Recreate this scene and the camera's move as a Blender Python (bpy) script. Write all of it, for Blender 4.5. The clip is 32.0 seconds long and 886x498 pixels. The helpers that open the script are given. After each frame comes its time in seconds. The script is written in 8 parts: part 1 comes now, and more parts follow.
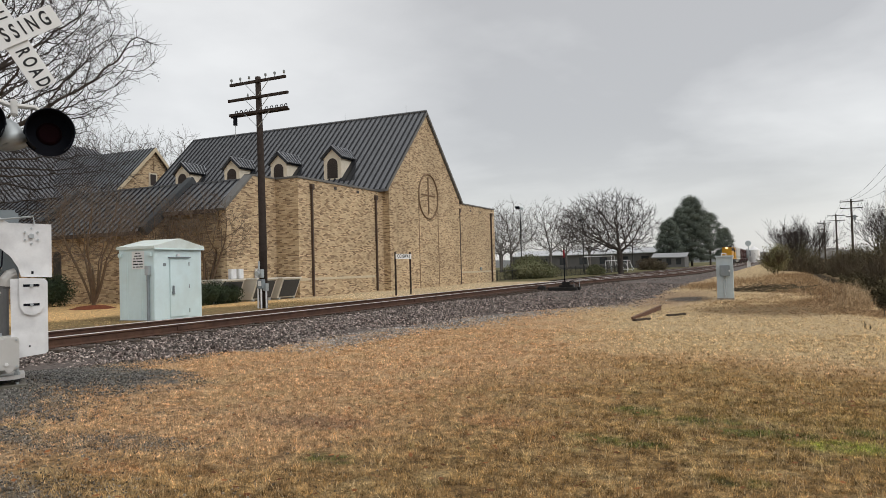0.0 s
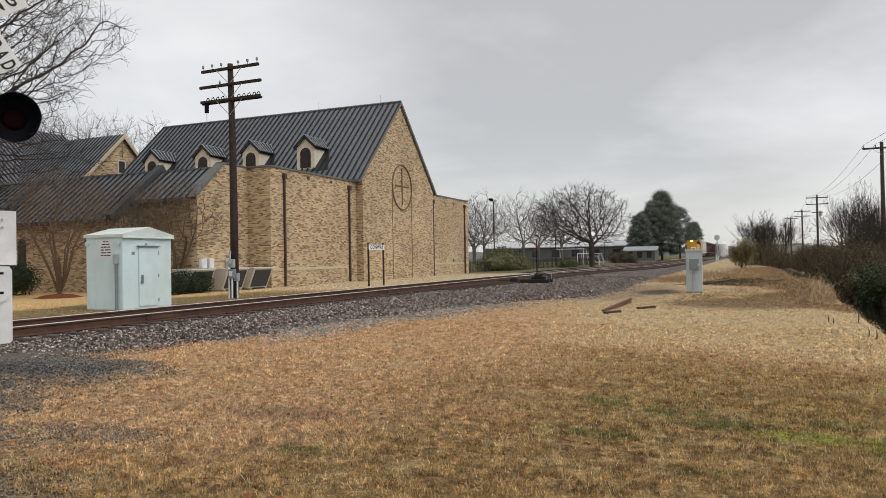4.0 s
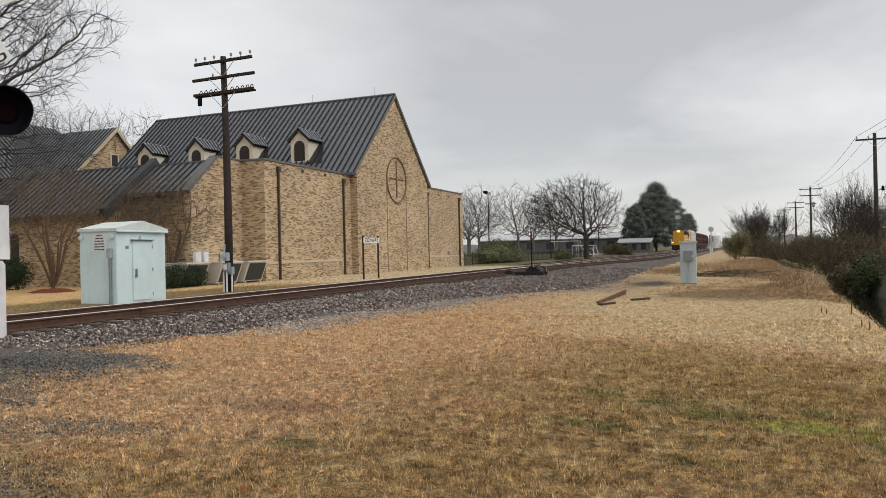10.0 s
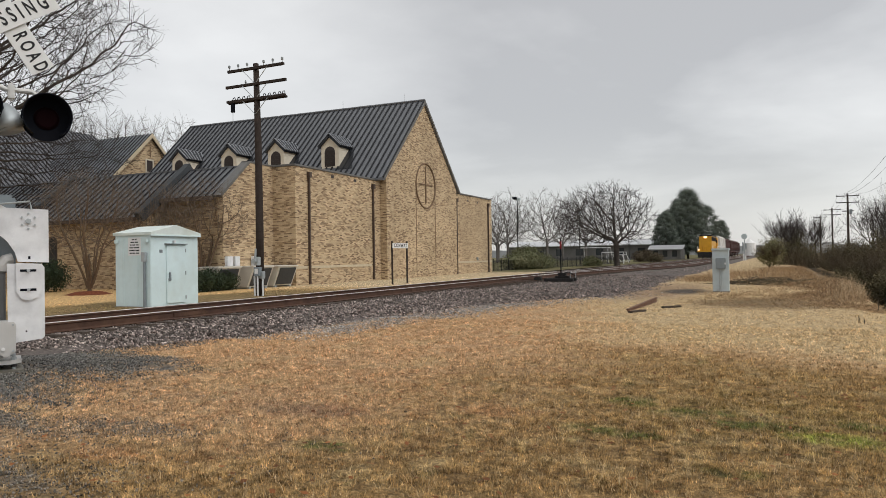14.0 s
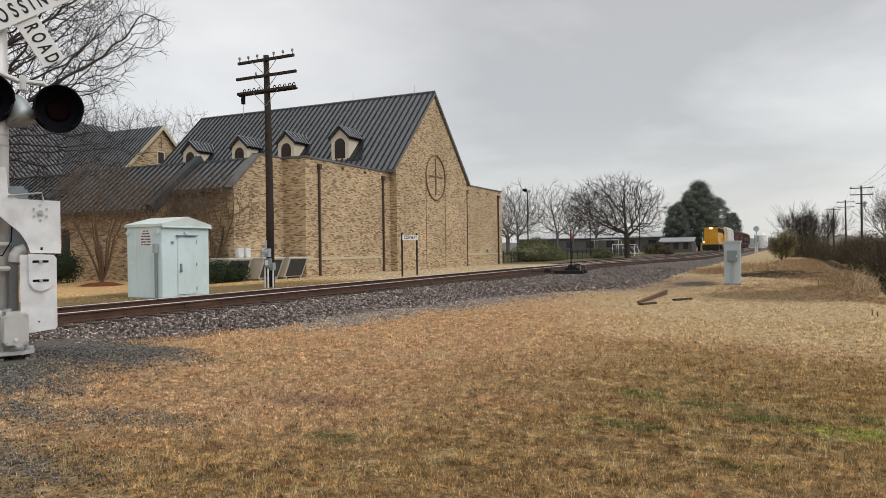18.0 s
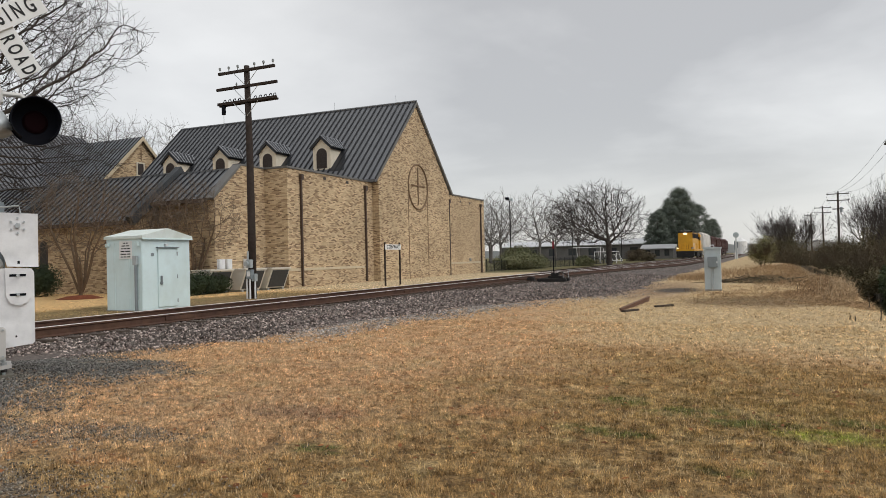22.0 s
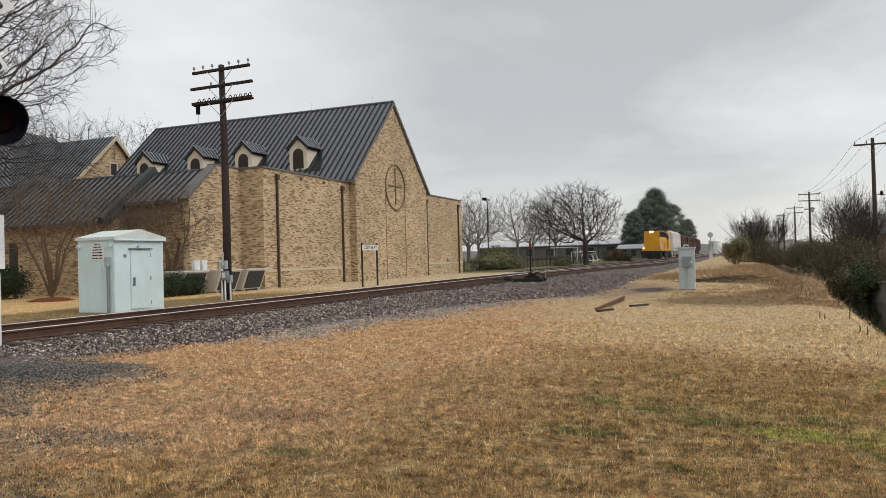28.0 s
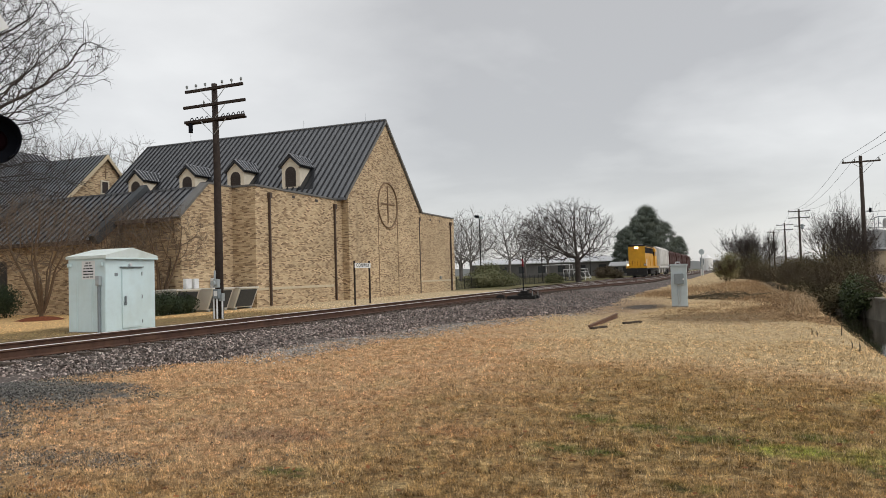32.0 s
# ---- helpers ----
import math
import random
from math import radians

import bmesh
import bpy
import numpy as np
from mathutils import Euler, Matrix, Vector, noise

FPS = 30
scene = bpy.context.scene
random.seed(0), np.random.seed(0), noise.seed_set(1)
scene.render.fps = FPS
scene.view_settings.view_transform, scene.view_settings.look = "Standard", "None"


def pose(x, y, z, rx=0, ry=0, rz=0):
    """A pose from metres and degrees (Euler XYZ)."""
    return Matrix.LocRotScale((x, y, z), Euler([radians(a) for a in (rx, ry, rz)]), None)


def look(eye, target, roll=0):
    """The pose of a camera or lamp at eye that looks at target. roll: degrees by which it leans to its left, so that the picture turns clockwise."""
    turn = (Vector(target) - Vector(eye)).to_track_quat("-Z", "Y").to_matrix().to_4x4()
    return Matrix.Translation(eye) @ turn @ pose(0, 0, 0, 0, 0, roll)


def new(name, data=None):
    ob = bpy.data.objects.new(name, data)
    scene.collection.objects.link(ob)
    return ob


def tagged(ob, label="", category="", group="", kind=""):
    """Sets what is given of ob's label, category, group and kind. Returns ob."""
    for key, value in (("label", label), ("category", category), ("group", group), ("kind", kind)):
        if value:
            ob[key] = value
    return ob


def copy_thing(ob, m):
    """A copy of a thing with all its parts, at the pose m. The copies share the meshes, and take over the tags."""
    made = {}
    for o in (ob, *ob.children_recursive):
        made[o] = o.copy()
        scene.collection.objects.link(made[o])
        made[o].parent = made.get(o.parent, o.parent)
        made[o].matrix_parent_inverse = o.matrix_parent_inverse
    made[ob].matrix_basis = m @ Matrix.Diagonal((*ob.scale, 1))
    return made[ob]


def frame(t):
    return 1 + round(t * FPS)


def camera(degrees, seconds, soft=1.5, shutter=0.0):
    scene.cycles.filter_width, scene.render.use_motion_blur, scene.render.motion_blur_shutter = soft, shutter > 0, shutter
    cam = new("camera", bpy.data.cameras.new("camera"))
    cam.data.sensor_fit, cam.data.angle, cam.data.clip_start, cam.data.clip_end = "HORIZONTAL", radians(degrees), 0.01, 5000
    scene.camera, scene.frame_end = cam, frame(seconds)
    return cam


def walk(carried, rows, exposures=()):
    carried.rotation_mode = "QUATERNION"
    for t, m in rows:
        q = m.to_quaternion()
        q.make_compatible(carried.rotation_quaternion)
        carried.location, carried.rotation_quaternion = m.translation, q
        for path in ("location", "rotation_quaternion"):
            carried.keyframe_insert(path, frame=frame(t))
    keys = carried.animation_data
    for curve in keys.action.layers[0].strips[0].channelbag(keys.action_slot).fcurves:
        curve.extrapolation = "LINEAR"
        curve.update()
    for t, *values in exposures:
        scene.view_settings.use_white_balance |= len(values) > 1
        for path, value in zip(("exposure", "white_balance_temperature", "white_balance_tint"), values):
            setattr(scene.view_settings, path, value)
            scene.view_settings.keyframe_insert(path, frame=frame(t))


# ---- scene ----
cam = camera(64.0, 32.0, soft=0.7)
PATH = [
    (0.0, pose(-0.002, 0.002, 1.544, 91.499, 1.537, 25.504)),
    (0.5, pose(-0.003, 0.004, 1.544, 91.428, 1.512, 25.754)),
    (1.0, pose(-0.004, 0.005, 1.545, 91.267, 1.418, 25.890)),
    (1.5, pose(-0.005, 0.005, 1.546, 91.060, 1.295, 25.836)),
    (2.0, pose(-0.005, 0.003, 1.548, 90.856, 1.094, 25.461)),
    (2.5, pose(-0.007, 0.001, 1.549, 90.729, 0.857, 24.875)),
    (3.0, pose(-0.009, -0.000, 1.548, 90.746, 0.834, 24.277)),
    (3.5, pose(-0.010, -0.002, 1.547, 90.786, 0.888, 23.844)),
    (5.5, pose(0.003, 0.002, 1.547, 90.578, 1.387, 21.777)),
    (6.0, pose(0.003, 0.001, 1.547, 90.700, 1.331, 21.637)),
    (6.5, pose(0.003, -0.001, 1.547, 90.711, 1.358, 21.709)),
    (7.0, pose(0.003, -0.002, 1.547, 90.615, 1.392, 21.855)),
    (7.5, pose(0.003, -0.002, 1.547, 90.564, 1.435, 22.018)),
    (8.0, pose(0.001, -0.003, 1.547, 90.584, 1.488, 22.215)),
    (8.5, pose(-0.000, -0.004, 1.546, 90.535, 1.458, 22.417)),
    (9.0, pose(-0.002, -0.006, 1.544, 90.400, 1.440, 22.618)),
    (9.5, pose(-0.004, -0.006, 1.544, 90.236, 1.345, 22.759)),
    (10.0, pose(-0.006, -0.006, 1.544, 90.155, 1.263, 22.901)),
    (10.5, pose(-0.007, -0.006, 1.545, 90.184, 1.251, 23.253)),
    (11.0, pose(-0.008, -0.008, 1.544, 90.301, 1.255, 23.853)),
    (11.5, pose(-0.010, -0.011, 1.544, 90.416, 1.255, 24.606)),
    (12.0, pose(-0.011, -0.012, 1.546, 90.440, 1.184, 25.260)),
    (12.5, pose(-0.012, -0.012, 1.547, 90.442, 1.051, 25.519)),
    (13.0, pose(-0.012, -0.013, 1.546, 90.455, 0.989, 25.408)),
    (13.5, pose(-0.010, -0.014, 1.546, 90.511, 0.936, 25.210)),
    (14.0, pose(-0.008, -0.015, 1.546, 90.656, 0.890, 25.212)),
    (14.5, pose(-0.007, -0.014, 1.546, 90.854, 0.754, 25.689)),
    (16.5, pose(-0.012, -0.004, 1.543, 90.445, 0.631, 27.672)),
    (17.0, pose(-0.013, -0.002, 1.542, 90.384, 0.638, 27.136)),
    (17.5, pose(-0.013, 0.000, 1.542, 90.216, 0.685, 26.470)),
    (18.0, pose(-0.011, 0.001, 1.542, 90.023, 0.799, 26.018)),
    (18.5, pose(-0.010, 0.001, 1.543, 89.926, 0.984, 25.934)),
    (19.0, pose(-0.009, -0.001, 1.544, 89.959, 1.078, 26.030)),
    (19.5, pose(-0.010, -0.002, 1.544, 90.022, 1.176, 26.107)),
    (20.0, pose(-0.009, -0.005, 1.542, 90.106, 1.293, 26.093)),
    (20.5, pose(-0.008, -0.007, 1.543, 90.218, 1.421, 25.988)),
    (21.0, pose(-0.007, -0.009, 1.543, 90.359, 1.451, 25.783)),
    (21.5, pose(-0.007, -0.008, 1.544, 90.519, 1.415, 25.411)),
    (22.0, pose(-0.003, -0.002, 1.547, 90.725, 1.379, 24.650)),
    (22.5, pose(0.005, 0.007, 1.551, 90.986, 1.475, 23.769)),
    (23.0, pose(0.017, 0.017, 1.555, 91.260, 1.610, 23.157)),
    (23.5, pose(0.030, 0.026, 1.556, 91.376, 1.754, 22.603)),
    (24.0, pose(0.038, 0.029, 1.553, 91.053, 1.605, 21.656)),
    (24.5, pose(0.038, 0.026, 1.552, 90.494, 1.469, 20.737)),
    (25.0, pose(0.035, 0.023, 1.552, 90.038, 1.383, 20.271)),
    (25.5, pose(0.035, 0.024, 1.553, 89.867, 1.503, 20.482)),
    (27.5, pose(0.038, 0.026, 1.549, 90.511, 1.492, 22.848)),
    (28.0, pose(0.037, 0.025, 1.550, 90.709, 1.537, 22.887)),
    (28.5, pose(0.034, 0.024, 1.553, 90.976, 1.603, 22.866)),
    (29.0, pose(0.032, 0.023, 1.555, 91.248, 1.689, 22.817)),
    (29.5, pose(0.032, 0.022, 1.555, 91.441, 1.801, 22.700)),
    (30.0, pose(0.031, 0.021, 1.554, 91.518, 1.741, 22.595)),
    (30.5, pose(0.028, 0.018, 1.552, 91.559, 1.649, 22.467)),
    (31.0, pose(0.024, 0.016, 1.552, 91.648, 1.630, 22.325)),
    (31.5, pose(0.019, 0.014, 1.552, 91.848, 1.704, 22.262)),
    (32.0, pose(0.015, 0.012, 1.553, 92.117, 1.699, 22.257)),
]

walk(cam, PATH)

# ---------------------------------------------------------------- light
world = bpy.data.worlds.new("overcast")
scene.world = world
world.use_nodes = True


def build_world():
    nt = world.node_tree
    nt.nodes.clear()
    N, L = nt.nodes.new, nt.links.new
    out = N("ShaderNodeOutputWorld")
    bg = N("ShaderNodeBackground")
    sky = N("ShaderNodeTexSky")
    sky.sky_type, sky.sun_disc = "NISHITA", False
    sky.sun_elevation, sky.sun_rotation = radians(50), radians(95)
    bgs = N("ShaderNodeBackground")
    bgs.inputs["Strength"].default_value = 0.02
    L(sky.outputs[0], bgs.inputs["Color"])
    tc = N("ShaderNodeTexCoord")
    sep = N("ShaderNodeSeparateXYZ")
    L(tc.outputs["Generated"], sep.inputs[0])
    # flat cloud layer seen in perspective
    add = N("ShaderNodeMath"); add.operation = "ADD"; add.inputs[1].default_value = 0.22
    mx = N("ShaderNodeMath"); mx.operation = "MAXIMUM"; mx.inputs[1].default_value = 0.0
    L(sep.outputs[2], mx.inputs[0]); L(mx.outputs[0], add.inputs[0])
    dx = N("ShaderNodeMath"); dx.operation = "DIVIDE"; L(sep.outputs[0], dx.inputs[0]); L(add.outputs[0], dx.inputs[1])
    dy = N("ShaderNodeMath"); dy.operation = "DIVIDE"; L(sep.outputs[1], dy.inputs[0]); L(add.outputs[0], dy.inputs[1])
    comb = N("ShaderNodeCombineXYZ"); L(dx.outputs[0], comb.inputs[0]); L(dy.outputs[0], comb.inputs[1])
    n1 = N("ShaderNodeTexNoise"); n1.inputs["Scale"].default_value = 0.75; n1.inputs["Detail"].default_value = 5; n1.inputs["Roughness"].default_value = 0.5; n1.inputs["Distortion"].default_value = 0.5
    n2 = N("ShaderNodeTexNoise"); n2.inputs["Scale"].default_value = 2.6; n2.inputs["Detail"].default_value = 6; n2.inputs["Roughness"].default_value = 0.55
    mp = N("ShaderNodeMapping"); mp.inputs["Location"].default_value = SKY_SHIFT
    L(comb.outputs[0], mp.inputs["Vector"]); L(mp.outputs[0], n1.inputs["Vector"]); L(mp.outputs[0], n2.inputs["Vector"])
    mixn = N("ShaderNodeMath"); mixn.operation = "MULTIPLY_ADD"; mixn.inputs[1].default_value = 0.28
    L(n2.outputs[0], mixn.inputs[0]); L(n1.outputs[0], mixn.inputs[2])
    # a broad bank of darker cloud over the far end of the track, its edges torn by the noise
    az = N("ShaderNodeMath"); az.operation = "ARCTAN2"; L(sep.outputs[0], az.inputs[0]); L(sep.outputs[1], az.inputs[1])
    tear = N("ShaderNodeMath"); tear.operation = "MULTIPLY_ADD"; tear.inputs[1].default_value = 0.55; L(n1.outputs[0], tear.inputs[0]); L(az.outputs[0], tear.inputs[2])
    left = N("ShaderNodeMapRange"); left.interpolation_type = "SMOOTHSTEP"; left.inputs[1].default_value = -0.38; left.inputs[2].default_value = -0.12; L(tear.outputs[0], left.inputs[0])
    right = N("ShaderNodeMapRange"); right.interpolation_type = "SMOOTHSTEP"; right.inputs[1].default_value = 0.05; right.inputs[2].default_value = 0.42; right.inputs[3].default_value = 1.0; right.inputs[4].default_value = 0.25; L(tear.outputs[0], right.inputs[0])
    bank = N("ShaderNodeMath"); bank.operation = "MULTIPLY"; L(left.outputs[0], bank.inputs[0]); L(right.outputs[0], bank.inputs[1])
    dens = N("ShaderNodeMath"); dens.operation = "MULTIPLY_ADD"; dens.inputs[1].default_value = -0.22; L(bank.outputs[0], dens.inputs[0]); L(mixn.outputs[0], dens.inputs[2])
    ramp = N("ShaderNodeValToRGB")
    e = ramp.color_ramp.elements
    e[0].position, e[0].color = 0.36, SKY_DARK
    e[1].position, e[1].color = 0.76, SKY_LIGHT
    L(dens.outputs[0], ramp.inputs[0])
    # even, paler mist towards the horizon
    hz = N("ShaderNodeMapRange"); hz.inputs[1].default_value = 0.0; hz.inputs[2].default_value = 0.20; hz.inputs[3].default_value = 0.8; hz.inputs[4].default_value = 0.0
    hz.interpolation_type = "SMOOTHSTEP"
    L(sep.outputs[2], hz.inputs[0])
    mix = N("ShaderNodeMix"); mix.data_type = "RGBA"
    L(hz.outputs[0], mix.inputs["Factor"]); L(ramp.outputs[0], mix.inputs["A"]); mix.inputs["B"].default_value = SKY_MIST
    bg.inputs["Strength"].default_value = 1.0
    L(mix.outputs["Result"], bg.inputs["Color"])
    asum = N("ShaderNodeAddShader")
    L(bg.outputs[0], asum.inputs[0]); L(bgs.outputs[0], asum.inputs[1]); L(asum.outputs[0], out.inputs[0])


SKY_SHIFT = (1.3, 0.4, 0.0)
SKY_DARK, SKY_LIGHT, SKY_MIST = (0.49, 0.485, 0.48, 1), (0.80, 0.795, 0.78, 1), (0.65, 0.645, 0.635, 1)
build_world()
sun = new("sun", bpy.data.lights.new("sun", "SUN"))
sun.data.energy, sun.data.angle, sun.data.color = 1.5, radians(50), (1.0, 0.985, 0.96)
sun.matrix_world = look((48, -4, 58), (0, 0, 0))
scene.view_settings.exposure = 0.0


# ---------------------------------------------------------------- materials
def mat(name, base, rough=0.8, metal=0.0, vary=0.12, scale=3.0, bump=0.0, bscale=40.0, spec=0.4, second=None, sscale=0.4, smix=0.5, island=0.0, coat=0.0, sparse=1.0):
    """A surface with variation at two scales (stains and grain) and a fine relief."""
    m = bpy.data.materials.new(name)
    m.use_nodes = True
    nt = m.node_tree
    N, L = nt.nodes.new, nt.links.new
    b = nt.nodes["Principled BSDF"]
    b.inputs["Roughness"].default_value, b.inputs["Metallic"].default_value = rough, metal
    b.inputs["Specular IOR Level"].default_value = spec
    b.inputs["Coat Weight"].default_value = coat
    tc = N("ShaderNodeTexCoord")
    n = N("ShaderNodeTexNoise"); n.inputs["Scale"].default_value = scale; n.inputs["Detail"].default_value = 8; n.inputs["Roughness"].default_value = 0.65
    L(tc.outputs["Object"], n.inputs["Vector"])
    r = N("ShaderNodeMapRange"); r.inputs[1].default_value = 0.3; r.inputs[2].default_value = 0.7; r.inputs[3].default_value = 1 - vary; r.inputs[4].default_value = 1 + vary
    L(n.outputs[0], r.inputs[0])
    col = N("ShaderNodeMix"); col.data_type = "RGBA"
    col.inputs["A"].default_value = (*base, 1)
    col.inputs["B"].default_value = (*(second or base), 1)
    n2 = N("ShaderNodeTexNoise"); n2.inputs["Scale"].default_value = sscale; n2.inputs["Detail"].default_value = 6; n2.inputs["Roughness"].default_value = 0.6
    L(tc.outputs["Object"], n2.inputs["Vector"])
    r2 = N("ShaderNodeMapRange"); r2.inputs[1].default_value = 0.42; r2.inputs[2].default_value = 0.66; r2.inputs[3].default_value = 0.0; r2.inputs[4].default_value = smix
    L(n2.outputs[0], r2.inputs[0]); L(r2.outputs[0], col.inputs["Factor"])
    mul = N("ShaderNodeVectorMath"); mul.operation = "SCALE"
    L(col.outputs["Result"], mul.inputs[0])
    last = r.outputs[0]
    if island:
        g = N("ShaderNodeNewGeometry")
        ri = N("ShaderNodeMapRange"); ri.inputs[3].default_value = 1 - island; ri.inputs[4].default_value = 1 + island
        pw = N("ShaderNodeMath"); pw.operation = "POWER"; pw.inputs[1].default_value = sparse
        L(g.outputs["Random Per Island"], pw.inputs[0]); L(pw.outputs[0], ri.inputs[0])
        ri.inputs[4].default_value = 1 + island * sparse
        mm = N("ShaderNodeMath"); mm.operation = "MULTIPLY"; L(last, mm.inputs[0]); L(ri.outputs[0], mm.inputs[1]); last = mm.outputs[0]
    L(last, mul.inputs["Scale"])
    L(mul.outputs[0], b.inputs["Base Color"])
    if bump:
        nb = N("ShaderNodeTexNoise"); nb.inputs["Scale"].default_value = bscale; nb.inputs["Detail"].default_value = 4
        L(tc.outputs["Object"], nb.inputs["Vector"])
        bp = N("ShaderNodeBump"); bp.inputs["Strength"].default_value = bump; bp.inputs["Distance"].default_value = 0.01
        L(nb.outputs[0], bp.inputs["Height"]); L(bp.outputs[0], b.inputs["Normal"])
    return m


def glow(name, color, strength):
    m = bpy.data.materials.new(name)
    m.use_nodes = True
    b = m.node_tree.nodes["Principled BSDF"]
    b.inputs["Base Color"].default_value = (*color, 1)
    b.inputs["Emission Color"].default_value = (*color, 1)
    b.inputs["Emission Strength"].default_value = strength
    return m


def brick_material(name):
    """Buff brick in running bond, 0.25 x 0.068 m, with scattered darker bricks and pale joints."""
    m = bpy.data.materials.new(name)
    m.use_nodes = True
    nt = m.node_tree
    N, L = nt.nodes.new, nt.links.new
    b = nt.nodes["Principled BSDF"]
    b.inputs["Roughness"].default_value = 0.9
    b.inputs["Specular IOR Level"].default_value = 0.25

    def math(op, a, c=None, d=None):
        n = N("ShaderNodeMath"); n.operation = op
        for i, v in enumerate((a, c, d)):
            if v is None:
                continue
            if isinstance(v, (int, float)):
                n.inputs[i].default_value = v
            else:
                L(v, n.inputs[i])
        return n.outputs[0]
    tc = N("ShaderNodeTexCoord")
    sep = N("ShaderNodeSeparateXYZ"); L(tc.outputs["Object"], sep.inputs[0])
    u = math("ADD", sep.outputs[0], sep.outputs[1])
    row = math("FLOOR", math("DIVIDE", sep.outputs[2], 0.068))
    half = math("MULTIPLY", math("MODULO", math("ABSOLUTE", row), 2.0), 0.5)
    uu = math("ADD", math("DIVIDE", u, 0.25), half)
    colm = math("FLOOR", uu)
    fu, fv = math("FRACT", uu), math("FRACT", math("DIVIDE", sep.outputs[2], 0.068))
    cell = N("ShaderNodeCombineXYZ"); L(colm, cell.inputs[0]); L(row, cell.inputs[1])
    wn = N("ShaderNodeTexWhiteNoise"); wn.noise_dimensions = "2D"; L(cell.outputs[0], wn.inputs["Vector"])
    # groups of neighbouring bricks darken together here and there
    flat = N("ShaderNodeMapping"); flat.inputs["Scale"].default_value = (1.0, 1.0, 4.5); L(tc.outputs["Object"], flat.inputs["Vector"])
    cl = N("ShaderNodeTexNoise"); cl.inputs["Scale"].default_value = 2.8; cl.inputs["Detail"].default_value = 3; L(flat.outputs[0], cl.inputs["Vector"])
    val = math("ADD", wn.outputs[0], math("MULTIPLY", math("SUBTRACT", cl.outputs[0], 0.5), 0.42))
    ramp = N("ShaderNodeValToRGB"); ramp.color_ramp.interpolation = "LINEAR"
    e = ramp.color_ramp.elements
    e[0].position, e[0].color = 0.0, (0.72, 0.555, 0.355, 1)
    e[1].position, e[1].color = 1.0, (0.21, 0.14, 0.088, 1)
    for p, c in ((0.3, (0.64, 0.485, 0.305, 1)), (0.5, (0.58, 0.435, 0.27, 1)), (0.66, (0.47, 0.335, 0.20, 1)), (0.80, (0.36, 0.245, 0.15, 1))):
        k = ramp.color_ramp.elements.new(p); k.color = c
    L(val, ramp.inputs[0])
    joint = math("MAXIMUM", math("LESS_THAN", fu, 0.035), math("LESS_THAN", fv, 0.13))
    mixj = N("ShaderNodeMix"); mixj.data_type = "RGBA"
    L(joint, mixj.inputs["Factor"]); L(ramp.outputs[0], mixj.inputs["A"]); mixj.inputs["B"].default_value = (0.46, 0.36, 0.24, 1)
    st = N("ShaderNodeTexNoise"); st.inputs["Scale"].default_value = 0.35; st.inputs["Detail"].default_value = 6; L(tc.outputs["Object"], st.inputs["Vector"])
    sr = N("ShaderNodeMapRange"); sr.inputs[1].default_value = 0.3; sr.inputs[2].default_value = 0.7; sr.inputs[3].default_value = 0.74; sr.inputs[4].default_value = 0.96; L(st.outputs[0], sr.inputs[0])
    sc = N("ShaderNodeVectorMath"); sc.operation = "SCALE"; L(mixj.outputs["Result"], sc.inputs[0]); L(sr.outputs[0], sc.inputs["Scale"])
    L(sc.outputs[0], b.inputs["Base Color"])
    hgt = math("SUBTRACT", math("MULTIPLY", wn.outputs[0], 0.6), joint)
    bp = N("ShaderNodeBump"); bp.inputs["Strength"].default_value = 0.6; bp.inputs["Distance"].default_value = 0.012
    L(hgt, bp.inputs["Height"]); L(bp.outputs[0], b.inputs["Normal"])
    return m


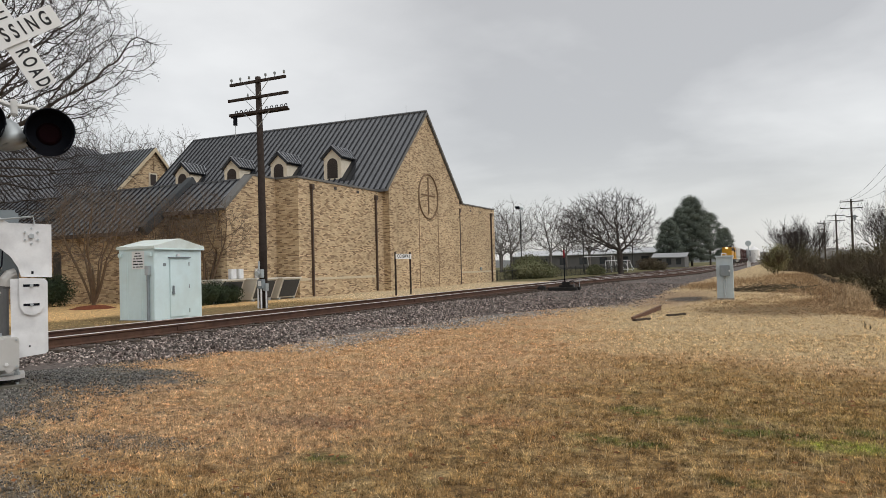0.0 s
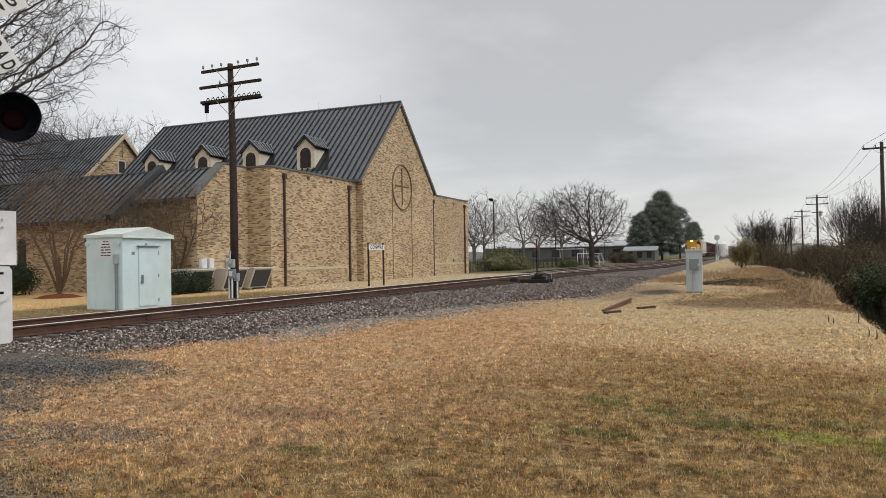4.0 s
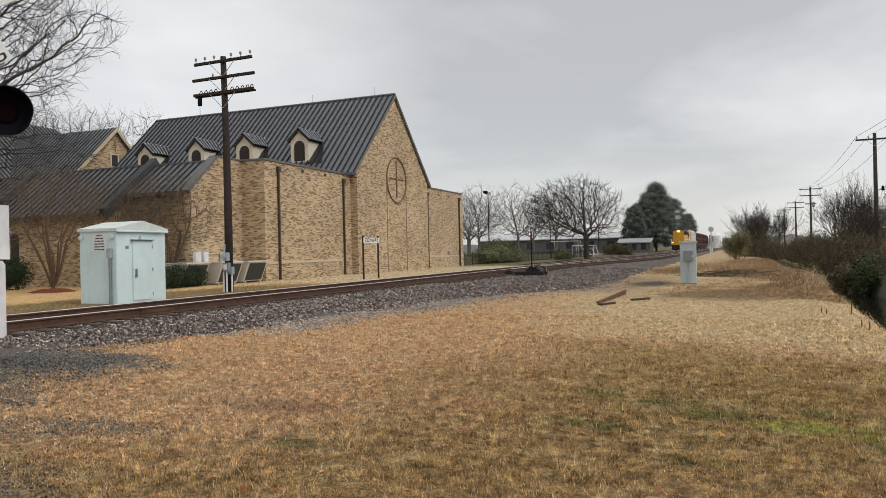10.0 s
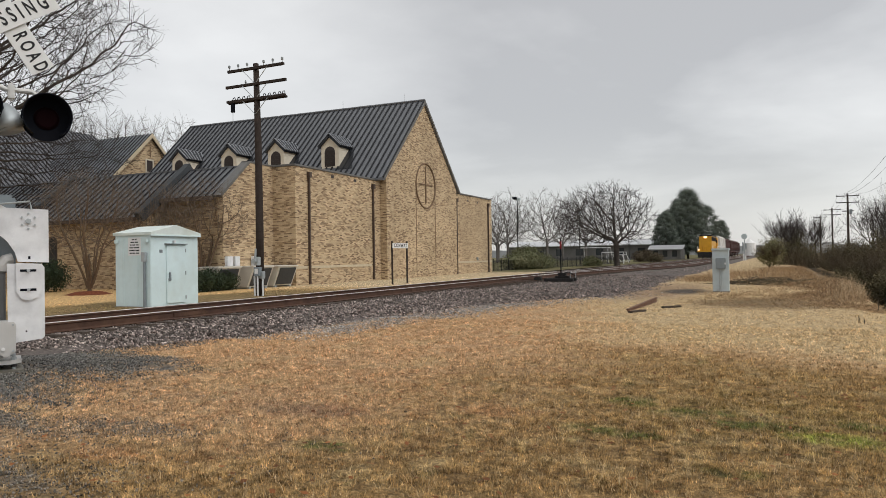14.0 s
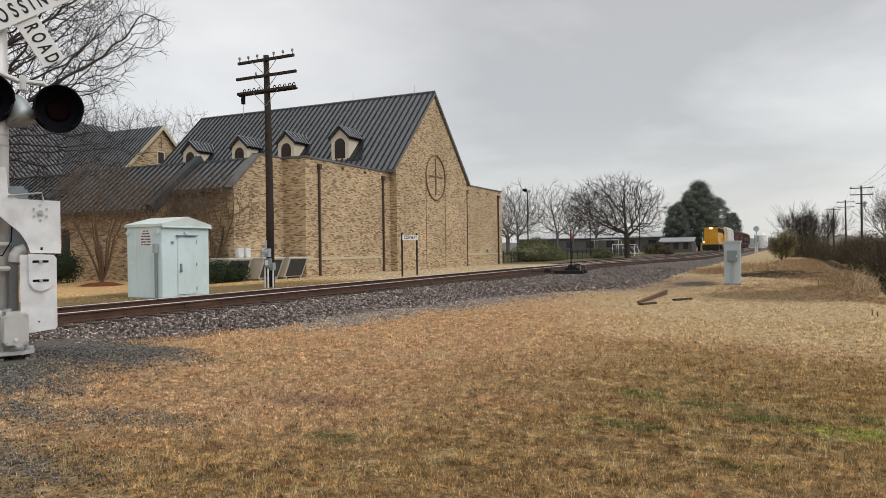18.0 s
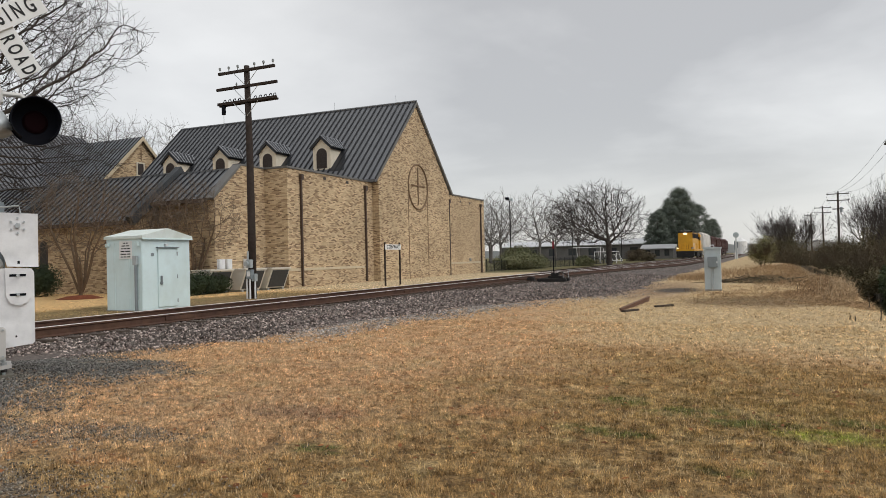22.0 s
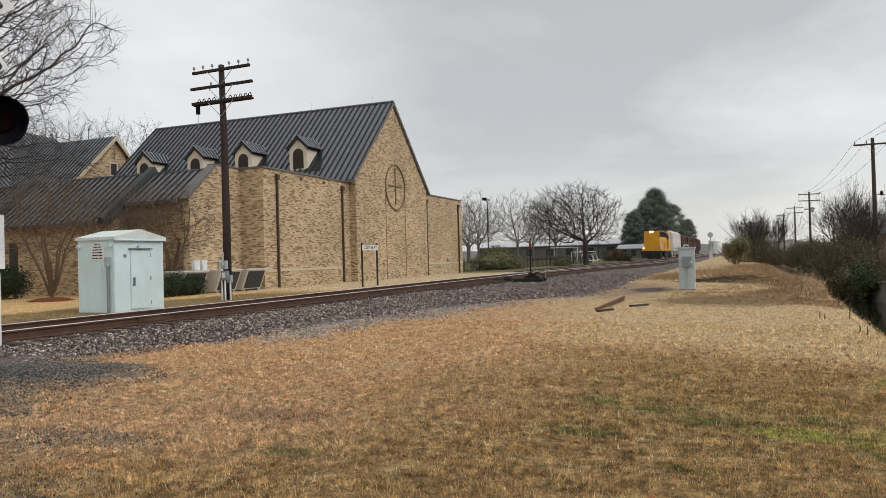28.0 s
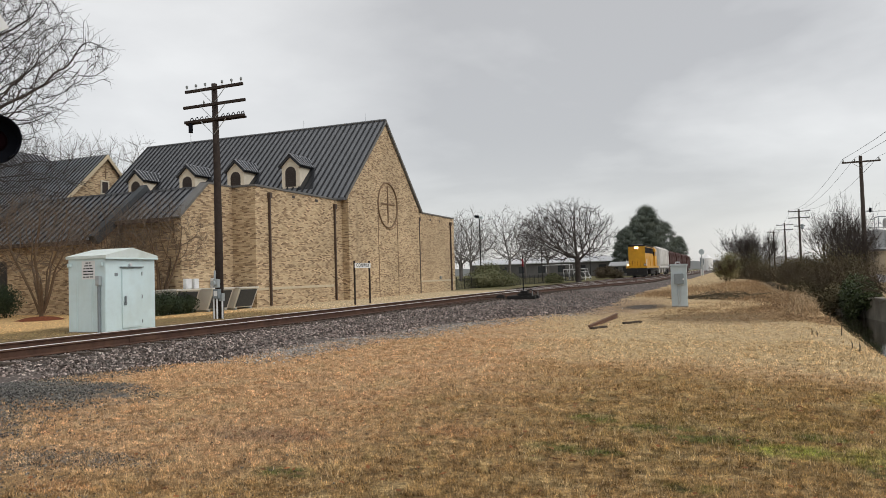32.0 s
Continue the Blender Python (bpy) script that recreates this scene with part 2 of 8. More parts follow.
def ground_material(name, blades=False):
    """Dormant lawn: tan and rust patches, paler straw by the creek, a green stretch, gravel by the crossing and along the track."""
    m = bpy.data.materials.new(name)
    m.use_nodes = True
    nt = m.node_tree
    N, L = nt.nodes.new, nt.links.new
    b = nt.nodes["Principled BSDF"]
    b.inputs["Roughness"].default_value = 0.95
    b.inputs["Specular IOR Level"].default_value = 0.15
    g = N("ShaderNodeNewGeometry")
    sep = N("ShaderNodeSeparateXYZ"); L(g.outputs["Position"], sep.inputs[0])

    def math(op, a, c=None, d=None):
        n = N("ShaderNodeMath"); n.operation = op
        for i, v in enumerate((a, c, d)):
            if v is None:
                continue
            if isinstance(v, (int, float)):
                n.inputs[i].default_value = v
            else:
                L(v, n.inputs[i])
        return n.outputs[0]

    def noise(scale, detail=5, rough=0.6):
        n = N("ShaderNodeTexNoise"); n.inputs["Scale"].default_value = scale; n.inputs["Detail"].default_value = detail; n.inputs["Roughness"].default_value = rough
        L(g.outputs["Position"], n.inputs["Vector"])
        return n.outputs[0]

    def step(v, lo, hi, a=0.0, c=1.0):
        n = N("ShaderNodeMapRange"); n.interpolation_type = "SMOOTHSTEP"
        n.inputs[1].default_value, n.inputs[2].default_value, n.inputs[3].default_value, n.inputs[4].default_value = lo, hi, a, c
        L(v, n.inputs[0])
        return n.outputs[0]

    def mix(f, a, c):
        n = N("ShaderNodeMix"); n.data_type = "RGBA"
        L(f, n.inputs["Factor"])
        for k, v in (("A", a), ("B", c)):
            if isinstance(v, tuple):
                n.inputs[k].default_value = (*v, 1)
            else:
                L(v, n.inputs[k])
        return n.outputs["Result"]
    x, y = sep.outputs[0], sep.outputs[1]
    wob = math("MULTIPLY", math("SUBTRACT", noise(0.45, 6, 0.65), 0.5), 5.0)
    wob2 = math("MULTIPLY", math("SUBTRACT", noise(1.7, 5, 0.6), 0.5), 2.0)
    fine, mid, clump = noise(34.0, 4, 0.75), noise(3.2, 7, 0.72), noise(8.5, 5, 0.75)
    c = mix(step(mid, 0.36, 0.64), (0.675, 0.455, 0.255), (0.50, 0.298, 0.155))
    c = mix(step(noise(0.9, 5, 0.65), 0.52, 0.68), c, (0.58, 0.41, 0.225))
    c = mix(math("MULTIPLY", step(noise(1.5, 7, 0.75), 0.54, 0.70), 0.4), c, (0.29, 0.175, 0.09))

    def spot(cx, cy, rx, ry, soft=0.45):
        ux, uy = math("DIVIDE", math("SUBTRACT", x, cx), rx), math("DIVIDE", math("SUBTRACT", y, cy), ry)
        d = math("ADD", math("SQRT", math("ADD", math("MULTIPLY", ux, ux), math("MULTIPLY", uy, uy))), math("MULTIPLY", wob2, 0.55))
        return step(d, 1.15, 1.15 - soft * 1.6)
    # paler straw towards the creek
    straw = step(math("ADD", math("ADD", x, math("MULTIPLY", y, 0.25)), wob), -1.8, 1.6)
    straw = math("MULTIPLY", straw, step(math("ADD", math("ADD", y, math("MULTIPLY", x, 0.4)), math("MULTIPLY", wob, 0.8)), 10.4, 12.6))
    c = mix(math("MULTIPLY", straw, 0.9), c, mix(step(mid, 0.38, 0.66), (0.69, 0.53, 0.31), (0.56, 0.405, 0.215)))
    # thicker, browner thatch on the near side of the lawn
    th = math("MULTIPLY", step(math("ADD", math("ADD", x, wob), math("MULTIPLY", math("MAXIMUM", math("SUBTRACT", 5.6, y), 0.0), 1.2)), -5.0, -1.0), step(math("ADD", math("ADD", y, math("MULTIPLY", x, 0.4)), math("MULTIPLY", wob, 0.8)), 12.0, 10.0))
    c = mix(math("MULTIPLY", th, 0.85), c, mix(step(mid, 0.34, 0.64), (0.455, 0.295, 0.117), (0.222, 0.135, 0.048)))
    c = mix(math("MULTIPLY", math("MULTIPLY", th, step(noise(2.2, 6, 0.7), 0.5, 0.64)), 0.7), c, (0.54, 0.40, 0.20))
    # green stretches: dark ones and a bright one
    tuft = step(noise(5.5, 5, 0.7), 0.34, 0.60)
    c = mix(math("MULTIPLY", spot(0.2, 7.2, 2.6, 1.9, 0.8), math("MULTIPLY", tuft, 0.4)), c, (0.19, 0.17, 0.045))
    dark = None
    for cx, cy, rx, ry in ((-1.35, 7.43, 0.35, 0.3), (-0.75, 7.1, 0.5, 0.28), (-0.17, 6.72, 0.45, 0.2), (-1.52, 6.17, 0.3, 0.18), (-1.1, 6.05, 0.3, 0.14), (-0.32, 5.3, 0.22, 0.12), (0.66, 7.0, 0.3, 0.2), (-3.45, 4.85, 0.35, 0.18), (1.04, 6.0, 0.3, 0.2)):
        s = spot(cx, cy, rx, ry)
        dark = s if dark is None else math("MAXIMUM", dark, s)
    c = mix(math("MULTIPLY", math("MULTIPLY", dark, tuft), 0.85), c, (0.105, 0.14, 0.034))
    lit = math("MAXIMUM", spot(0.40, 6.47, 0.5, 0.26), math("MULTIPLY", math("MAXIMUM", spot(1.15, 6.4, 0.75, 0.4), spot(1.75, 9.3, 0.5, 0.9)), 0.5))
    c = mix(math("MULTIPLY", lit, math("ADD", math("MULTIPLY", tuft, 0.7), 0.3)), c, (0.30, 0.33, 0.065))
    # rusty thatch here and there
    c = mix(math("MULTIPLY", math("MAXIMUM", spot(-4.15, 6.1, 0.5, 0.35), math("MAXIMUM", spot(-4.9, 4.0, 0.5, 0.25), spot(-2.6, 6.6, 0.6, 0.3))), 0.5), c, (0.47, 0.24, 0.115))
    # rough brown stretch before the bank, bare earth near the ballast
    c = mix(math("MULTIPLY", spot(-0.2, 23.6, 3.0, 2.6), 0.8), c, mix(step(clump, 0.4, 0.62), (0.26, 0.165, 0.085), (0.15, 0.10, 0.055)))
    c = mix(math("MULTIPLY", math("MAXIMUM", spot(-4.6, 31.0, 2.3, 8.0), spot(-4.5, 6.0, 0.9, 0.35)), 0.7), c, (0.33, 0.215, 0.14))
    c = mix(math("MULTIPLY", math("MULTIPLY", step(noise(2.3, 3, 0.5), 0.62, 0.70), step(x, -9.0, -4.0)), 0.35), c, (0.23, 0.215, 0.085))
    # lawn beyond the track
    c = mix(step(math("ADD", x, math("MULTIPLY", wob2, 0.4)), -16.6, -17.4), c, mix(step(mid, 0.3, 0.7), (0.86, 0.58, 0.27), (0.76, 0.49, 0.225)))
    c = mix(math("MULTIPLY", math("MULTIPLY", step(noise(0.8, 4), 0.48, 0.6), step(x, -17.6, -20.5, 1.0, 0.0)), step(x, -16.4, -17.0)), c, (0.22, 0.15, 0.085))
    c = mix(math("MULTIPLY", step(x, -16.6, -17.4), step(math("ADD", y, wob), 27.0, 33.0)), c, (0.72, 0.57, 0.36))
    c = mix(math("MULTIPLY", math("MULTIPLY", step(x, -16.4, -16.9), step(math("ADD", x, wob2), -22.6, -21.2)), math("MULTIPLY", step(y, 32.0, 26.0), 0.85)), c, mix(step(mid, 0.4, 0.62), (0.27, 0.185, 0.095), (0.20, 0.165, 0.07)))
    c = mix(math("MULTIPLY", step(x, -18.5, -20.5), step(math("ADD", y, wob), 56.0, 64.0)), c, mix(step(mid, 0.4, 0.62), (0.21, 0.18, 0.085), (0.15, 0.145, 0.065)))
    # gravel: round the crossing signal, along the ballast, and the shoulder of the road
    grav = math("MULTIPLY", step(math("ADD", x, math("ADD", math("MULTIPLY", wob, 0.6), math("MULTIPLY", wob2, 0.5))), -12.0, -13.0), step(x, -17.0, -16.2))
    grav = math("MAXIMUM", grav, math("MAXIMUM", spot(-9.7, 7.0, 2.5, 1.3, 0.35), spot(-8.6, 5.3, 1.5, 0.75, 0.4)))
    road = math("ADD", math("MULTIPLY", x, 0.55), math("ADD", y, math("ADD", wob2, math("MULTIPLY", wob, 0.3))))
    patchy = math("MULTIPLY", step(road, 0.9, -0.3), step(noise(1.4, 5, 0.7), 0.36, 0.6))
    patchy = math("MAXIMUM", patchy, math("MAXIMUM", spot(-6.9, 4.5, 1.5, 0.30, 0.5), math("MAXIMUM", spot(-5.6, 4.75, 0.5, 0.16, 0.5), spot(-5.3, 3.3, 1.0, 0.35, 0.5))))
    grav = math("MAXIMUM", grav, math("MULTIPLY", patchy, 0.9))
    tracks2 = math("MULTIPLY", step(math("ADD", math("ABSOLUTE", math("SUBTRACT", y, 6.2)), math("MULTIPLY", wob2, 0.8)), 0.7, 0.2), step(x, -3.6, -5.4))
    grav = math("MAXIMUM", grav, math("MULTIPLY", math("MULTIPLY", tracks2, step(noise(2.4, 4), 0.46, 0.6)), 0.4))
    vor = N("ShaderNodeTexVoronoi"); vor.inputs["Scale"].default_value = 42.0; L(g.outputs["Position"], vor.inputs["Vector"])
    sepc = N("ShaderNodeSeparateColor"); L(vor.outputs["Color"], sepc.inputs[0])
    gcol = mix(step(sepc.outputs[0], 0.1, 0.95), (0.055, 0.055, 0.052), (0.25, 0.245, 0.23))
    gcol = mix(math("MULTIPLY", step(mid, 0.45, 0.66), 0.65), gcol, (0.33, 0.225, 0.125))
    if not blades:
        c = mix(grav, c, gcol)
    # creek bank: dark mud under the edge
    c = mix(math("MULTIPLY", step(sep.outputs[2], -0.35, -0.8), 0.9), c, (0.075, 0.058, 0.038))
    c = mix(math("MULTIPLY", step(math("SQRT", math("ADD", math("POWER", math("ADD", x, 3.4), 2.0), math("POWER", math("DIVIDE", math("SUBTRACT", y, 30.2), 2.2), 2.0))), 1.3, 0.5), 0.85), c, (0.075, 0.072, 0.07))
    val = math("MULTIPLY", step(fine, 0.3, 0.7, 0.52, 1.06), step(clump, 0.35, 0.65, 0.52, 1.15))
    if blades:
        ri = N("ShaderNodeMapRange"); ri.inputs[3].default_value = 0.55; ri.inputs[4].default_value = 1.6; L(g.outputs["Random Per Island"], ri.inputs[0])
        val = math("MULTIPLY", math("MULTIPLY", ri.outputs[0], step(noise(15.0, 4, 0.7), 0.38, 0.62, 0.42, 1.5)), step(clump, 0.36, 0.64, 0.58, 1.36))
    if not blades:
        # darker soil colour, doubling as shade in the gaps between near tufts
        soil_shade = math("MULTIPLY", math("MULTIPLY", step(noise(6.5, 5, 0.7), 0.40, 0.60), step(y, 11.0, 7.0)), math("SUBTRACT", 0.5, math("MULTIPLY", grav, 0.5)))
        c = mix(math("MULTIPLY", soil_shade, step(x, -9.5, -8.0)), c, (0.13, 0.085, 0.045))
    sc = N("ShaderNodeVectorMath"); sc.operation = "SCALE"; L(c, sc.inputs[0]); L(val, sc.inputs["Scale"])
    L(sc.outputs[0], b.inputs["Base Color"])
    if not blades:
        bp = N("ShaderNodeBump"); bp.inputs["Strength"].default_value = 0.6; bp.inputs["Distance"].default_value = 0.02
        L(math("ADD", fine, math("MULTIPLY", vor.outputs["Distance"], 0.8)), bp.inputs["Height"]); L(bp.outputs[0], b.inputs["Normal"])
    return m


M = {}
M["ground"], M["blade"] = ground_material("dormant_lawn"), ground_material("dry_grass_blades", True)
M["brick"] = brick_material("buff_brick")
M["roof"] = mat("dark_standing_seam_metal", (0.13, 0.135, 0.145), 0.36, 0.25, 0.12, 1.2, 0.05, 8, 0.8, (0.135, 0.14, 0.148), 0.3)
# pale copy of the seam metal: sky sheen put into the colour
M["seamlight"] = mat("sheen_pale_roof_seam", (0.34, 0.35, 0.37), 0.4, 0.2, 0.12, 1.2)
M["scrap"] = mat("weathered_scrap_rust", (0.17, 0.10, 0.07), 0.85, 0.1, 0.3, 5, 0.3, 60, 0.2, (0.13, 0.065, 0.042), 2.0)
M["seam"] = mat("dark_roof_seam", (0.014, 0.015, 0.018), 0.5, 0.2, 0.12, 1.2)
M["trim"] = mat("cream_stucco_trim", (0.66, 0.60, 0.49), 0.8, 0, 0.06, 4, 0.1, 60, 0.3, (0.55, 0.49, 0.39), 0.8, 0.4)
M["band"] = mat("limestone_band", (0.52, 0.44, 0.31), 0.85, 0, 0.1, 5, 0.1, 50, 0.3)
M["capping"] = mat("grey_coping_metal", (0.16, 0.155, 0.145), 0.5, 0.4, 0.15, 2)
M["downspout"] = mat("brown_downspout", (0.075, 0.05, 0.038), 0.55, 0.1, 0.2, 3)
M["louver"] = mat("dark_louver", (0.045, 0.035, 0.032), 0.7, 0, 0.15, 6)
M["glass"] = mat("dark_window_glass", (0.03, 0.035, 0.04), 0.12, 0, 0.05, 2, 0, 40, 0.6)
M["rail"] = mat("rusty_rail_steel", (0.080, 0.042, 0.029), 0.78, 0.1, 0.3, 4, 0.3, 60, 0.3, (0.12, 0.064, 0.038), 1.5)
M["railhead"] = mat("worn_rail_head", (0.86, 0.82, 0.78), 0.42, 0.6, 0.15, 2)
M["tie"] = mat("weathered_wood_tie", (0.062, 0.045, 0.034), 0.9, 0, 0.35, 6, 0.5, 30, 0.2, (0.12, 0.10, 0.085), 1.2)
M["stone"] = mat("mixed_ballast_stone", (0.25, 0.212, 0.19), 0.9, 0, 0.2, 9, 0.3, 80, 0.25, (0.115, 0.080, 0.068), 4.0, 0.8, 0.62, 0.0, 3.2)
M["stonedark"] = mat("green_grey_gravel", (0.175, 0.165, 0.145), 0.9, 0, 0.2, 9, 0.3, 80, 0.25, (0.10, 0.10, 0.105), 1.6, 0.6, 0.75)
M["palegravel"] = mat("dusty_grey_gravel", (0.19, 0.168, 0.138), 0.9, 0, 0.2, 9, 0.3, 80, 0.25, (0.15, 0.142, 0.13), 1.6, 0.6, 0.7, 0.0, 1.6)
M["edgegravel"] = mat("pale_limestone_gravel", (0.34, 0.33, 0.31), 0.9, 0, 0.2, 9, 0.3, 80, 0.25, (0.22, 0.21, 0.20), 1.6, 0.6, 0.65, 0.0, 1.6)
M["straw"] = mat("bleached_straw", (0.66, 0.50, 0.29), 0.85, 0, 0.15, 3, 0, 40, 0.2, (0.52, 0.35, 0.18), 0.7, 0.7, 0.3)
M["leaf"] = mat("fallen_brown_leaves", (0.22, 0.085, 0.03), 0.9, 0, 0.2, 9, 0, 40, 0.2, (0.12, 0.05, 0.025), 3.0, 0.6, 0.5)
# darker copy of the roof metal, its weaker reflection put into the colour
M["roofdark"] = mat("dark_view_roof_metal", (0.022, 0.024, 0.028), 0.4, 0.2, 0.12, 1.2)
M["bed"] = mat("ballast_bed_gravel", (0.125, 0.105, 0.094), 0.95, 0, 0.45, 18, 0.8, 30, 0.2, (0.07, 0.055, 0.048), 0.7)
M["white"] = mat("white_enamel_steel", (0.74, 0.745, 0.75), 0.36, 0.0, 0.07, 3, 0.03, 30, 0.4, (0.46, 0.46, 0.47), 2.6, 0.6)
M["bungalow"] = mat("pale_mint_painted_steel", (0.63, 0.755, 0.765), 0.55, 0.0, 0.05, 2, 0.04, 12, 0.35, (0.53, 0.61, 0.58), 0.9, 0.55)
M["bungroof"] = mat("pale_painted_roof_steel", (0.64, 0.70, 0.67), 0.55, 0.0, 0.08, 3, 0.04, 12, 0.35, (0.50, 0.54, 0.46), 1.1, 0.6)
M["galv"] = mat("galvanised_steel", (0.42, 0.45, 0.46), 0.5, 0.55, 0.12, 5)
M["alum"] = mat("silver_painted_steel", (0.58, 0.57, 0.545), 0.48, 0.25, 0.14, 4, 0.05, 30, 0.4, (0.40, 0.39, 0.37), 2.0, 0.5)
M["cabgrey"] = mat("light_blue_grey_paint", (0.46, 0.52, 0.54), 0.5, 0.1, 0.06, 3, 0.03, 20, 0.4, (0.38, 0.43, 0.44), 1.2, 0.5)
M["midgrey"] = mat("mid_grey_enclosure", (0.22, 0.25, 0.265), 0.5, 0.2, 0.1, 4)
M["black"] = mat("matt_black", (0.006, 0.007, 0.011), 0.85, 0, 0.15, 5, 0, 40, 0.12)
M["lens"] = mat("unlit_dark_red_lens", (0.008, 0.002, 0.003), 0.8, 0, 0.1, 8, 0, 40, 0.05)
M["ink"] = mat("black_lettering", (0.012, 0.012, 0.013), 0.6, 0, 0.05, 5)
M["signwhite"] = mat("white_sign_sheeting", (0.74, 0.74, 0.73), 0.5, 0, 0.06, 4, 0, 40, 0.4, (0.62, 0.61, 0.58), 2, 0.35)
M["signblue"] = mat("blue_sign_sheeting", (0.03, 0.11, 0.30), 0.5, 0, 0.06, 4)
M["red"] = mat("faded_red_sheeting", (0.30, 0.012, 0.018), 0.5, 0, 0.1, 4)
M["pole"] = mat("creosoted_pole_wood", (0.040, 0.029, 0.024), 0.85, 0, 0.3, 5, 0.4, 25, 0.2, (0.05, 0.041, 0.036), 0.8)
M["polegrey"] = mat("grey_weathered_pole_wood", (0.068, 0.056, 0.048), 0.9, 0, 0.25, 3, 0.3, 25, 0.2)
M["insul"] = mat("grey_glass_insulator", (0.25, 0.27, 0.27), 0.3, 0, 0.1, 6)
M["bark"] = mat("grey_brown_bark", (0.060, 0.050, 0.044), 0.95, 0, 0.25, 3, 0.4, 30, 0.1, (0.13, 0.11, 0.095), 0.8)
M["twig"] = mat("fine_bare_twigs", (0.052, 0.044, 0.040), 0.95, 0, 0.2, 2, 0, 40, 0.1)
M["crapebark"] = mat("smooth_tan_bark", (0.135, 0.092, 0.058), 0.85, 0, 0.2, 5, 0, 40, 0.2, (0.10, 0.066, 0.045), 1.5)
M["crapetwig"] = mat("reddish_brown_twigs", (0.15, 0.118, 0.092), 0.95, 0, 0.2, 2, 0, 40, 0.1)
# needle green lifted towards grey, distance haze put into the colour
M["needle"] = mat("haze_greyed_needles", (0.108, 0.126, 0.106), 0.95, 0, 0.2, 1, 0, 40, 0.05, (0.13, 0.148, 0.112), 0.25, 0.7, 0.12)
M["hedge"] = mat("dark_green_hedge_leaves", (0.022, 0.036, 0.016), 0.7, 0, 0.25, 3, 0, 40, 0.3, (0.045, 0.058, 0.024), 1.2, 0.6, 0.5)
M["shrub"] = mat("grey_green_shrub_leaves", (0.115, 0.122, 0.06), 0.8, 0, 0.25, 2, 0, 40, 0.2, (0.17, 0.15, 0.085), 0.7, 0.6, 0.5)
M["olive"] = mat("yellow_olive_leaves", (0.20, 0.185, 0.085), 0.85, 0, 0.25, 1, 0, 40, 0.2, (0.20, 0.155, 0.085), 0.5, 0.6, 0.5)
M["ivy"] = mat("dark_ivy_leaves", (0.045, 0.062, 0.022), 0.6, 0, 0.25, 3, 0, 40, 0.35, (0.06, 0.078, 0.024), 1.5, 0.5, 0.6)
M["thicket"] = mat("dense_brown_brush", (0.09, 0.070, 0.050), 0.95, 0, 0.25, 1.2, 0, 40, 0.1, (0.13, 0.115, 0.065), 0.4, 0.6, 0.35)
M["brushleaf"] = mat("withered_olive_brown_leaves", (0.108, 0.092, 0.054), 0.95, 0, 0.25, 1.0, 0, 40, 0.1, (0.075, 0.078, 0.04), 0.35, 0.7, 0.5)
M["weed"] = mat("dead_tan_weeds", (0.38, 0.265, 0.155), 0.95, 0, 0.2, 2, 0, 40, 0.1, (0.22, 0.135, 0.075), 0.5, 0.8, 0.6)
M["reed"] = mat("bleached_dead_reeds", (0.46, 0.35, 0.22), 0.9, 0, 0.2, 2, 0, 40, 0.1, (0.36, 0.25, 0.15), 0.8, 0.7, 0.35)
M["mulch"] = mat("red_brown_mulch", (0.16, 0.052, 0.026), 0.95, 0, 0.4, 14, 0.8, 30, 0.1)
M["darkconcrete"] = mat("dark_wet_concrete", (0.22, 0.205, 0.175), 0.9, 0, 0.2, 4, 0.3, 20, 0.2, (0.11, 0.10, 0.08), 0.7, 0.8)
M["privet"] = mat("dull_olive_evergreen_leaves", (0.062, 0.062, 0.030), 0.65, 0, 0.25, 3, 0, 40, 0.3, (0.10, 0.082, 0.045), 0.9, 0.7, 0.6)
# lighter than the near twigs: distance haze put into the colour
M["fartwig"] = mat("haze_pale_twigs", (0.135, 0.122, 0.113), 0.95, 0, 0.2, 2, 0, 40, 0.1)
M["concrete"] = mat("stained_concrete", (0.30, 0.28, 0.25), 0.9, 0, 0.15, 4, 0.3, 20, 0.2, (0.17, 0.155, 0.135), 0.9, 0.7)
M["asphalt"] = mat("grey_asphalt", (0.16, 0.16, 0.165), 0.9, 0, 0.15, 6, 0.3, 60)
M["yellow"] = mat("weathered_yellow_locomotive_paint", (0.60, 0.31, 0.016), 0.5, 0, 0.1, 2, 0, 40, 0.4, (0.44, 0.22, 0.02), 0.8, 0.5)
M["locogrey"] = mat("grey_locomotive_roof_paint", (0.13, 0.13, 0.13), 0.6, 0, 0.2, 2)
M["locodark"] = mat("grimy_dark_running_gear", (0.022, 0.020, 0.019), 0.8, 0.1, 0.3, 3)
M["hopper"] = mat("dirty_white_hopper_paint", (0.62, 0.61, 0.58), 0.6, 0, 0.1, 1.2, 0, 40, 0.3, (0.42, 0.39, 0.35), 0.5, 0.6)
M["boxred"] = mat("brown_red_freight_car_paint", (0.075, 0.030, 0.026), 0.75, 0, 0.2, 1.2, 0, 40, 0.3, (0.05, 0.027, 0.024), 0.5, 0.6)
M["darkglass"] = mat("cab_window_glass", (0.02, 0.022, 0.025), 0.1, 0, 0.05, 3, 0, 40, 0.6)
M["headlight"] = glow("lit_headlight", (1.0, 0.66, 0.30), 3.6)
M["hvac"] = mat("beige_hvac_casing", (0.62, 0.59, 0.52), 0.5, 0.1, 0.06, 3, 0, 40, 0.4, (0.40, 0.38, 0.33), 1.5, 0.5)
M["coil"] = mat("dark_condenser_coil", (0.055, 0.06, 0.065), 0.6, 0.3, 0.15, 10)
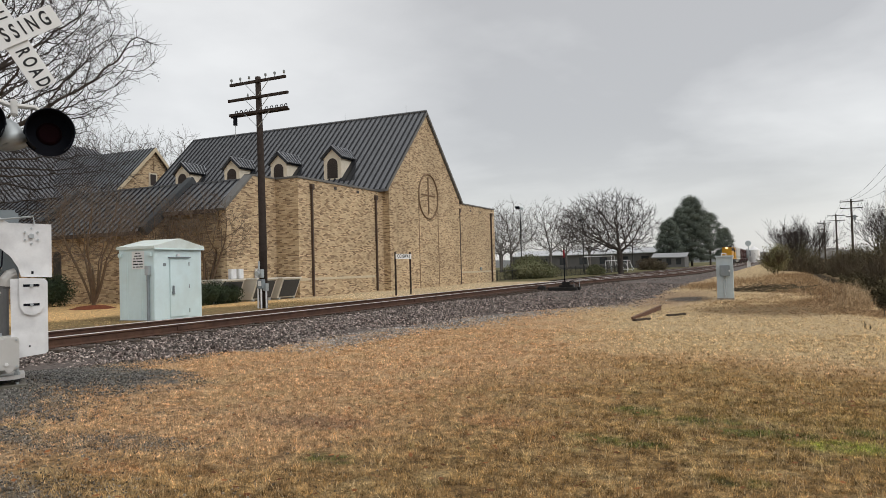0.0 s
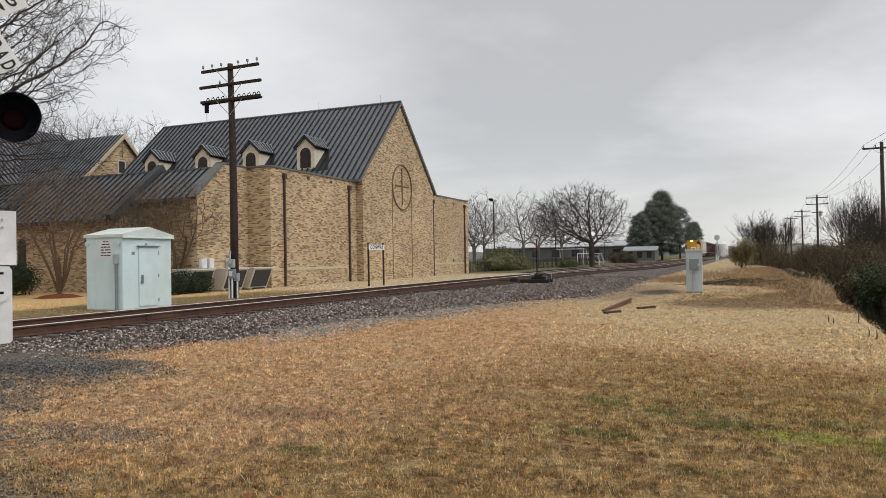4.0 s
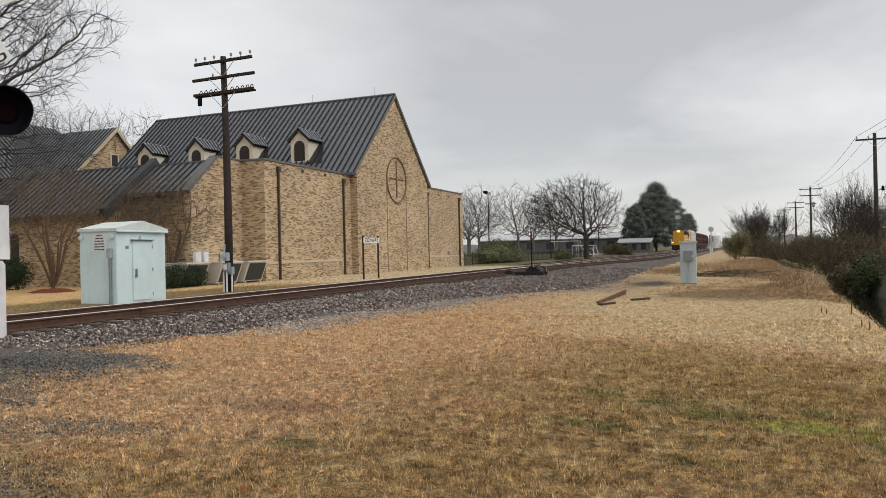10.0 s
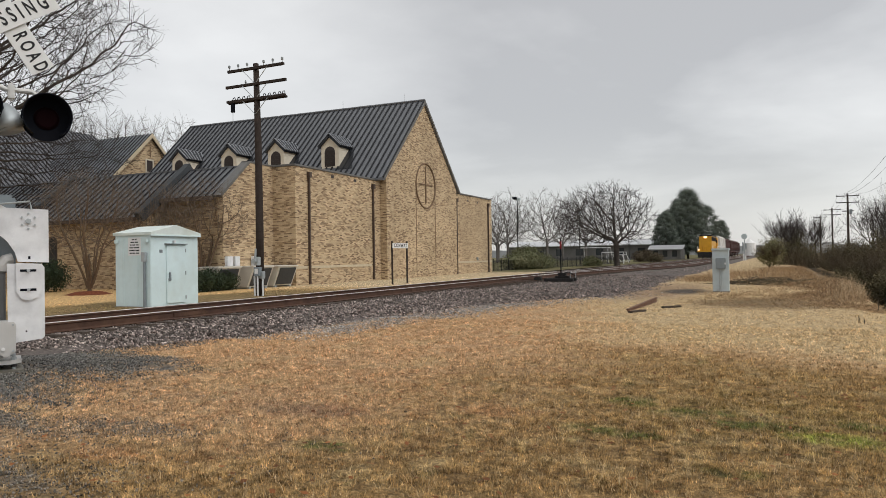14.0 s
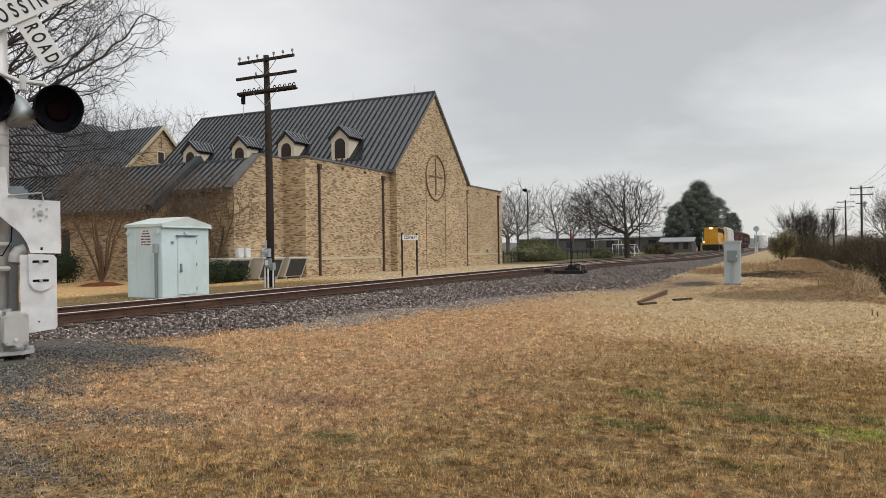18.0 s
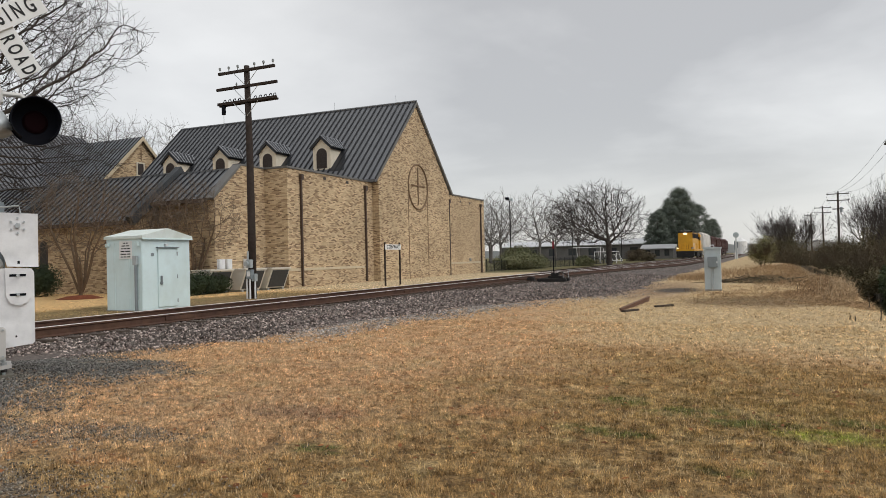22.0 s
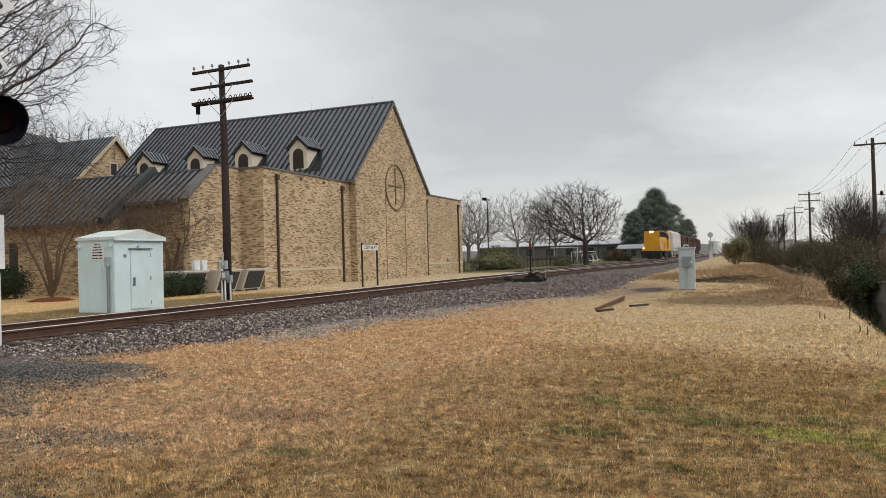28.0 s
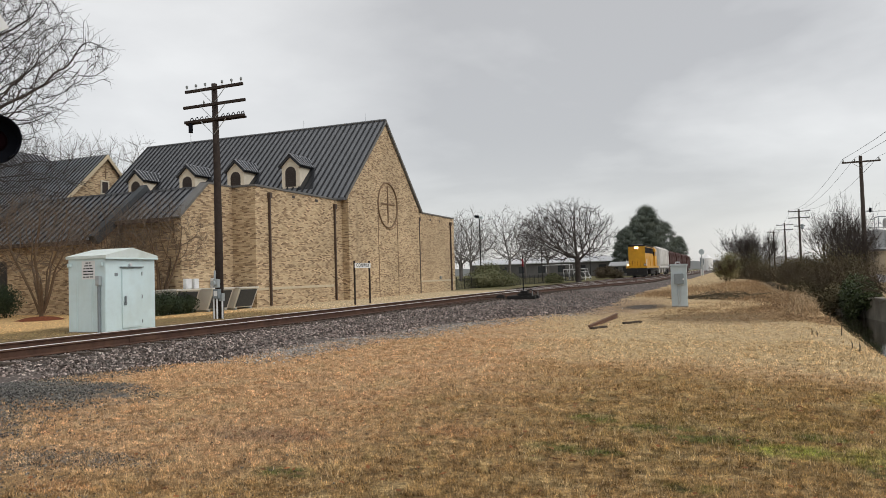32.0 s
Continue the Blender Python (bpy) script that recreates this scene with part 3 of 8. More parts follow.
M["farwall"] = mat("grey_metal_wall", (0.13, 0.125, 0.12), 0.7, 0.1, 0.15, 0.6)
M["farroof"] = mat("pale_metal_roof", (0.55, 0.56, 0.57), 0.55, 0.3, 0.08, 0.5)
M["fence"] = mat("black_fence_steel", (0.018, 0.018, 0.018), 0.6, 0.2, 0.1, 4)
M["tanwall"] = mat("dull_tan_wall", (0.40, 0.335, 0.25), 0.9, 0, 0.12, 0.8, 0.1, 20, 0.2, (0.31, 0.265, 0.205), 0.3, 0.7)
M["tank"] = mat("grey_steel_tank", (0.34, 0.345, 0.35), 0.6, 0.15, 0.15, 0.8, 0, 40, 0.4, (0.24, 0.24, 0.245), 0.4, 0.5)


def water_material():
    m = bpy.data.materials.new("dark_creek_water")
    m.use_nodes = True
    nt = m.node_tree
    b = nt.nodes["Principled BSDF"]
    b.inputs["Base Color"].default_value = (0.018, 0.015, 0.010, 1)
    b.inputs["Roughness"].default_value = 0.06
    b.inputs["Specular IOR Level"].default_value = 0.5
    tc, n, bp = nt.nodes.new("ShaderNodeTexCoord"), nt.nodes.new("ShaderNodeTexNoise"), nt.nodes.new("ShaderNodeBump")
    n.inputs["Scale"].default_value = 2.2
    bp.inputs["Strength"].default_value, bp.inputs["Distance"].default_value = 0.06, 0.02
    nt.links.new(tc.outputs["Object"], n.inputs["Vector"])
    nt.links.new(n.outputs[0], bp.inputs["Height"])
    nt.links.new(bp.outputs[0], b.inputs["Normal"])
    return m


M["water"] = water_material()
rng = np.random.default_rng(7)


# ---------------------------------------------------------------- mesh helpers
class Shape:
    """Collects vertices and faces of one mesh."""

    def __init__(self):
        self.v, self.f = [], []

    def add(self, verts, faces):
        k = len(self.v)
        self.v += [tuple(p) for p in verts]
        self.f += [tuple(i + k for i in face) for face in faces]
        return self

    def box(self, x0, x1, y0, y1, z0, z1):
        return self.add([(x0, y0, z0), (x1, y0, z0), (x1, y1, z0), (x0, y1, z0), (x0, y0, z1), (x1, y0, z1), (x1, y1, z1), (x0, y1, z1)],
                        [(0, 3, 2, 1), (4, 5, 6, 7), (0, 1, 5, 4), (1, 2, 6, 5), (2, 3, 7, 6), (3, 0, 4, 7)])

    def cbox(self, x0, x1, y0, y1, z0, z1, c=0.02):
        """A box with chamfered edges."""
        bm = bmesh.new()
        bmesh.ops.create_cube(bm, size=1)
        for p in bm.verts:
            p.co = ((x0 + x1) / 2 + p.co.x * (x1 - x0), (y0 + y1) / 2 + p.co.y * (y1 - y0), (z0 + z1) / 2 + p.co.z * (z1 - z0))
        bmesh.ops.bevel(bm, geom=bm.edges[:], offset=c, segments=2, affect="EDGES")
        bm.verts.index_update()
        self.add([p.co[:] for p in bm.verts], [[q.index for q in face.verts] for face in bm.faces])
        bm.free()
        return self

    def tube(self, pts, radii, n=8, caps=True):
        """A round bar through points, with a radius at each."""
        pts = [Vector(p) for p in pts]
        if isinstance(radii, (int, float)):
            radii = [radii] * len(pts)
        verts, faces = [], []
        for i, p in enumerate(pts):
            d = (pts[min(i + 1, len(pts) - 1)] - pts[max(i - 1, 0)]).normalized()
            a = d.orthogonal().normalized() if i == 0 else (a - d * a.dot(d)).normalized()
            b = d.cross(a)
            for k in range(n):
                t = 2 * math.pi * k / n
                verts.append(p + (a * math.cos(t) + b * math.sin(t)) * radii[i])
        for i in range(len(pts) - 1):
            for k in range(n):
                j = (k + 1) % n
                faces.append((i * n + k, i * n + j, (i + 1) * n + j, (i + 1) * n + k))
        if caps:
            faces.append(tuple(range(n - 1, -1, -1)))
            faces.append(tuple((len(pts) - 1) * n + k for k in range(n)))
        return self.add(verts, faces)

    def plate(self, outline, y0, y1, axis="y"):
        """An outline of (a, b) pairs, thick along an axis."""
        def at(a, b, d):
            return {"y": (a, d, b), "x": (d, a, b), "z": (a, b, d)}[axis]
        n = len(outline)
        verts = [at(a, b, y0) for a, b in outline] + [at(a, b, y1) for a, b in outline]
        faces = [tuple(range(n)), tuple(range(2 * n - 1, n - 1, -1))] + [(i, i + n, (i + 1) % n + n, (i + 1) % n) for i in range(n)]
        return self.add(verts, faces)

    def move(self, m):
        self.v = [tuple(m @ Vector(p)) for p in self.v]
        return self

    def mesh(self, name, material, smooth=False):
        me = bpy.data.meshes.new(name)
        me.from_pydata(self.v, [], self.f)
        me.materials.append(material)
        bm = bmesh.new()
        bm.from_mesh(me)
        bmesh.ops.recalc_face_normals(bm, faces=bm.faces[:])
        bm.to_mesh(me)
        bm.free()
        if smooth:
            me.polygons.foreach_set("use_smooth", [True] * len(me.polygons))
        return me


def part(name, shape, material, parent, label="", smooth=False):
    ob = new(name, shape.mesh(name, material, smooth))
    ob.parent = parent
    return tagged(ob, label) if label else ob


def thing(name, m, label, category, group="", kind=""):
    ob = new(name)
    ob.matrix_world = m
    return tagged(ob, label, category, group, kind)


def solid(name, shape, material, label, category, m=None, group="", kind="", smooth=False):
    ob = new(name, shape.mesh(name, material, smooth))
    if m is not None:
        ob.matrix_world = m
    return tagged(ob, label, category, group, kind)


def raw_mesh(name, verts, faces, material):
    """A mesh from numpy arrays; all faces have the same number of corners."""
    me = bpy.data.meshes.new(name)
    verts, faces = np.asarray(verts, np.float32), np.asarray(faces, np.int32)
    n, k = faces.shape
    me.vertices.add(len(verts)); me.vertices.foreach_set("co", verts.ravel())
    me.loops.add(n * k); me.loops.foreach_set("vertex_index", faces.ravel())
    me.polygons.add(n); me.polygons.foreach_set("loop_start", np.arange(n, dtype=np.int32) * k)
    me.update(calc_edges=True)
    me.materials.append(material)
    return me


def letters(text, size, material, parent, m, name="lettering", extrude=0.002, gap=1.0):
    """Raised lettering in the built-in font, turned into a mesh."""
    cu = bpy.data.curves.new("text", "FONT")
    cu.body, cu.size, cu.extrude, cu.align_x, cu.align_y, cu.offset = text, size, extrude, "CENTER", "CENTER", size * 0.022
    cu.space_character = gap
    tmp = bpy.data.objects.new("text", cu)
    scene.collection.objects.link(tmp)
    me = bpy.data.meshes.new_from_object(tmp.evaluated_get(bpy.context.evaluated_depsgraph_get()))
    bpy.data.objects.remove(tmp)
    me.materials.clear(); me.materials.append(material)
    ob = new(name, me)
    ob.parent = parent
    ob.matrix_local = m
    return ob




# ---------------------------------------------------------------- ground, creek, track
RAIL_Z, TRACK_X = 0.42, -13.25


def smooth(t):
    t = min(max(t, 0.0), 1.0)
    return t * t * (3 - 2 * t)


def lerp_table(y, table):
    for (a, u), (b, v) in zip(table, table[1:]):
        if y <= b:
            return u + (v - u) * max(0.0, (y - a)) / (b - a)
    return table[-1][1]


def bank_edge(y):
    return 2.25 + 0.03 * (y - 14) * (1 if y > 14 else 0.2) * (1 if y < 40 else 0) + 0.18 * noise.noise(Vector((0.0, y * 0.35, 3.1)))


def wall_x(y):
    return 6.2 - 0.105 * (min(y, 47.0) - 30.2)


def ground_z(x, y):
    z = 0.1 * smooth((-15.5 - x) / 2.0)
    near = smooth((60 - abs(y)) / 30) * smooth((40 - abs(x)) / 20)
    z += near * (0.05 * noise.noise(Vector((x * 0.22, y * 0.22, 0.0))))
    z += 0.17 * math.exp(-((x + 9.6) / 2.2) ** 2 - ((y - 6.4) / 1.3) ** 2)
    if -60 < y < 150:
        e = bank_edge(y)
        if x > e and x < wall_x(y) + 0.12:
            z -= 1.7 * smooth((x - e) / 1.3)
        z -= 0.12 * smooth((x - e + 0.9) / 0.9) if x <= e else 0.12 * (x < wall_x(y) + 0.12)
    return z


def build_ground():
    xs = np.concatenate(([-1800, -700, -300, -150, -90, -65, -52], np.arange(-45, -18, 1.5), np.arange(-18, 1.5, 0.45), np.arange(1.5, 11.0, 0.19), [ 16, 24, 40, 70, 120, 250, 600, 1800]))
    ys = np.concatenate(([-1500, -500, -200, -90, -45, -20, -8, -3], np.arange(0, 44, 0.45), np.arange(44, 80, 1.5), np.arange(80, 160, 5), [170, 190, 230, 300, 450, 700, 1200, 2400]))
    verts = [(x, y, ground_z(x, y)) for y in ys for x in xs]
    w = len(xs)
    faces = [(j * w + i, j * w + i + 1, (j + 1) * w + i + 1, (j + 1) * w + i) for j in range(len(ys) - 1) for i in range(w - 1)]
    me = raw_mesh("ground", verts, faces, M["ground"])
    me.polygons.foreach_set("use_smooth", [True] * len(me.polygons))
    tagged(new("ground", me), "dormant tan lawn with rust, straw and green patches", "ground", kind="structure")


build_ground()
tagged(solid("water", Shape().plate([(2.0, -60), (15.8, -60), (4.5, 47), (4.5, 150), (2.0, 150)], -1.3, -0.95, "z"), M["water"], "still dark creek water between grassy bank and concrete wall", "water"), kind="structure")


def build_creek_wall():
    w = solid("retaining_wall", Shape().box(0.0, 0.35, -60, 47.0, -1.8, -0.08), M["darkconcrete"], "dark stained concrete retaining wall along the creek", "wall", kind="structure")
    turn = Matrix.Translation((wall_x(0), 0, 0)) @ Matrix.Rotation(math.atan(0.105), 4, "Z")
    w.matrix_world = turn
    part("wall_coping", Shape().cbox(-0.05, 0.42, -60, 47.0, -0.08, 0.02, 0.02), M["darkconcrete"], w)
    for k in range(16):
        y = -20 + k * 4.1
        part("pilaster", Shape().cbox(-0.07, 0.01, y, y + 0.3, -1.6, -0.1, 0.02), M["darkconcrete"], w)
    solid("road", Shape().box(10.6, 17.0, 40, 160, -0.02, 0.03), M["asphalt"], "narrow grey asphalt road beyond the creek", "road", kind="structure")


build_creek_wall()


def siding_x(y):
    """Centre of the diverging track."""
    return TRACK_X + 4.35 * smooth((y - 36.0) / 46.0)


BED_EDGE = [(-60, -11.4), (8.8, -11.2), (10.4, -10.7), (12.2, -9.95), (15.2, -9.5), (20, -8.5), (22, -7.5), (24, -6.7), (26, -5.7), (28, -5.0), (32, -5.0), (36, -5.2), (42, -5.5), (60, -5.6), (2000, -5.6)]


def bed_profile(y):
    right = lerp_table(y, BED_EDGE)
    sh = max(TRACK_X + 1.1, siding_x(y) + 1.1 if y > 36 else -99)
    return [(-16.6, 0.02), (-14.6, 0.175), (min(sh, right - 1.0), 0.18), (right - 0.25 * (right - sh), 0.08), (right, -0.01)]


def build_bed():
    ys = np.concatenate((np.arange(-60, 0, 6.0), np.arange(0, 50, 0.8), np.arange(50, 110, 3), [120, 150, 200, 300, 500, 900, 1500]))
    verts, n = [], 5
    for y in ys:
        for k, (x, z) in enumerate(bed_profile(y)):
            j = 0.05 * noise.noise(Vector((x, y * 0.8, 1.0)))
            verts.append((x + j * 2 + (0.9 * noise.noise(Vector((3.0, y * 0.55, 8.0))) if k == 4 else 0), y, z + (j * 0.3 if 0 < k < 4 else 0)))
    faces = [(j * n + i, j * n + i + 1, (j + 1) * n + i + 1, (j + 1) * n + i) for j in range(len(ys) - 1) for i in range(n - 1)]
    tagged(new("ballast_bed", raw_mesh("ballast_bed", verts, faces, M["bed"])), "packed grey and rust gravel bed under the tracks", "gravel bed", kind="structure")


build_bed()
CUBE = np.array([(-1, -1, -1), (1, -1, -1), (1, 1, -1), (-1, 1, -1), (-1, -1, 1), (1, -1, 1), (1, 1, 1), (-1, 1, 1)], float)
CUBE_F = np.array([(4, 5, 6, 7), (0, 1, 5, 4), (1, 2, 6, 5), (2, 3, 7, 6), (3, 0, 4, 7)])


def stones(name, pts, lo, hi, material, label):
    """Broken stones: jittered blocks, each turned at random."""
    n = len(pts)
    v = np.repeat(CUBE[None], n, 0) * rng.uniform(0.55, 1.0, (n, 8, 3))
    v *= rng.uniform(lo, hi, (n, 1, 1)) * rng.uniform(0.38, 1.15, (n, 1, 3))
    q = rng.normal(size=(n, 4)); q /= np.linalg.norm(q, axis=1)[:, None]
    w, x, y, z = q.T
    R = np.stack([1 - 2 * (y * y + z * z), 2 * (x * y - z * w), 2 * (x * z + y * w), 2 * (x * y + z * w), 1 - 2 * (x * x + z * z), 2 * (y * z - x * w), 2 * (x * z - y * w), 2 * (y * z + x * w), 1 - 2 * (x * x + y * y)], 1).reshape(n, 3, 3)
    v = np.einsum("nij,nkj->nki", R, v) + np.asarray(pts)[:, None]
    f = (CUBE_F[None] + (np.arange(n) * 8)[:, None, None]).reshape(-1, 4)
    tagged(new(name, raw_mesh(name, v.reshape(-1, 3), f, material)), label, "gravel", kind="stuff")


def bed_z(x, y):
    p = bed_profile(y)
    return float(np.interp(x, [a for a, b in p], [b for a, b in p]))


def scatter_ballast():
    pts = []
    for y0, y1, n in ((4, 12, 19000), (12, 20, 17000), (20, 30, 15000), (30, 50, 8000), (50, 80, 1500)):
        for k in range(n):
            y = rng.uniform(y0, y1)
            right = lerp_table(y, BED_EDGE)
            x = rng.uniform(-12.75, right + 0.7) if rng.random() < 0.86 else rng.uniform(-16.2, -12.4)
            if x > right - 0.2 and rng.random() < (x - right + 0.2) * 1.1 - 0.5 * noise.noise(Vector((x * 0.7, y * 0.6, 5))):
                continue
            pts.append((x, y, bed_z(x, y) + 0.012))
    stones("ballast_stones", pts, 0.013, 0.033, M["stone"], "loose mixed grey and reddish ballast stones")
    pts = []
    for k in range(20000):
        a, r = rng.uniform(0, 6.28), math.sqrt(rng.uniform(0, 1))
        x, y = -9.7 + 2.8 * r * math.cos(a), 7.0 + 1.5 * r * math.sin(a)
        if noise.noise(Vector((x * 0.9, y * 0.9, 2))) < rng.uniform(-0.6, 0.1) or rng.random() < r ** 3:
            continue
        pts.append((x, y, ground_z(x, y) + 0.008))
    for k in range(16000):
        x, y = (rng.uniform(-11.9, -9.7), rng.uniform(4.5, 10.5)) if k % 2 else (rng.normal(-8.6, 0.75), rng.normal(5.35, 0.42))
        pts.append((x, y, max(ground_z(x, y), bed_z(x, y)) + 0.006))
    stones("gravel_stones", pts, 0.006, 0.014, M["stonedark"], "scattered dark grey gravel round the signal")
    pts = []
    for k in range(19000):
        y = 11.0 + abs(rng.normal(0, 5.5))
        x = lerp_table(y, BED_EDGE) + 0.05 + abs(rng.normal(0, 0.85))
        if noise.noise(Vector((x * 0.8, y * 0.5, 7))) < rng.uniform(-0.45, 0.3):
            continue
        pts.append((x, y, ground_z(x, y) + 0.006))
    stones("edge_gravel", pts, 0.008, 0.02, M["edgegravel"], "pale grey gravel along the edge of the ballast")
    pts = []
    for k in range(8000):
        cx, cy, sx, sy = ((-6.9, 4.5, 0.8, 0.2), (-5.6, 4.75, 0.4, 0.12), (-5.3, 3.3, 0.8, 0.28), (-5.6, 4.2, 1.9, 1.2))[k % 4]
        x, y = rng.normal(cx, sx), rng.normal(cy, sy)
        if y > 7 or x > -2.8:
            continue
        pts.append((x, y, ground_z(x, y) + 0.005))
    stones("loose_gravel", pts, 0.004, 0.010, M["palegravel"], "loose grey gravel in the worn grass")


scatter_ballast()


def rail_shape(path, head):
    """One rail along a path of (x, y): foot, web and head, or only the worn top of the head."""
    prof = [(-0.0375, -0.006), (0.0375, -0.006), (0.0375, 0.0), (0.034, 0.003), (-0.034, 0.003), (-0.0375, 0.0)] if head else \
        [(-0.075, -0.19), (0.075, -0.19), (0.075, -0.178), (0.012, -0.155), (0.010, -0.05), (0.037, -0.036), (0.037, -0.005), (-0.037, -0.005), (-0.037, -0.036), (-0.010, -0.05), (-0.012, -0.155), (-0.075, -0.178)]
    n, s, verts = len(prof), Shape(), []
    for x, y in path:
        verts += [(x + a, y, RAIL_Z + b) for a, b in prof]
    faces = [(i * n + k, i * n + (k + 1) % n, (i + 1) * n + (k + 1) % n, (i + 1) * n + k) for i in range(len(path) - 1) for k in range(n)]
    faces += [tuple(range(n)), tuple(range(len(verts) - 1, len(verts) - n - 1, -1))]
    return s.add(verts, faces)


def build_track():
    main = thing("main_track", Matrix(), "straight main railway track with rusty rails on wooden ties", "railway track", kind="structure")
    side = thing("siding_track", Matrix(), "siding track curving away from the switch", "railway track", kind="structure")
    for dx in (-0.755, 0.755):
        p = [(TRACK_X + dx, y) for y in (-60, 0, 40, 120, 400, 1400)]
        r = part("rail", rail_shape(p, False), M["rail"], main)
        part("rail_head", rail_shape(p, True), M["railhead"], r, "worn shiny rail head")
        p = [(siding_x(y) + dx, y) for y in list(np.arange(39.0, 84, 1.5)) + [120, 400, 1400]]
        r = part("rail", rail_shape(p, False), M["rail"], side)
        part("rail_head", rail_shape(p, True), M["railhead"], r, "worn shiny rail head")
    tie = Shape().cbox(-1.3, 1.3, -0.115, 0.115, -0.17, 0.0, 0.012).mesh("tie", M["tie"])
    plate = Shape().box(-0.13, 0.13, -0.09, 0.09, 0, 0.014).mesh("tie_plate", M["rail"])
    for k in range(150):
        y = -2 + k * 0.54 + rng.uniform(-0.03, 0.03)
        t = new("tie", tie)
        t.parent = main
        long = 1.55 if 36 < y < 62 else 1.28 if 27.5 < y < 36.1 else 1.0
        t.matrix_local = Matrix.Translation((TRACK_X + max((siding_x(y) - TRACK_X) / 2, 0.3) if long > 1 else TRACK_X, y, RAIL_Z - 0.195)) @ Matrix.Diagonal((long, 1, 1, 1))
        if y < 45:
            for dx in (-0.755, 0.755):
                q = new("tie_plate", plate)
                q.parent = t
                q.matrix_local = Matrix.Translation((dx, 0, 0.0))
    rest = Shape()
    for k in range(260):
        y = 79.5 + k * 0.54
        rest.box(TRACK_X - 1.3, TRACK_X + 1.3, y - 0.11, y + 0.11, 0.08, RAIL_Z - 0.19)
    tagged(part("far_ties", rest, M["tie"], main), kind="stuff")
    rest = Shape()
    for k in range(330):
        y = 62 + k * 0.54
        rest.box(siding_x(y) - 1.3, siding_x(y) + 1.3, y - 0.11, y + 0.11, 0.08, RAIL_Z - 0.19)
    tagged(part("far_ties", rest, M["tie"], side), kind="stuff")
    # joint bars on the near rail
    for y in (12.0, 23.6, 35.2):
        part("joint_bar", Shape().cbox(TRACK_X + 0.755 + 0.012, TRACK_X + 0.755 + 0.035, y, y + 0.9, RAIL_Z - 0.15, RAIL_Z - 0.05, 0.006), M["rail"], main, "bolted rusty joint bar")


build_track()


# ---------------------------------------------------------------- grass
def build_grass():
    """Short dry blades over the mown lawn, thinner on the gravel and farther off."""
    def field(n, x0, x1, y0, y1, h0, h1, w, per, tuft):
        P = np.column_stack((rng.uniform(x0, x1, n), rng.uniform(y0, y1, n)))
        keep = np.ones(n, bool)
        zz = np.zeros(n)
        for i in range(n):
            x, y = P[i]
            if x > bank_edge(y) + 0.25:
                keep[i] = False
                continue
            if x < lerp_table(y, BED_EDGE) + 0.25 + 1.1 * noise.noise(Vector((x * 0.8, y * 0.5, 7))) + rng.normal(0, 0.25):
                keep[i] = False
                continue
            if ((x + 9.7) / 2.5) ** 2 + ((y - 7.0) / 1.3) ** 2 < 1 + 0.6 * noise.noise(Vector((x, y, 44))) + rng.normal(0, 0.15) and rng.random() < 0.95:
                keep[i] = False
                continue
            if 0.55 * x + y < 1.2 + noise.noise(Vector((x, y, 4))) and rng.random() < 0.7:
                keep[i] = False
                continue
            c = noise.noise(Vector((x * 1.1, y * 1.1, 12)))
            if ((x + 4.6) / 2.3) ** 2 + ((y - 31) / 8.0) ** 2 < 1 + 0.5 * noise.noise(Vector((x * 0.8, y * 0.8, 51))) and rng.random() < 0.8:
                keep[i] = False
                continue
            fine = noise.noise(Vector((x * 4.5, y * 4.5, 13)))
            if rng.random() < 0.28 - 0.5 * c - 0.55 * fine:
                keep[i] = False
                continue
            zz[i] = ground_z(x, y)
        P, zz = P[keep], zz[keep]
        n = len(P)
        clump = np.array([0.75 + 0.8 * max(0.0, noise.noise(Vector((x * 2.2, y * 2.2, 20)))) for x, y in P]) * rng.uniform(0.7, 1.25, n)
        # each tuft fans out from its middle
        P, zz, clump = np.repeat(P, per, 0), np.repeat(zz, per), np.repeat(clump, per)
        n = len(P)
        off = rng.normal(0, tuft, (n, 2))
        h = rng.uniform(h0, h1, n) * clump
        a = np.arctan2(off[:, 1], off[:, 0]) + rng.normal(0, 0.8, n)
        lean = rng.uniform(0.1, 1.25, n) * h
        b = a + rng.uniform(1.0, 2.1, n)
        base = np.column_stack((P + off, zz - 0.005))
        side = np.column_stack((np.cos(b), np.sin(b), np.zeros(n))) * (w * rng.uniform(0.6, 1.3, n))[:, None] / 2
        tip = base + np.column_stack((np.cos(a) * lean, np.sin(a) * lean, h))
        return np.stack((base - side, base + side, tip), 1).reshape(-1, 3)
    V = [field(62000, -8.5, 2.6, 2.7, 8.5, 0.015, 0.055, 0.0046, 9, 0.018), field(1500, -6.0, 2.6, 2.7, 10.5, 0.06, 0.12, 0.0042, 7, 0.02),
         field(30000, -10.5, 2.7, 8.5, 16, 0.02, 0.06, 0.008, 8, 0.03), field(19000, -9.5, 2.9, 16, 34, 0.015, 0.05, 0.014, 6, 0.06)]
    v = np.concatenate(V)
    f = np.arange(len(v)).reshape(-1, 3)
    tagged(new("lawn_grass", raw_mesh("lawn_grass", v, f, M["blade"])), "short dry tan grass of a dormant lawn", "grass", kind="stuff")
    v = np.concatenate([field(11000, -7.5, 2.6, 2.7, 8.0, 0.02, 0.07, 0.0042, 4, 0.02), field(2600, -9.5, 2.7, 8.0, 15.0, 0.02, 0.06, 0.006, 4, 0.03)])
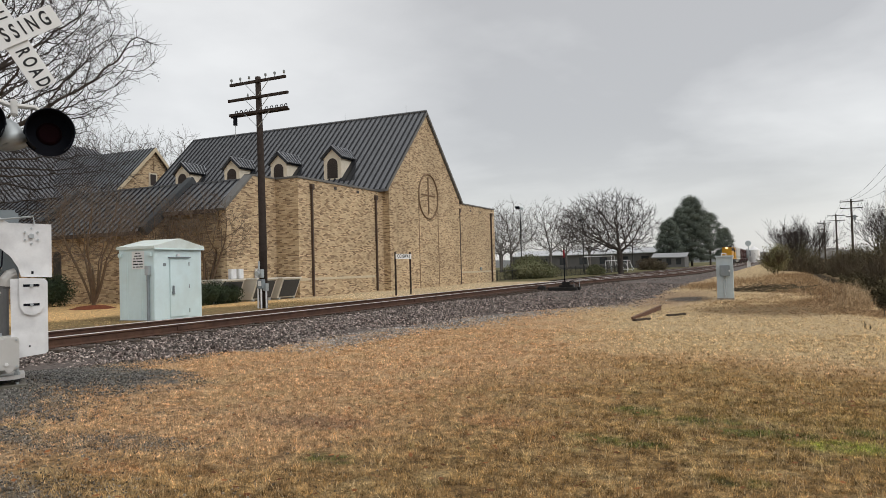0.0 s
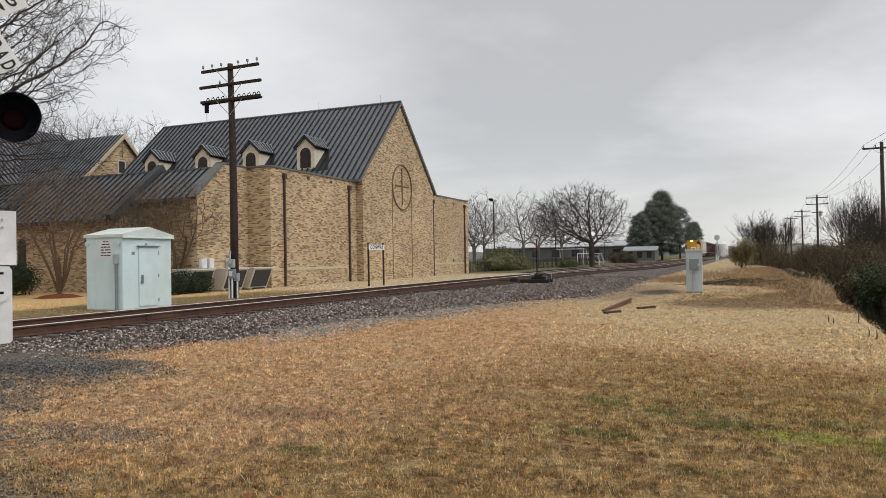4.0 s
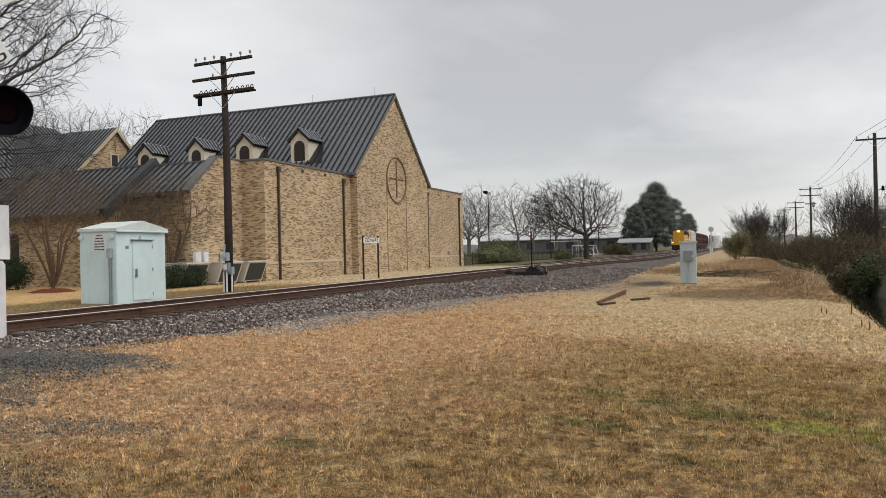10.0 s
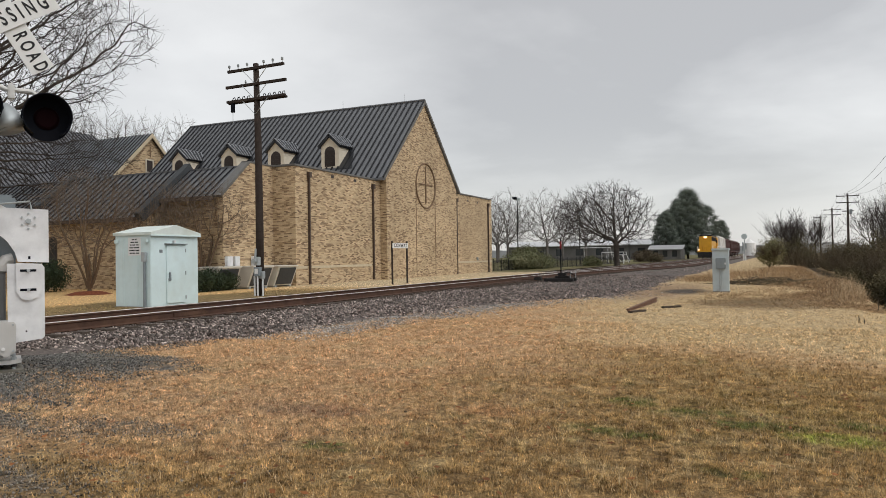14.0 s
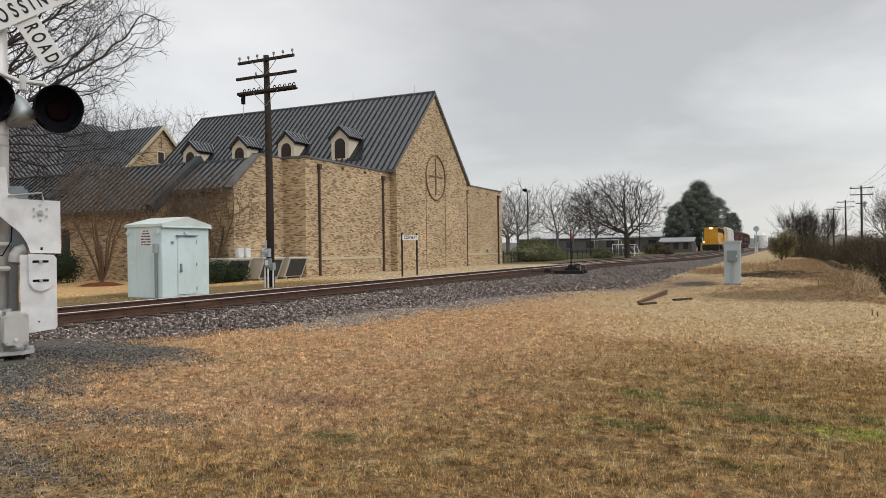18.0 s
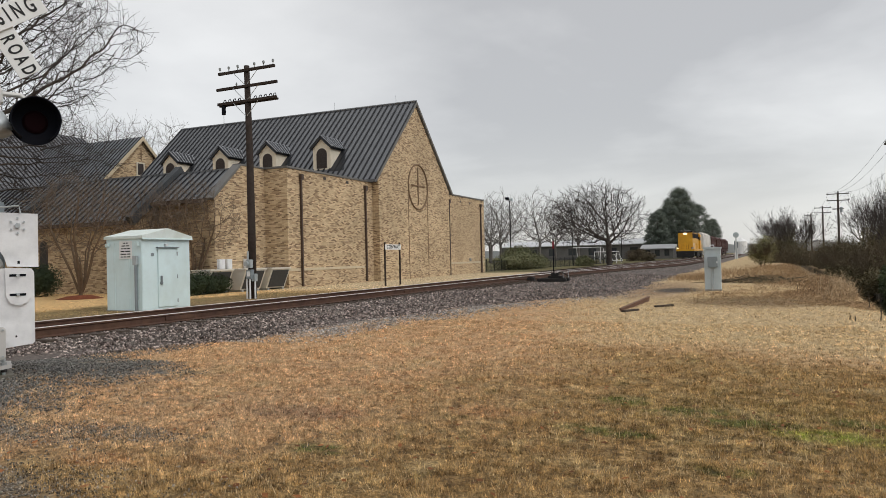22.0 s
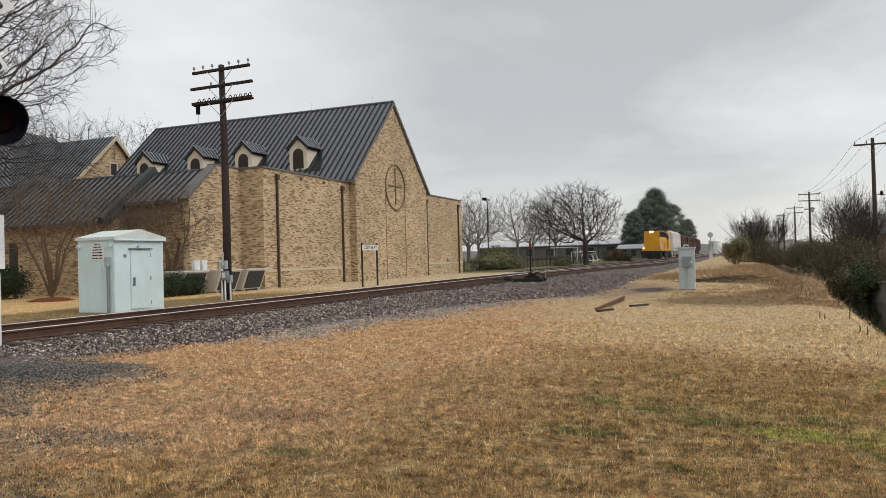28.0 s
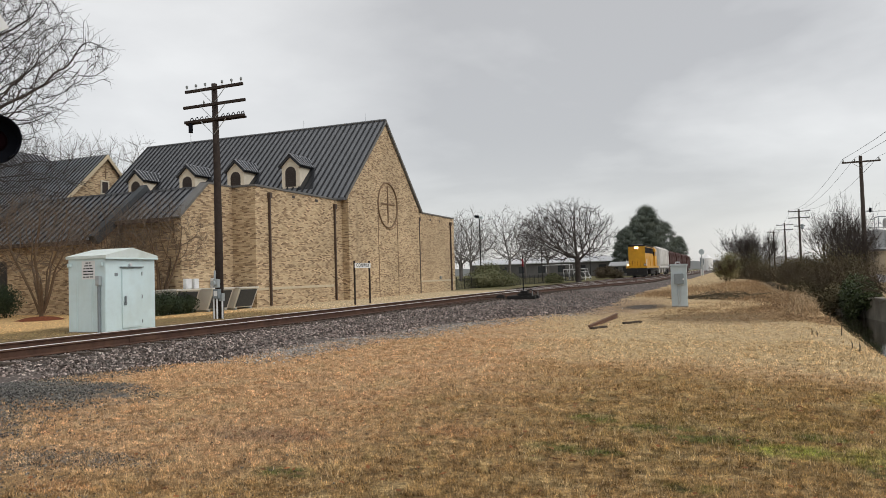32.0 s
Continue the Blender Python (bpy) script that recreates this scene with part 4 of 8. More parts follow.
    tagged(new("straw_blades", raw_mesh("straw_blades", v, np.arange(len(v)).reshape(-1, 3), M["straw"])), "bleached straw-coloured blades standing in the lawn", "grass", kind="stuff")
    n = 420
    P = np.column_stack((rng.uniform(-6, 2.4, n), rng.uniform(3.2, 9.5, n), np.full(n, 0.05)))
    P[:, 2] += [ground_z(x, y) - 0.015 for x, y in P[:, :2]]
    a = rng.uniform(0, 6.28, n)
    u = np.column_stack((np.cos(a), np.sin(a), rng.uniform(-0.3, 0.3, n))) * rng.uniform(0.018, 0.04, n)[:, None]
    w = np.column_stack((-np.sin(a), np.cos(a), rng.uniform(-0.3, 0.3, n))) * rng.uniform(0.012, 0.026, n)[:, None]
    v = np.stack((P - u, P + w, P + u, P - w), 1).reshape(-1, 3)
    tagged(new("fallen_leaves", raw_mesh("fallen_leaves", v, np.arange(len(v)).reshape(-1, 4), M["leaf"])), "small fallen brown leaves lying in the grass", "leaves", kind="stuff")
    # lawn beyond the track
    n = 30000
    P = np.column_stack((rng.uniform(-27, -16.6, n), rng.uniform(12, 46, n), np.full(n, 0.09)))
    a = rng.uniform(0, 6.28, n)
    sd = np.column_stack((np.cos(a), np.sin(a), np.zeros(n))) * 0.013
    tip = P + np.column_stack((rng.normal(0, 0.03, n), rng.normal(0, 0.03, n), rng.uniform(0.01, 0.035, n)))
    v = np.stack((P - sd, P + sd, tip), 1).reshape(-1, 3)
    tagged(new("far_lawn_grass", raw_mesh("far_lawn_grass", v, np.arange(len(v)).reshape(-1, 3), M["blade"])), "short golden lawn grass beside the church", "grass", kind="stuff")


build_grass()

# ---------------------------------------------------------------- church
def seams(s, a0, a1, b0, b1, step, size=0.05):
    """Standing seams: ribs between two parallel edges a0-a1 (top) and b0-b1 (bottom)."""
    a0, a1, b0, b1 = map(Vector, (a0, a1, b0, b1))
    n = max(2, int((a1 - a0).length / step))
    nrm = (a1 - a0).cross(b0 - a0).normalized()
    if nrm.z < 0:
        nrm = -nrm
    al = (a1 - a0).normalized() * size * 0.62
    for k in range(n + 1):
        t = k / n
        p, q = a0.lerp(a1, t), b0.lerp(b1, t)
        s.add([p - al, p + al, q + al, q - al, p - al + nrm * size, p + al + nrm * size, q + al + nrm * size, q - al + nrm * size],
              [(4, 5, 6, 7), (0, 1, 5, 4), (1, 2, 6, 5), (2, 3, 7, 6), (3, 0, 4, 7)])


def arch(w, h, n=10):
    """Outline of an opening with a round head, its sill at 0."""
    r = w / 2
    return [(-r, 0), (r, 0)] + [(r * math.cos(t), h - r + r * math.sin(t)) for t in [math.pi * k / n for k in range(n + 1)]]


def roof_slab(s, pts, th=0.16):
    """A sloped slab over four corners."""
    p = [Vector(q) for q in pts]
    n = (p[1] - p[0]).cross(p[3] - p[0]).normalized()
    if n.z < 0:
        n = -n
    s.add([q for q in p] + [q - n * th for q in p], [(0, 1, 2, 3), (7, 6, 5, 4), (0, 4, 5, 1), (1, 5, 6, 2), (2, 6, 7, 3), (3, 7, 4, 0)])


def build_church():
    ch = thing("church_building", pose(-23.51, 41.01, 0, 0, 0, 1.3), "buff brick church with a steep dark metal roof and white dormers", "church")
    B = M["brick"]
    # gabled front, proud of the wings
    part("wall", Shape().plate([(0.2, -0.3), (12.25, -0.3), (12.25, 7.0), (6.2, 13.05), (0.2, 7.0)], -0.6, 0.0, "x"), B, ch, "tall gabled front wall of buff brick")
    part("wall", Shape().box(-22.4, -0.6, 0.2, 12.2, -0.3, 6.9), B, ch)
    w = part("wall", Shape().box(-2.0, -0.5, -9.36, 0.2, -0.3, 6.68), B, ch, "flat-topped buff brick wing")
    part("wall", Shape().box(-13.0, -0.5, 12.25, 22.0, -0.3, 6.86), B, ch)
    part("wall", Shape().box(-22.0, -2.35, -11.45, 0.2, -0.3, 6.3), B, ch)
    part("wall", Shape().plate([(-13.4, -0.3), (-9.3, -0.3), (-9.3, 6.7), (-11.45, 6.7), (-13.4, 4.9)], -2.4, -2.0, "x"), B, ch, "brick end wall with a sloping shoulder")
    # copings
    c = M["capping"]
    part("coping", Shape().cbox(-2.02, -0.44, -9.42, 0.26, 6.68, 6.80, 0.02), c, ch)
    part("coping", Shape().cbox(-13.0, -0.44, 12.26, 22.06, 6.86, 6.98, 0.02), c, ch)
    part("coping", Shape().cbox(-2.44, -1.96, -11.45, -9.36, 6.70, 6.80, 0.02), c, ch)
    s = Shape()
    roof_slab(s, [(-1.94, -11.4, 6.80), (-2.46, -11.4, 6.80), (-2.46, -13.62, 4.84), (-1.94, -13.62, 4.84)], 0.12)
    part("coping", s, c, ch)
    # main roof
    top, el, er = 13.25, (-0.35, 6.88), (12.75, 6.88)
    f0, f1, ap = 0.12, -22.6, 6.2
    roof = Shape()
    roof_slab(roof, [(f0, ap, top), (f1, ap, top), (f1, el[0], el[1]), (f0, el[0], el[1])], 0.2)
    roof_slab(roof, [(f0, ap, top), (f1, ap, top), (f1, er[0], er[1]), (f0, er[0], er[1])], 0.2)
    r = part("roof", roof, M["roof"], ch, "steep dark grey standing-seam roof")
    s = Shape()
    seams(s, (f0 - 0.05, ap, top), (f1 + 0.05, ap, top), (f0 - 0.05, el[0], el[1]), (f1 + 0.05, el[0], el[1]), 0.46, 0.075)
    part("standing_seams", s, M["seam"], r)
    part("ridge_cap", Shape().tube([(f0, ap, top + 0.02), (f1, ap, top + 0.02)], 0.1, 6), M["roof"], r)
    for k in (-7.0, -1.6):
        part("lightning_rod", Shape().tube([(k, ap, top), (k, ap, top + 0.7)], 0.012, 5), M["galv"], r)
    part("gutter", Shape().cbox(f1, f0, el[0] - 0.13, el[0] + 0.02, el[1] - 0.2, el[1] - 0.03, 0.02), M["roof"], r)
    s = Shape()
    for e in (el, er):
        d = 1 if e is el else -1
        s.plate([(e[0], e[1] - 0.22), (ap, top - 0.22), (ap, top + 0.02), (e[0], e[1] + 0.02)], f0, f0 + 0.04, "x")
    part("rake_trim", s, M["capping"], r)
    # dormers
    for wd in (4.74, 9.37, 13.7, 18.6):
        y0, zb, ze, za, hw = 0.72, 7.75, 9.58, 10.22, 0.72
        yb = lambda z: el[0] + (z - el[1]) / ((top - el[1]) / (ap - el[0]))
        s = Shape().plate([(-wd - hw, zb), (-wd + hw, zb), (-wd + hw, ze), (-wd, za), (-wd - hw, ze)], y0, y0 + 3.2, "y")
        dm = part("dormer", s, M["trim"], ch, "cream dormer with an arched dark louver")
        s, q = Shape(), Shape()
        for sg in (-1, 1):
            roof_slab(s, [(-wd, y0 - 0.18, za + 0.12), (-wd, yb(za) + 0.3, za + 0.12), (-wd + sg * (hw + 0.22), yb(ze) + 0.2, ze - 0.1), (-wd + sg * (hw + 0.22), y0 - 0.18, ze - 0.1)], 0.17)
            seams(q, (-wd, y0 - 0.1, za + 0.12), (-wd, yb(za), za + 0.12), (-wd + sg * (hw + 0.22), y0 - 0.1, ze - 0.1), (-wd + sg * (hw + 0.22), yb(ze), ze - 0.1), 0.36, 0.05)
        part("dormer_roof", s, M["roofdark"], dm)
        part("dormer_seams", q, M["seamlight"], dm)
        s = Shape().plate([(-wd + a, 8.02 + b) for a, b in arch(0.86, 1.42)], y0 - 0.02, y0 + 0.03, "y")
        lv = part("louver", s, M["louver"], dm, "arched dark louver")
        s = Shape().plate([(-wd + a, 7.97 + b) for a, b in arch(1.0, 1.54, 12)], y0 - 0.012, y0 + 0.01, "y")
        part("louver_trim", s, M["trim"], dm)
        # dark sheet added on the main roof, narrowing upwards beside the cheek
        s = Shape()
        roof_slab(s, [(-wd + hw, yb(zb) - 0.02, zb + 0.035), (-wd + hw + 1.15, yb(zb) - 0.02, zb + 0.035), (-wd + hw + 0.3, yb(ze - 0.1) - 0.02, ze - 0.065), (-wd + hw, yb(ze - 0.1) - 0.02, ze - 0.065)], 0.05)
        part("dark_roof_sheet", s, M["roofdark"], dm, "dark sheet added on the roof beside the dormer")
        for k in range(8):
            z = 8.1 + k * 0.145
            part_w = 0.40 if z < 8.95 else 0.40 * math.sqrt(max(0.1, 1 - ((z - 8.95) / 0.46) ** 2))
            part("slat", Shape().box(-wd - part_w, -wd + part_w, y0 - 0.05, y0 - 0.015, z, z + 0.035), M["louver"], dm)
    # ring, cross and the joints below it
    n = 48
    cy, cz, R = 6.32, 6.88, 1.66
    dark = mat("dark_brick_relief", (0.19, 0.125, 0.075), 0.9, 0, 0.2, 5, 0.2)
    ring = Shape().tube([(0.03, cy + R * math.cos(2 * math.pi * k / n), cz + R * math.sin(2 * math.pi * k / n)) for k in range(n + 1)], 0.062, 6, False)
    part("ring_relief", ring, dark, ch, "round brick relief ring")
    part("cross_relief", Shape().cbox(-0.02, 0.06, cy - 1.18, cy + 1.18, cz + 0.03, cz + 0.14, 0.02).cbox(-0.02, 0.064, cy - 0.07, cy + 0.07, cz - 1.3, cz + 1.4, 0.02), dark, ch, "raised brick cross")
    for y in (4.66, 7.98):
        part("wall_joint", Shape().box(-0.01, 0.02, y - 0.035, y + 0.035, 0.0, cz), dark, ch)
    # downspouts, bands and scuppers
    for y, z0, z1 in ((-8.13, 0.15, 6.45), (-0.85, 0.15, 6.4), (13.3, 0.1, 6.45), (20.9, 0.1, 6.5)):
        s = Shape().cbox(-0.5, -0.37, y - 0.06, y + 0.06, z0, z1, 0.015)
        ds = part("downspout", s, M["downspout"], ch, "brown metal downspout")
        part("conductor_head", Shape().cbox(-0.5, -0.30, y - 0.13, y + 0.13, z1 - 0.32, z1, 0.02), M["downspout"], ds)
        for zz in (1.6, 3.4, 5.2):
            part("strap", Shape().box(-0.5, -0.362, y - 0.09, y + 0.09, zz, zz + 0.04), M["downspout"], ds)
    for y0, y1 in ((-7.95, -1.05), (-9.3, -8.3), (13.6, 20.7), (21.1, 21.95)):
        part("stone_band", Shape().cbox(-0.5, -0.47, y0, y1, 1.02, 1.17, 0.008), M["band"], ch, "pale stone band")
    for y, x in ((-5.6, -0.5), (-3.0, -0.5), (16.0, -0.5), (18.3, -0.5)):
        part("scupper", Shape().box(x - 0.05, x + 0.015, y - 0.14, y + 0.14, 6.36, 6.52), M["louver"], ch)
    part("vent_box", Shape().cbox(-0.5, -0.42, 17.9, 18.2, 1.2, 1.5, 0.02), M["midgrey"], ch)
    # lean-to range along the side, in three stepped lengths
    for k, (w0, w1, ye, ze, yt, zt) in enumerate(((2.44, 5.95, -13.6, 4.84, -11.45, 6.52), (6.3, 14.6, -14.9, 3.84, -11.75, 6.5), (15.0, 23.5, -15.2, 3.7, -11.9, 6.4))):
        lt = part("wing_wall", Shape().plate([(ye + 0.45, -0.3), (-11.3, -0.3), (-11.3, zt - 0.2), (yt, zt - 0.2), (ye + 0.45, ze - 0.05)], -w1, -w0, "x"), B, ch, "low brick side range")
        s = Shape()
        roof_slab(s, [(-w0, yt, zt), (-w1, yt, zt), (-w1, ye, ze), (-w0, ye, ze)], 0.14)
        lr = part("wing_roof", s, M["roof"], ch, "low dark standing-seam roof")
        s = Shape()
        seams(s, (-w0 - 0.05, yt, zt), (-w1, yt, zt), (-w0 - 0.05, ye, ze), (-w1, ye, ze), 0.42, 0.062)
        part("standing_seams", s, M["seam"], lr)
        part("gutter", Shape().cbox(-w1, -w0, ye - 0.14, ye + 0.02, ze - 0.22, ze - 0.02, 0.02), M["downspout"], lr)
        part("ridge_flashing", Shape().cbox(-w1, -w0, yt - 0.06, yt + 0.18, zt - 0.05, zt + 0.07, 0.02), M["roof"], lr)
        if k:
            s = Shape()
            roof_slab(s, [(-w0 + 0.38, yt + 0.25, zt + 0.42), (-w0 - 0.02, yt + 0.25, zt + 0.42), (-w0 - 0.02, ye - 0.15, ze + 0.16), (-w0 + 0.38, ye - 0.15, ze + 0.16)], 0.5)
            part("fire_wall_coping", s, M["coil"], lr, "dark metal sheath between two roofs")
    for w0 in (13.0, 16.8, 20.6):
        ye = -14.45 if w0 < 14.8 else -14.75
        wn = part("window", Shape().plate([(-w0 + a, 1.0 + b) for a, b in arch(0.62, 2.0)], ye - 0.03, ye + 0.05, "y"), M["louver"], ch, "narrow arched window")
        part("pane", Shape().plate([(-w0 + a, 1.08 + b) for a, b in arch(0.44, 1.84)], ye - 0.045, ye - 0.03, "y"), M["glass"], wn)
    # gabled range behind
    w0, ap2, top2 = 26.0, 4.9, 12.75
    part("wall", Shape().plate([(1.1, -0.3), (8.7, -0.3), (8.7, 8.8), (ap2, 12.5), (1.1, 8.8)], -w0 - 12, -w0, "x"), B, ch, "brick gable of the rear range")
    s, q = Shape(), Shape()
    for e in (0.6, 9.2):
        roof_slab(s, [(-w0 + 0.25, ap2, top2), (-w0 - 14, ap2, top2), (-w0 - 14, e, 8.55), (-w0 + 0.25, e, 8.55)], 0.18)
        q.plate([(e, 8.2), (ap2, 12.4), (ap2, top2 + 0.02), (e, 8.57)], -w0 + 0.25, -w0 + 0.32, "x")
    gr = part("rear_roof", s, M["roof"], ch, "dark standing-seam roof of the rear range")
    s = Shape()
    seams(s, (-w0 + 0.2, ap2, top2), (-w0 - 14, ap2, top2), (-w0 + 0.2, 0.6, 8.55), (-w0 - 14, 0.6, 8.55), 0.42, 0.06)
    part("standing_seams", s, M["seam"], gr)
    part("rake_trim", q, M["band"], gr, "pale painted rake board")
    wn = part("window", Shape().box(-w0 + 0.03, -w0 + 0.06, 4.45, 5.1, 9.4, 10.4), M["louver"], ch, "small dark gable window")
    part("window_sill", Shape().cbox(-w0, -w0 + 0.14, 4.25, 5.3, 9.25, 9.4, 0.02), M["trim"], wn)
    part("window_frame", Shape().cbox(-w0, -w0 + 0.1, 4.33, 4.45, 9.4, 10.45, 0.01).cbox(-w0, -w0 + 0.1, 5.1, 5.22, 9.4, 10.45, 0.01).cbox(-w0, -w0 + 0.1, 4.33, 5.22, 10.4, 10.52, 0.01), M["trim"], wn)
    part("cross_slit", Shape().cbox(-w0, -w0 + 0.03, 4.86, 4.96, 10.7, 11.6, 0.005).cbox(-w0, -w0 + 0.034, 4.68, 5.14, 11.2, 11.3, 0.005), dark, ch)
    # large roof with its ridge along the track
    s = Shape()
    roof_slab(s, [(-40.5, -34, 14.8), (-40.5, 11, 14.8), (-29.5, 11, 5.4), (-29.5, -34, 5.4)], 0.2)
    roof_slab(s, [(-40.5, -34, 14.8), (-40.5, 11, 14.8), (-51, 11, 5.4), (-51, -34, 5.4)], 0.2)
    br = part("rear_roof", s, M["roof"], ch, "broad dark standing-seam roof farther back")
    s = Shape()
    seams(s, (-40.5, -34, 14.8), (-40.5, 11, 14.8), (-29.5, -34, 5.4), (-29.5, 11, 5.4), 0.44, 0.07)
    part("standing_seams", s, M["seam"], br)
    part("wall", Shape().box(-49, -31, -33, 10.5, -0.3, 5.3), B, ch)
    return ch


build_church()


def build_hvac():
    """Three beige condensers with slanted dark coils beside the wall."""
    c = None
    for k, (x, y) in enumerate(((-24.9, 26.6), (-24.5, 28.6), (-24.4, 30.5))):
        m = pose(x, y, 0.09, 0, 0, 1.3)
        if c:
            copy_thing(c, m)
            continue
        c = thing("air_conditioner", m, "beige air conditioning unit with slanted dark coil on the ground", "air conditioner", "condensers beside the church")
        part("casing", Shape().plate([(-0.95, 0.1), (0.55, 0.1), (0.95, 1.08), (-0.95, 1.08)], -0.8, 0.8, "y"), M["hvac"], c)
        part("top_panel", Shape().cbox(-1.0, 1.0, -0.86, 0.86, 1.08, 1.16, 0.02), M["hvac"], c)
        part("coil", Shape().add([(0.585, -0.68, 0.16), (0.585, 0.68, 0.16), (0.945, 0.68, 1.03), (0.945, -0.68, 1.03), (0.60, -0.68, 0.155), (0.60, 0.68, 0.155), (0.965, 0.68, 1.025), (0.965, -0.68, 1.025)], [(4, 5, 6, 7), (0, 1, 5, 4), (1, 2, 6, 5), (2, 3, 7, 6), (3, 0, 4, 7)]), M["coil"], c, "dark finned coil")
        for dy in (-0.7, 0.55):
            part("skid", Shape().cbox(-0.9, 0.6, dy, dy + 0.15, 0.0, 0.1, 0.01), M["galv"], c)
    for y, z, w in ((27.85, 1.13, 0.42), (28.4, 1.13, 0.36), (29.8, 1.13, 0.36)):
        b = thing("electrical_box", pose(-25.15, y, z + 0.12, 0, 0, 1.3), "white electrical disconnect box on a post by the wall", "electrical box", "boxes by the condensers")
        part("case", Shape().cbox(-0.06, 0.12, -w / 2, w / 2, 0, 0.5, 0.015), M["white"], b)
        part("cover", Shape().cbox(0.12, 0.14, -w / 2 + 0.02, w / 2 - 0.02, 0.02, 0.48, 0.008), M["white"], b)
        part("post", Shape().tube([(-0.03, 0, 0), (-0.03, 0, -z - 0.15)], 0.03, 8), M["galv"], b)


build_hvac()


# ---------------------------------------------------------------- trackside equipment
def build_bungalow():
    b = thing("signal_bungalow", pose(-18.0, 16.4, 0.05), "pale mint steel signal equipment shed beside the track", "equipment shed")
    L, W, H = 2.04, 1.58, 2.40
    part("body", Shape().cbox(-W, 0, 0, L, 0.05, H, 0.015), M["bungalow"], b)
    part("plinth", Shape().cbox(-W - 0.03, 0.03, -0.03, L + 0.03, -0.1, 0.06, 0.01), M["concrete"], b)
    s = Shape().plate([(-0.05, H - 0.05), (L + 0.05, H - 0.05), (L + 0.05, H + 0.04), (L / 2, H + 0.29), (-0.05, H + 0.04)], -W - 0.05, 0.08, "x")
    r = part("roof", s, M["bungroof"], b, "low gabled pale steel roof")
    part("roof_edge", Shape().cbox(0.07, 0.10, -0.06, L + 0.06, H - 0.09, H - 0.045, 0.008), M["bungalow"], r)
    # solid grey strip stands in for the shade under the roof edge
    part("eave_shade_strip", Shape().box(-W - 0.02, 0.05, 0.02, L - 0.02, H - 0.06, H - 0.03), M["midgrey"], r)
    d = part("door", Shape().cbox(0.0, 0.035, 0.62, 1.42, 0.12, 2.02, 0.012), M["bungalow"], b, "closed pale steel door")
    part("handle", Shape().cbox(0.035, 0.09, 0.70, 0.77, 0.92, 1.14, 0.012).cbox(0.04, 0.075, 0.68, 0.79, 0.86, 0.95, 0.01), M["midgrey"], d, "grey door latch")
    part("drip_cap", Shape().cbox(0.0, 0.1, 0.56, 1.48, 2.05, 2.08, 0.006), M["midgrey"], d)
    for z in (0.3, 1.1, 1.85):
        part("hinge", Shape().tube([(0.045, 1.435, z - 0.06), (0.045, 1.435, z + 0.06)], 0.018, 8), M["galv"], d)
    part("notice", Shape().box(0.0, 0.012, 0.36, 0.48, 1.78, 1.88), M["midgrey"], b)
    part("lamp", Shape().cbox(0.0, 0.1, 0.9, 0.98, 2.1, 2.18, 0.01), M["white"], b)
    part("conduit", Shape().tube([(-0.22, -0.05, 0.0), (-0.22, -0.05, 1.55)], 0.045, 8), M["midgrey"], b)
    part("junction_box", Shape().cbox(-0.3, -0.14, -0.12, 0.0, 1.5, 1.8, 0.012), M["galv"], b)
    for x in (-1.48, -0.15):
        part("lifting_lug", Shape().cbox(x - 0.07, x + 0.07, -0.08, 0.0, 2.1, 2.22, 0.015), M["bungalow"], b)
    for x in (-1.2, -0.55):
        part("panel_seam", Shape().box(x - 0.012, x + 0.012, -0.012, 0.0, 0.1, 2.25), M["bungalow"], b)
    n = part("notice", Shape().cbox(-0.98, -0.42, -0.014, -0.002, 1.70, 2.28, 0.004), M["signwhite"], b, "white warning notice with rows of print")
    for k, words in enumerate(((0.10, 0.08), (0.16, 0.13), (0.08, 0.12, 0.12), (0.15, 0.24), (0.24, 0.16), (0.09, 0.12, 0.14))):
        z = 2.215 - k * 0.088
        x = -0.70 - (sum(words) + 0.035 * (len(words) - 1)) / 2
        for w in words:
            part("print_bar", Shape().box(x, x + w, -0.017, -0.0135, z - 0.017, z + 0.017), M["ink"], n)
            x += w + 0.035


build_bungalow()


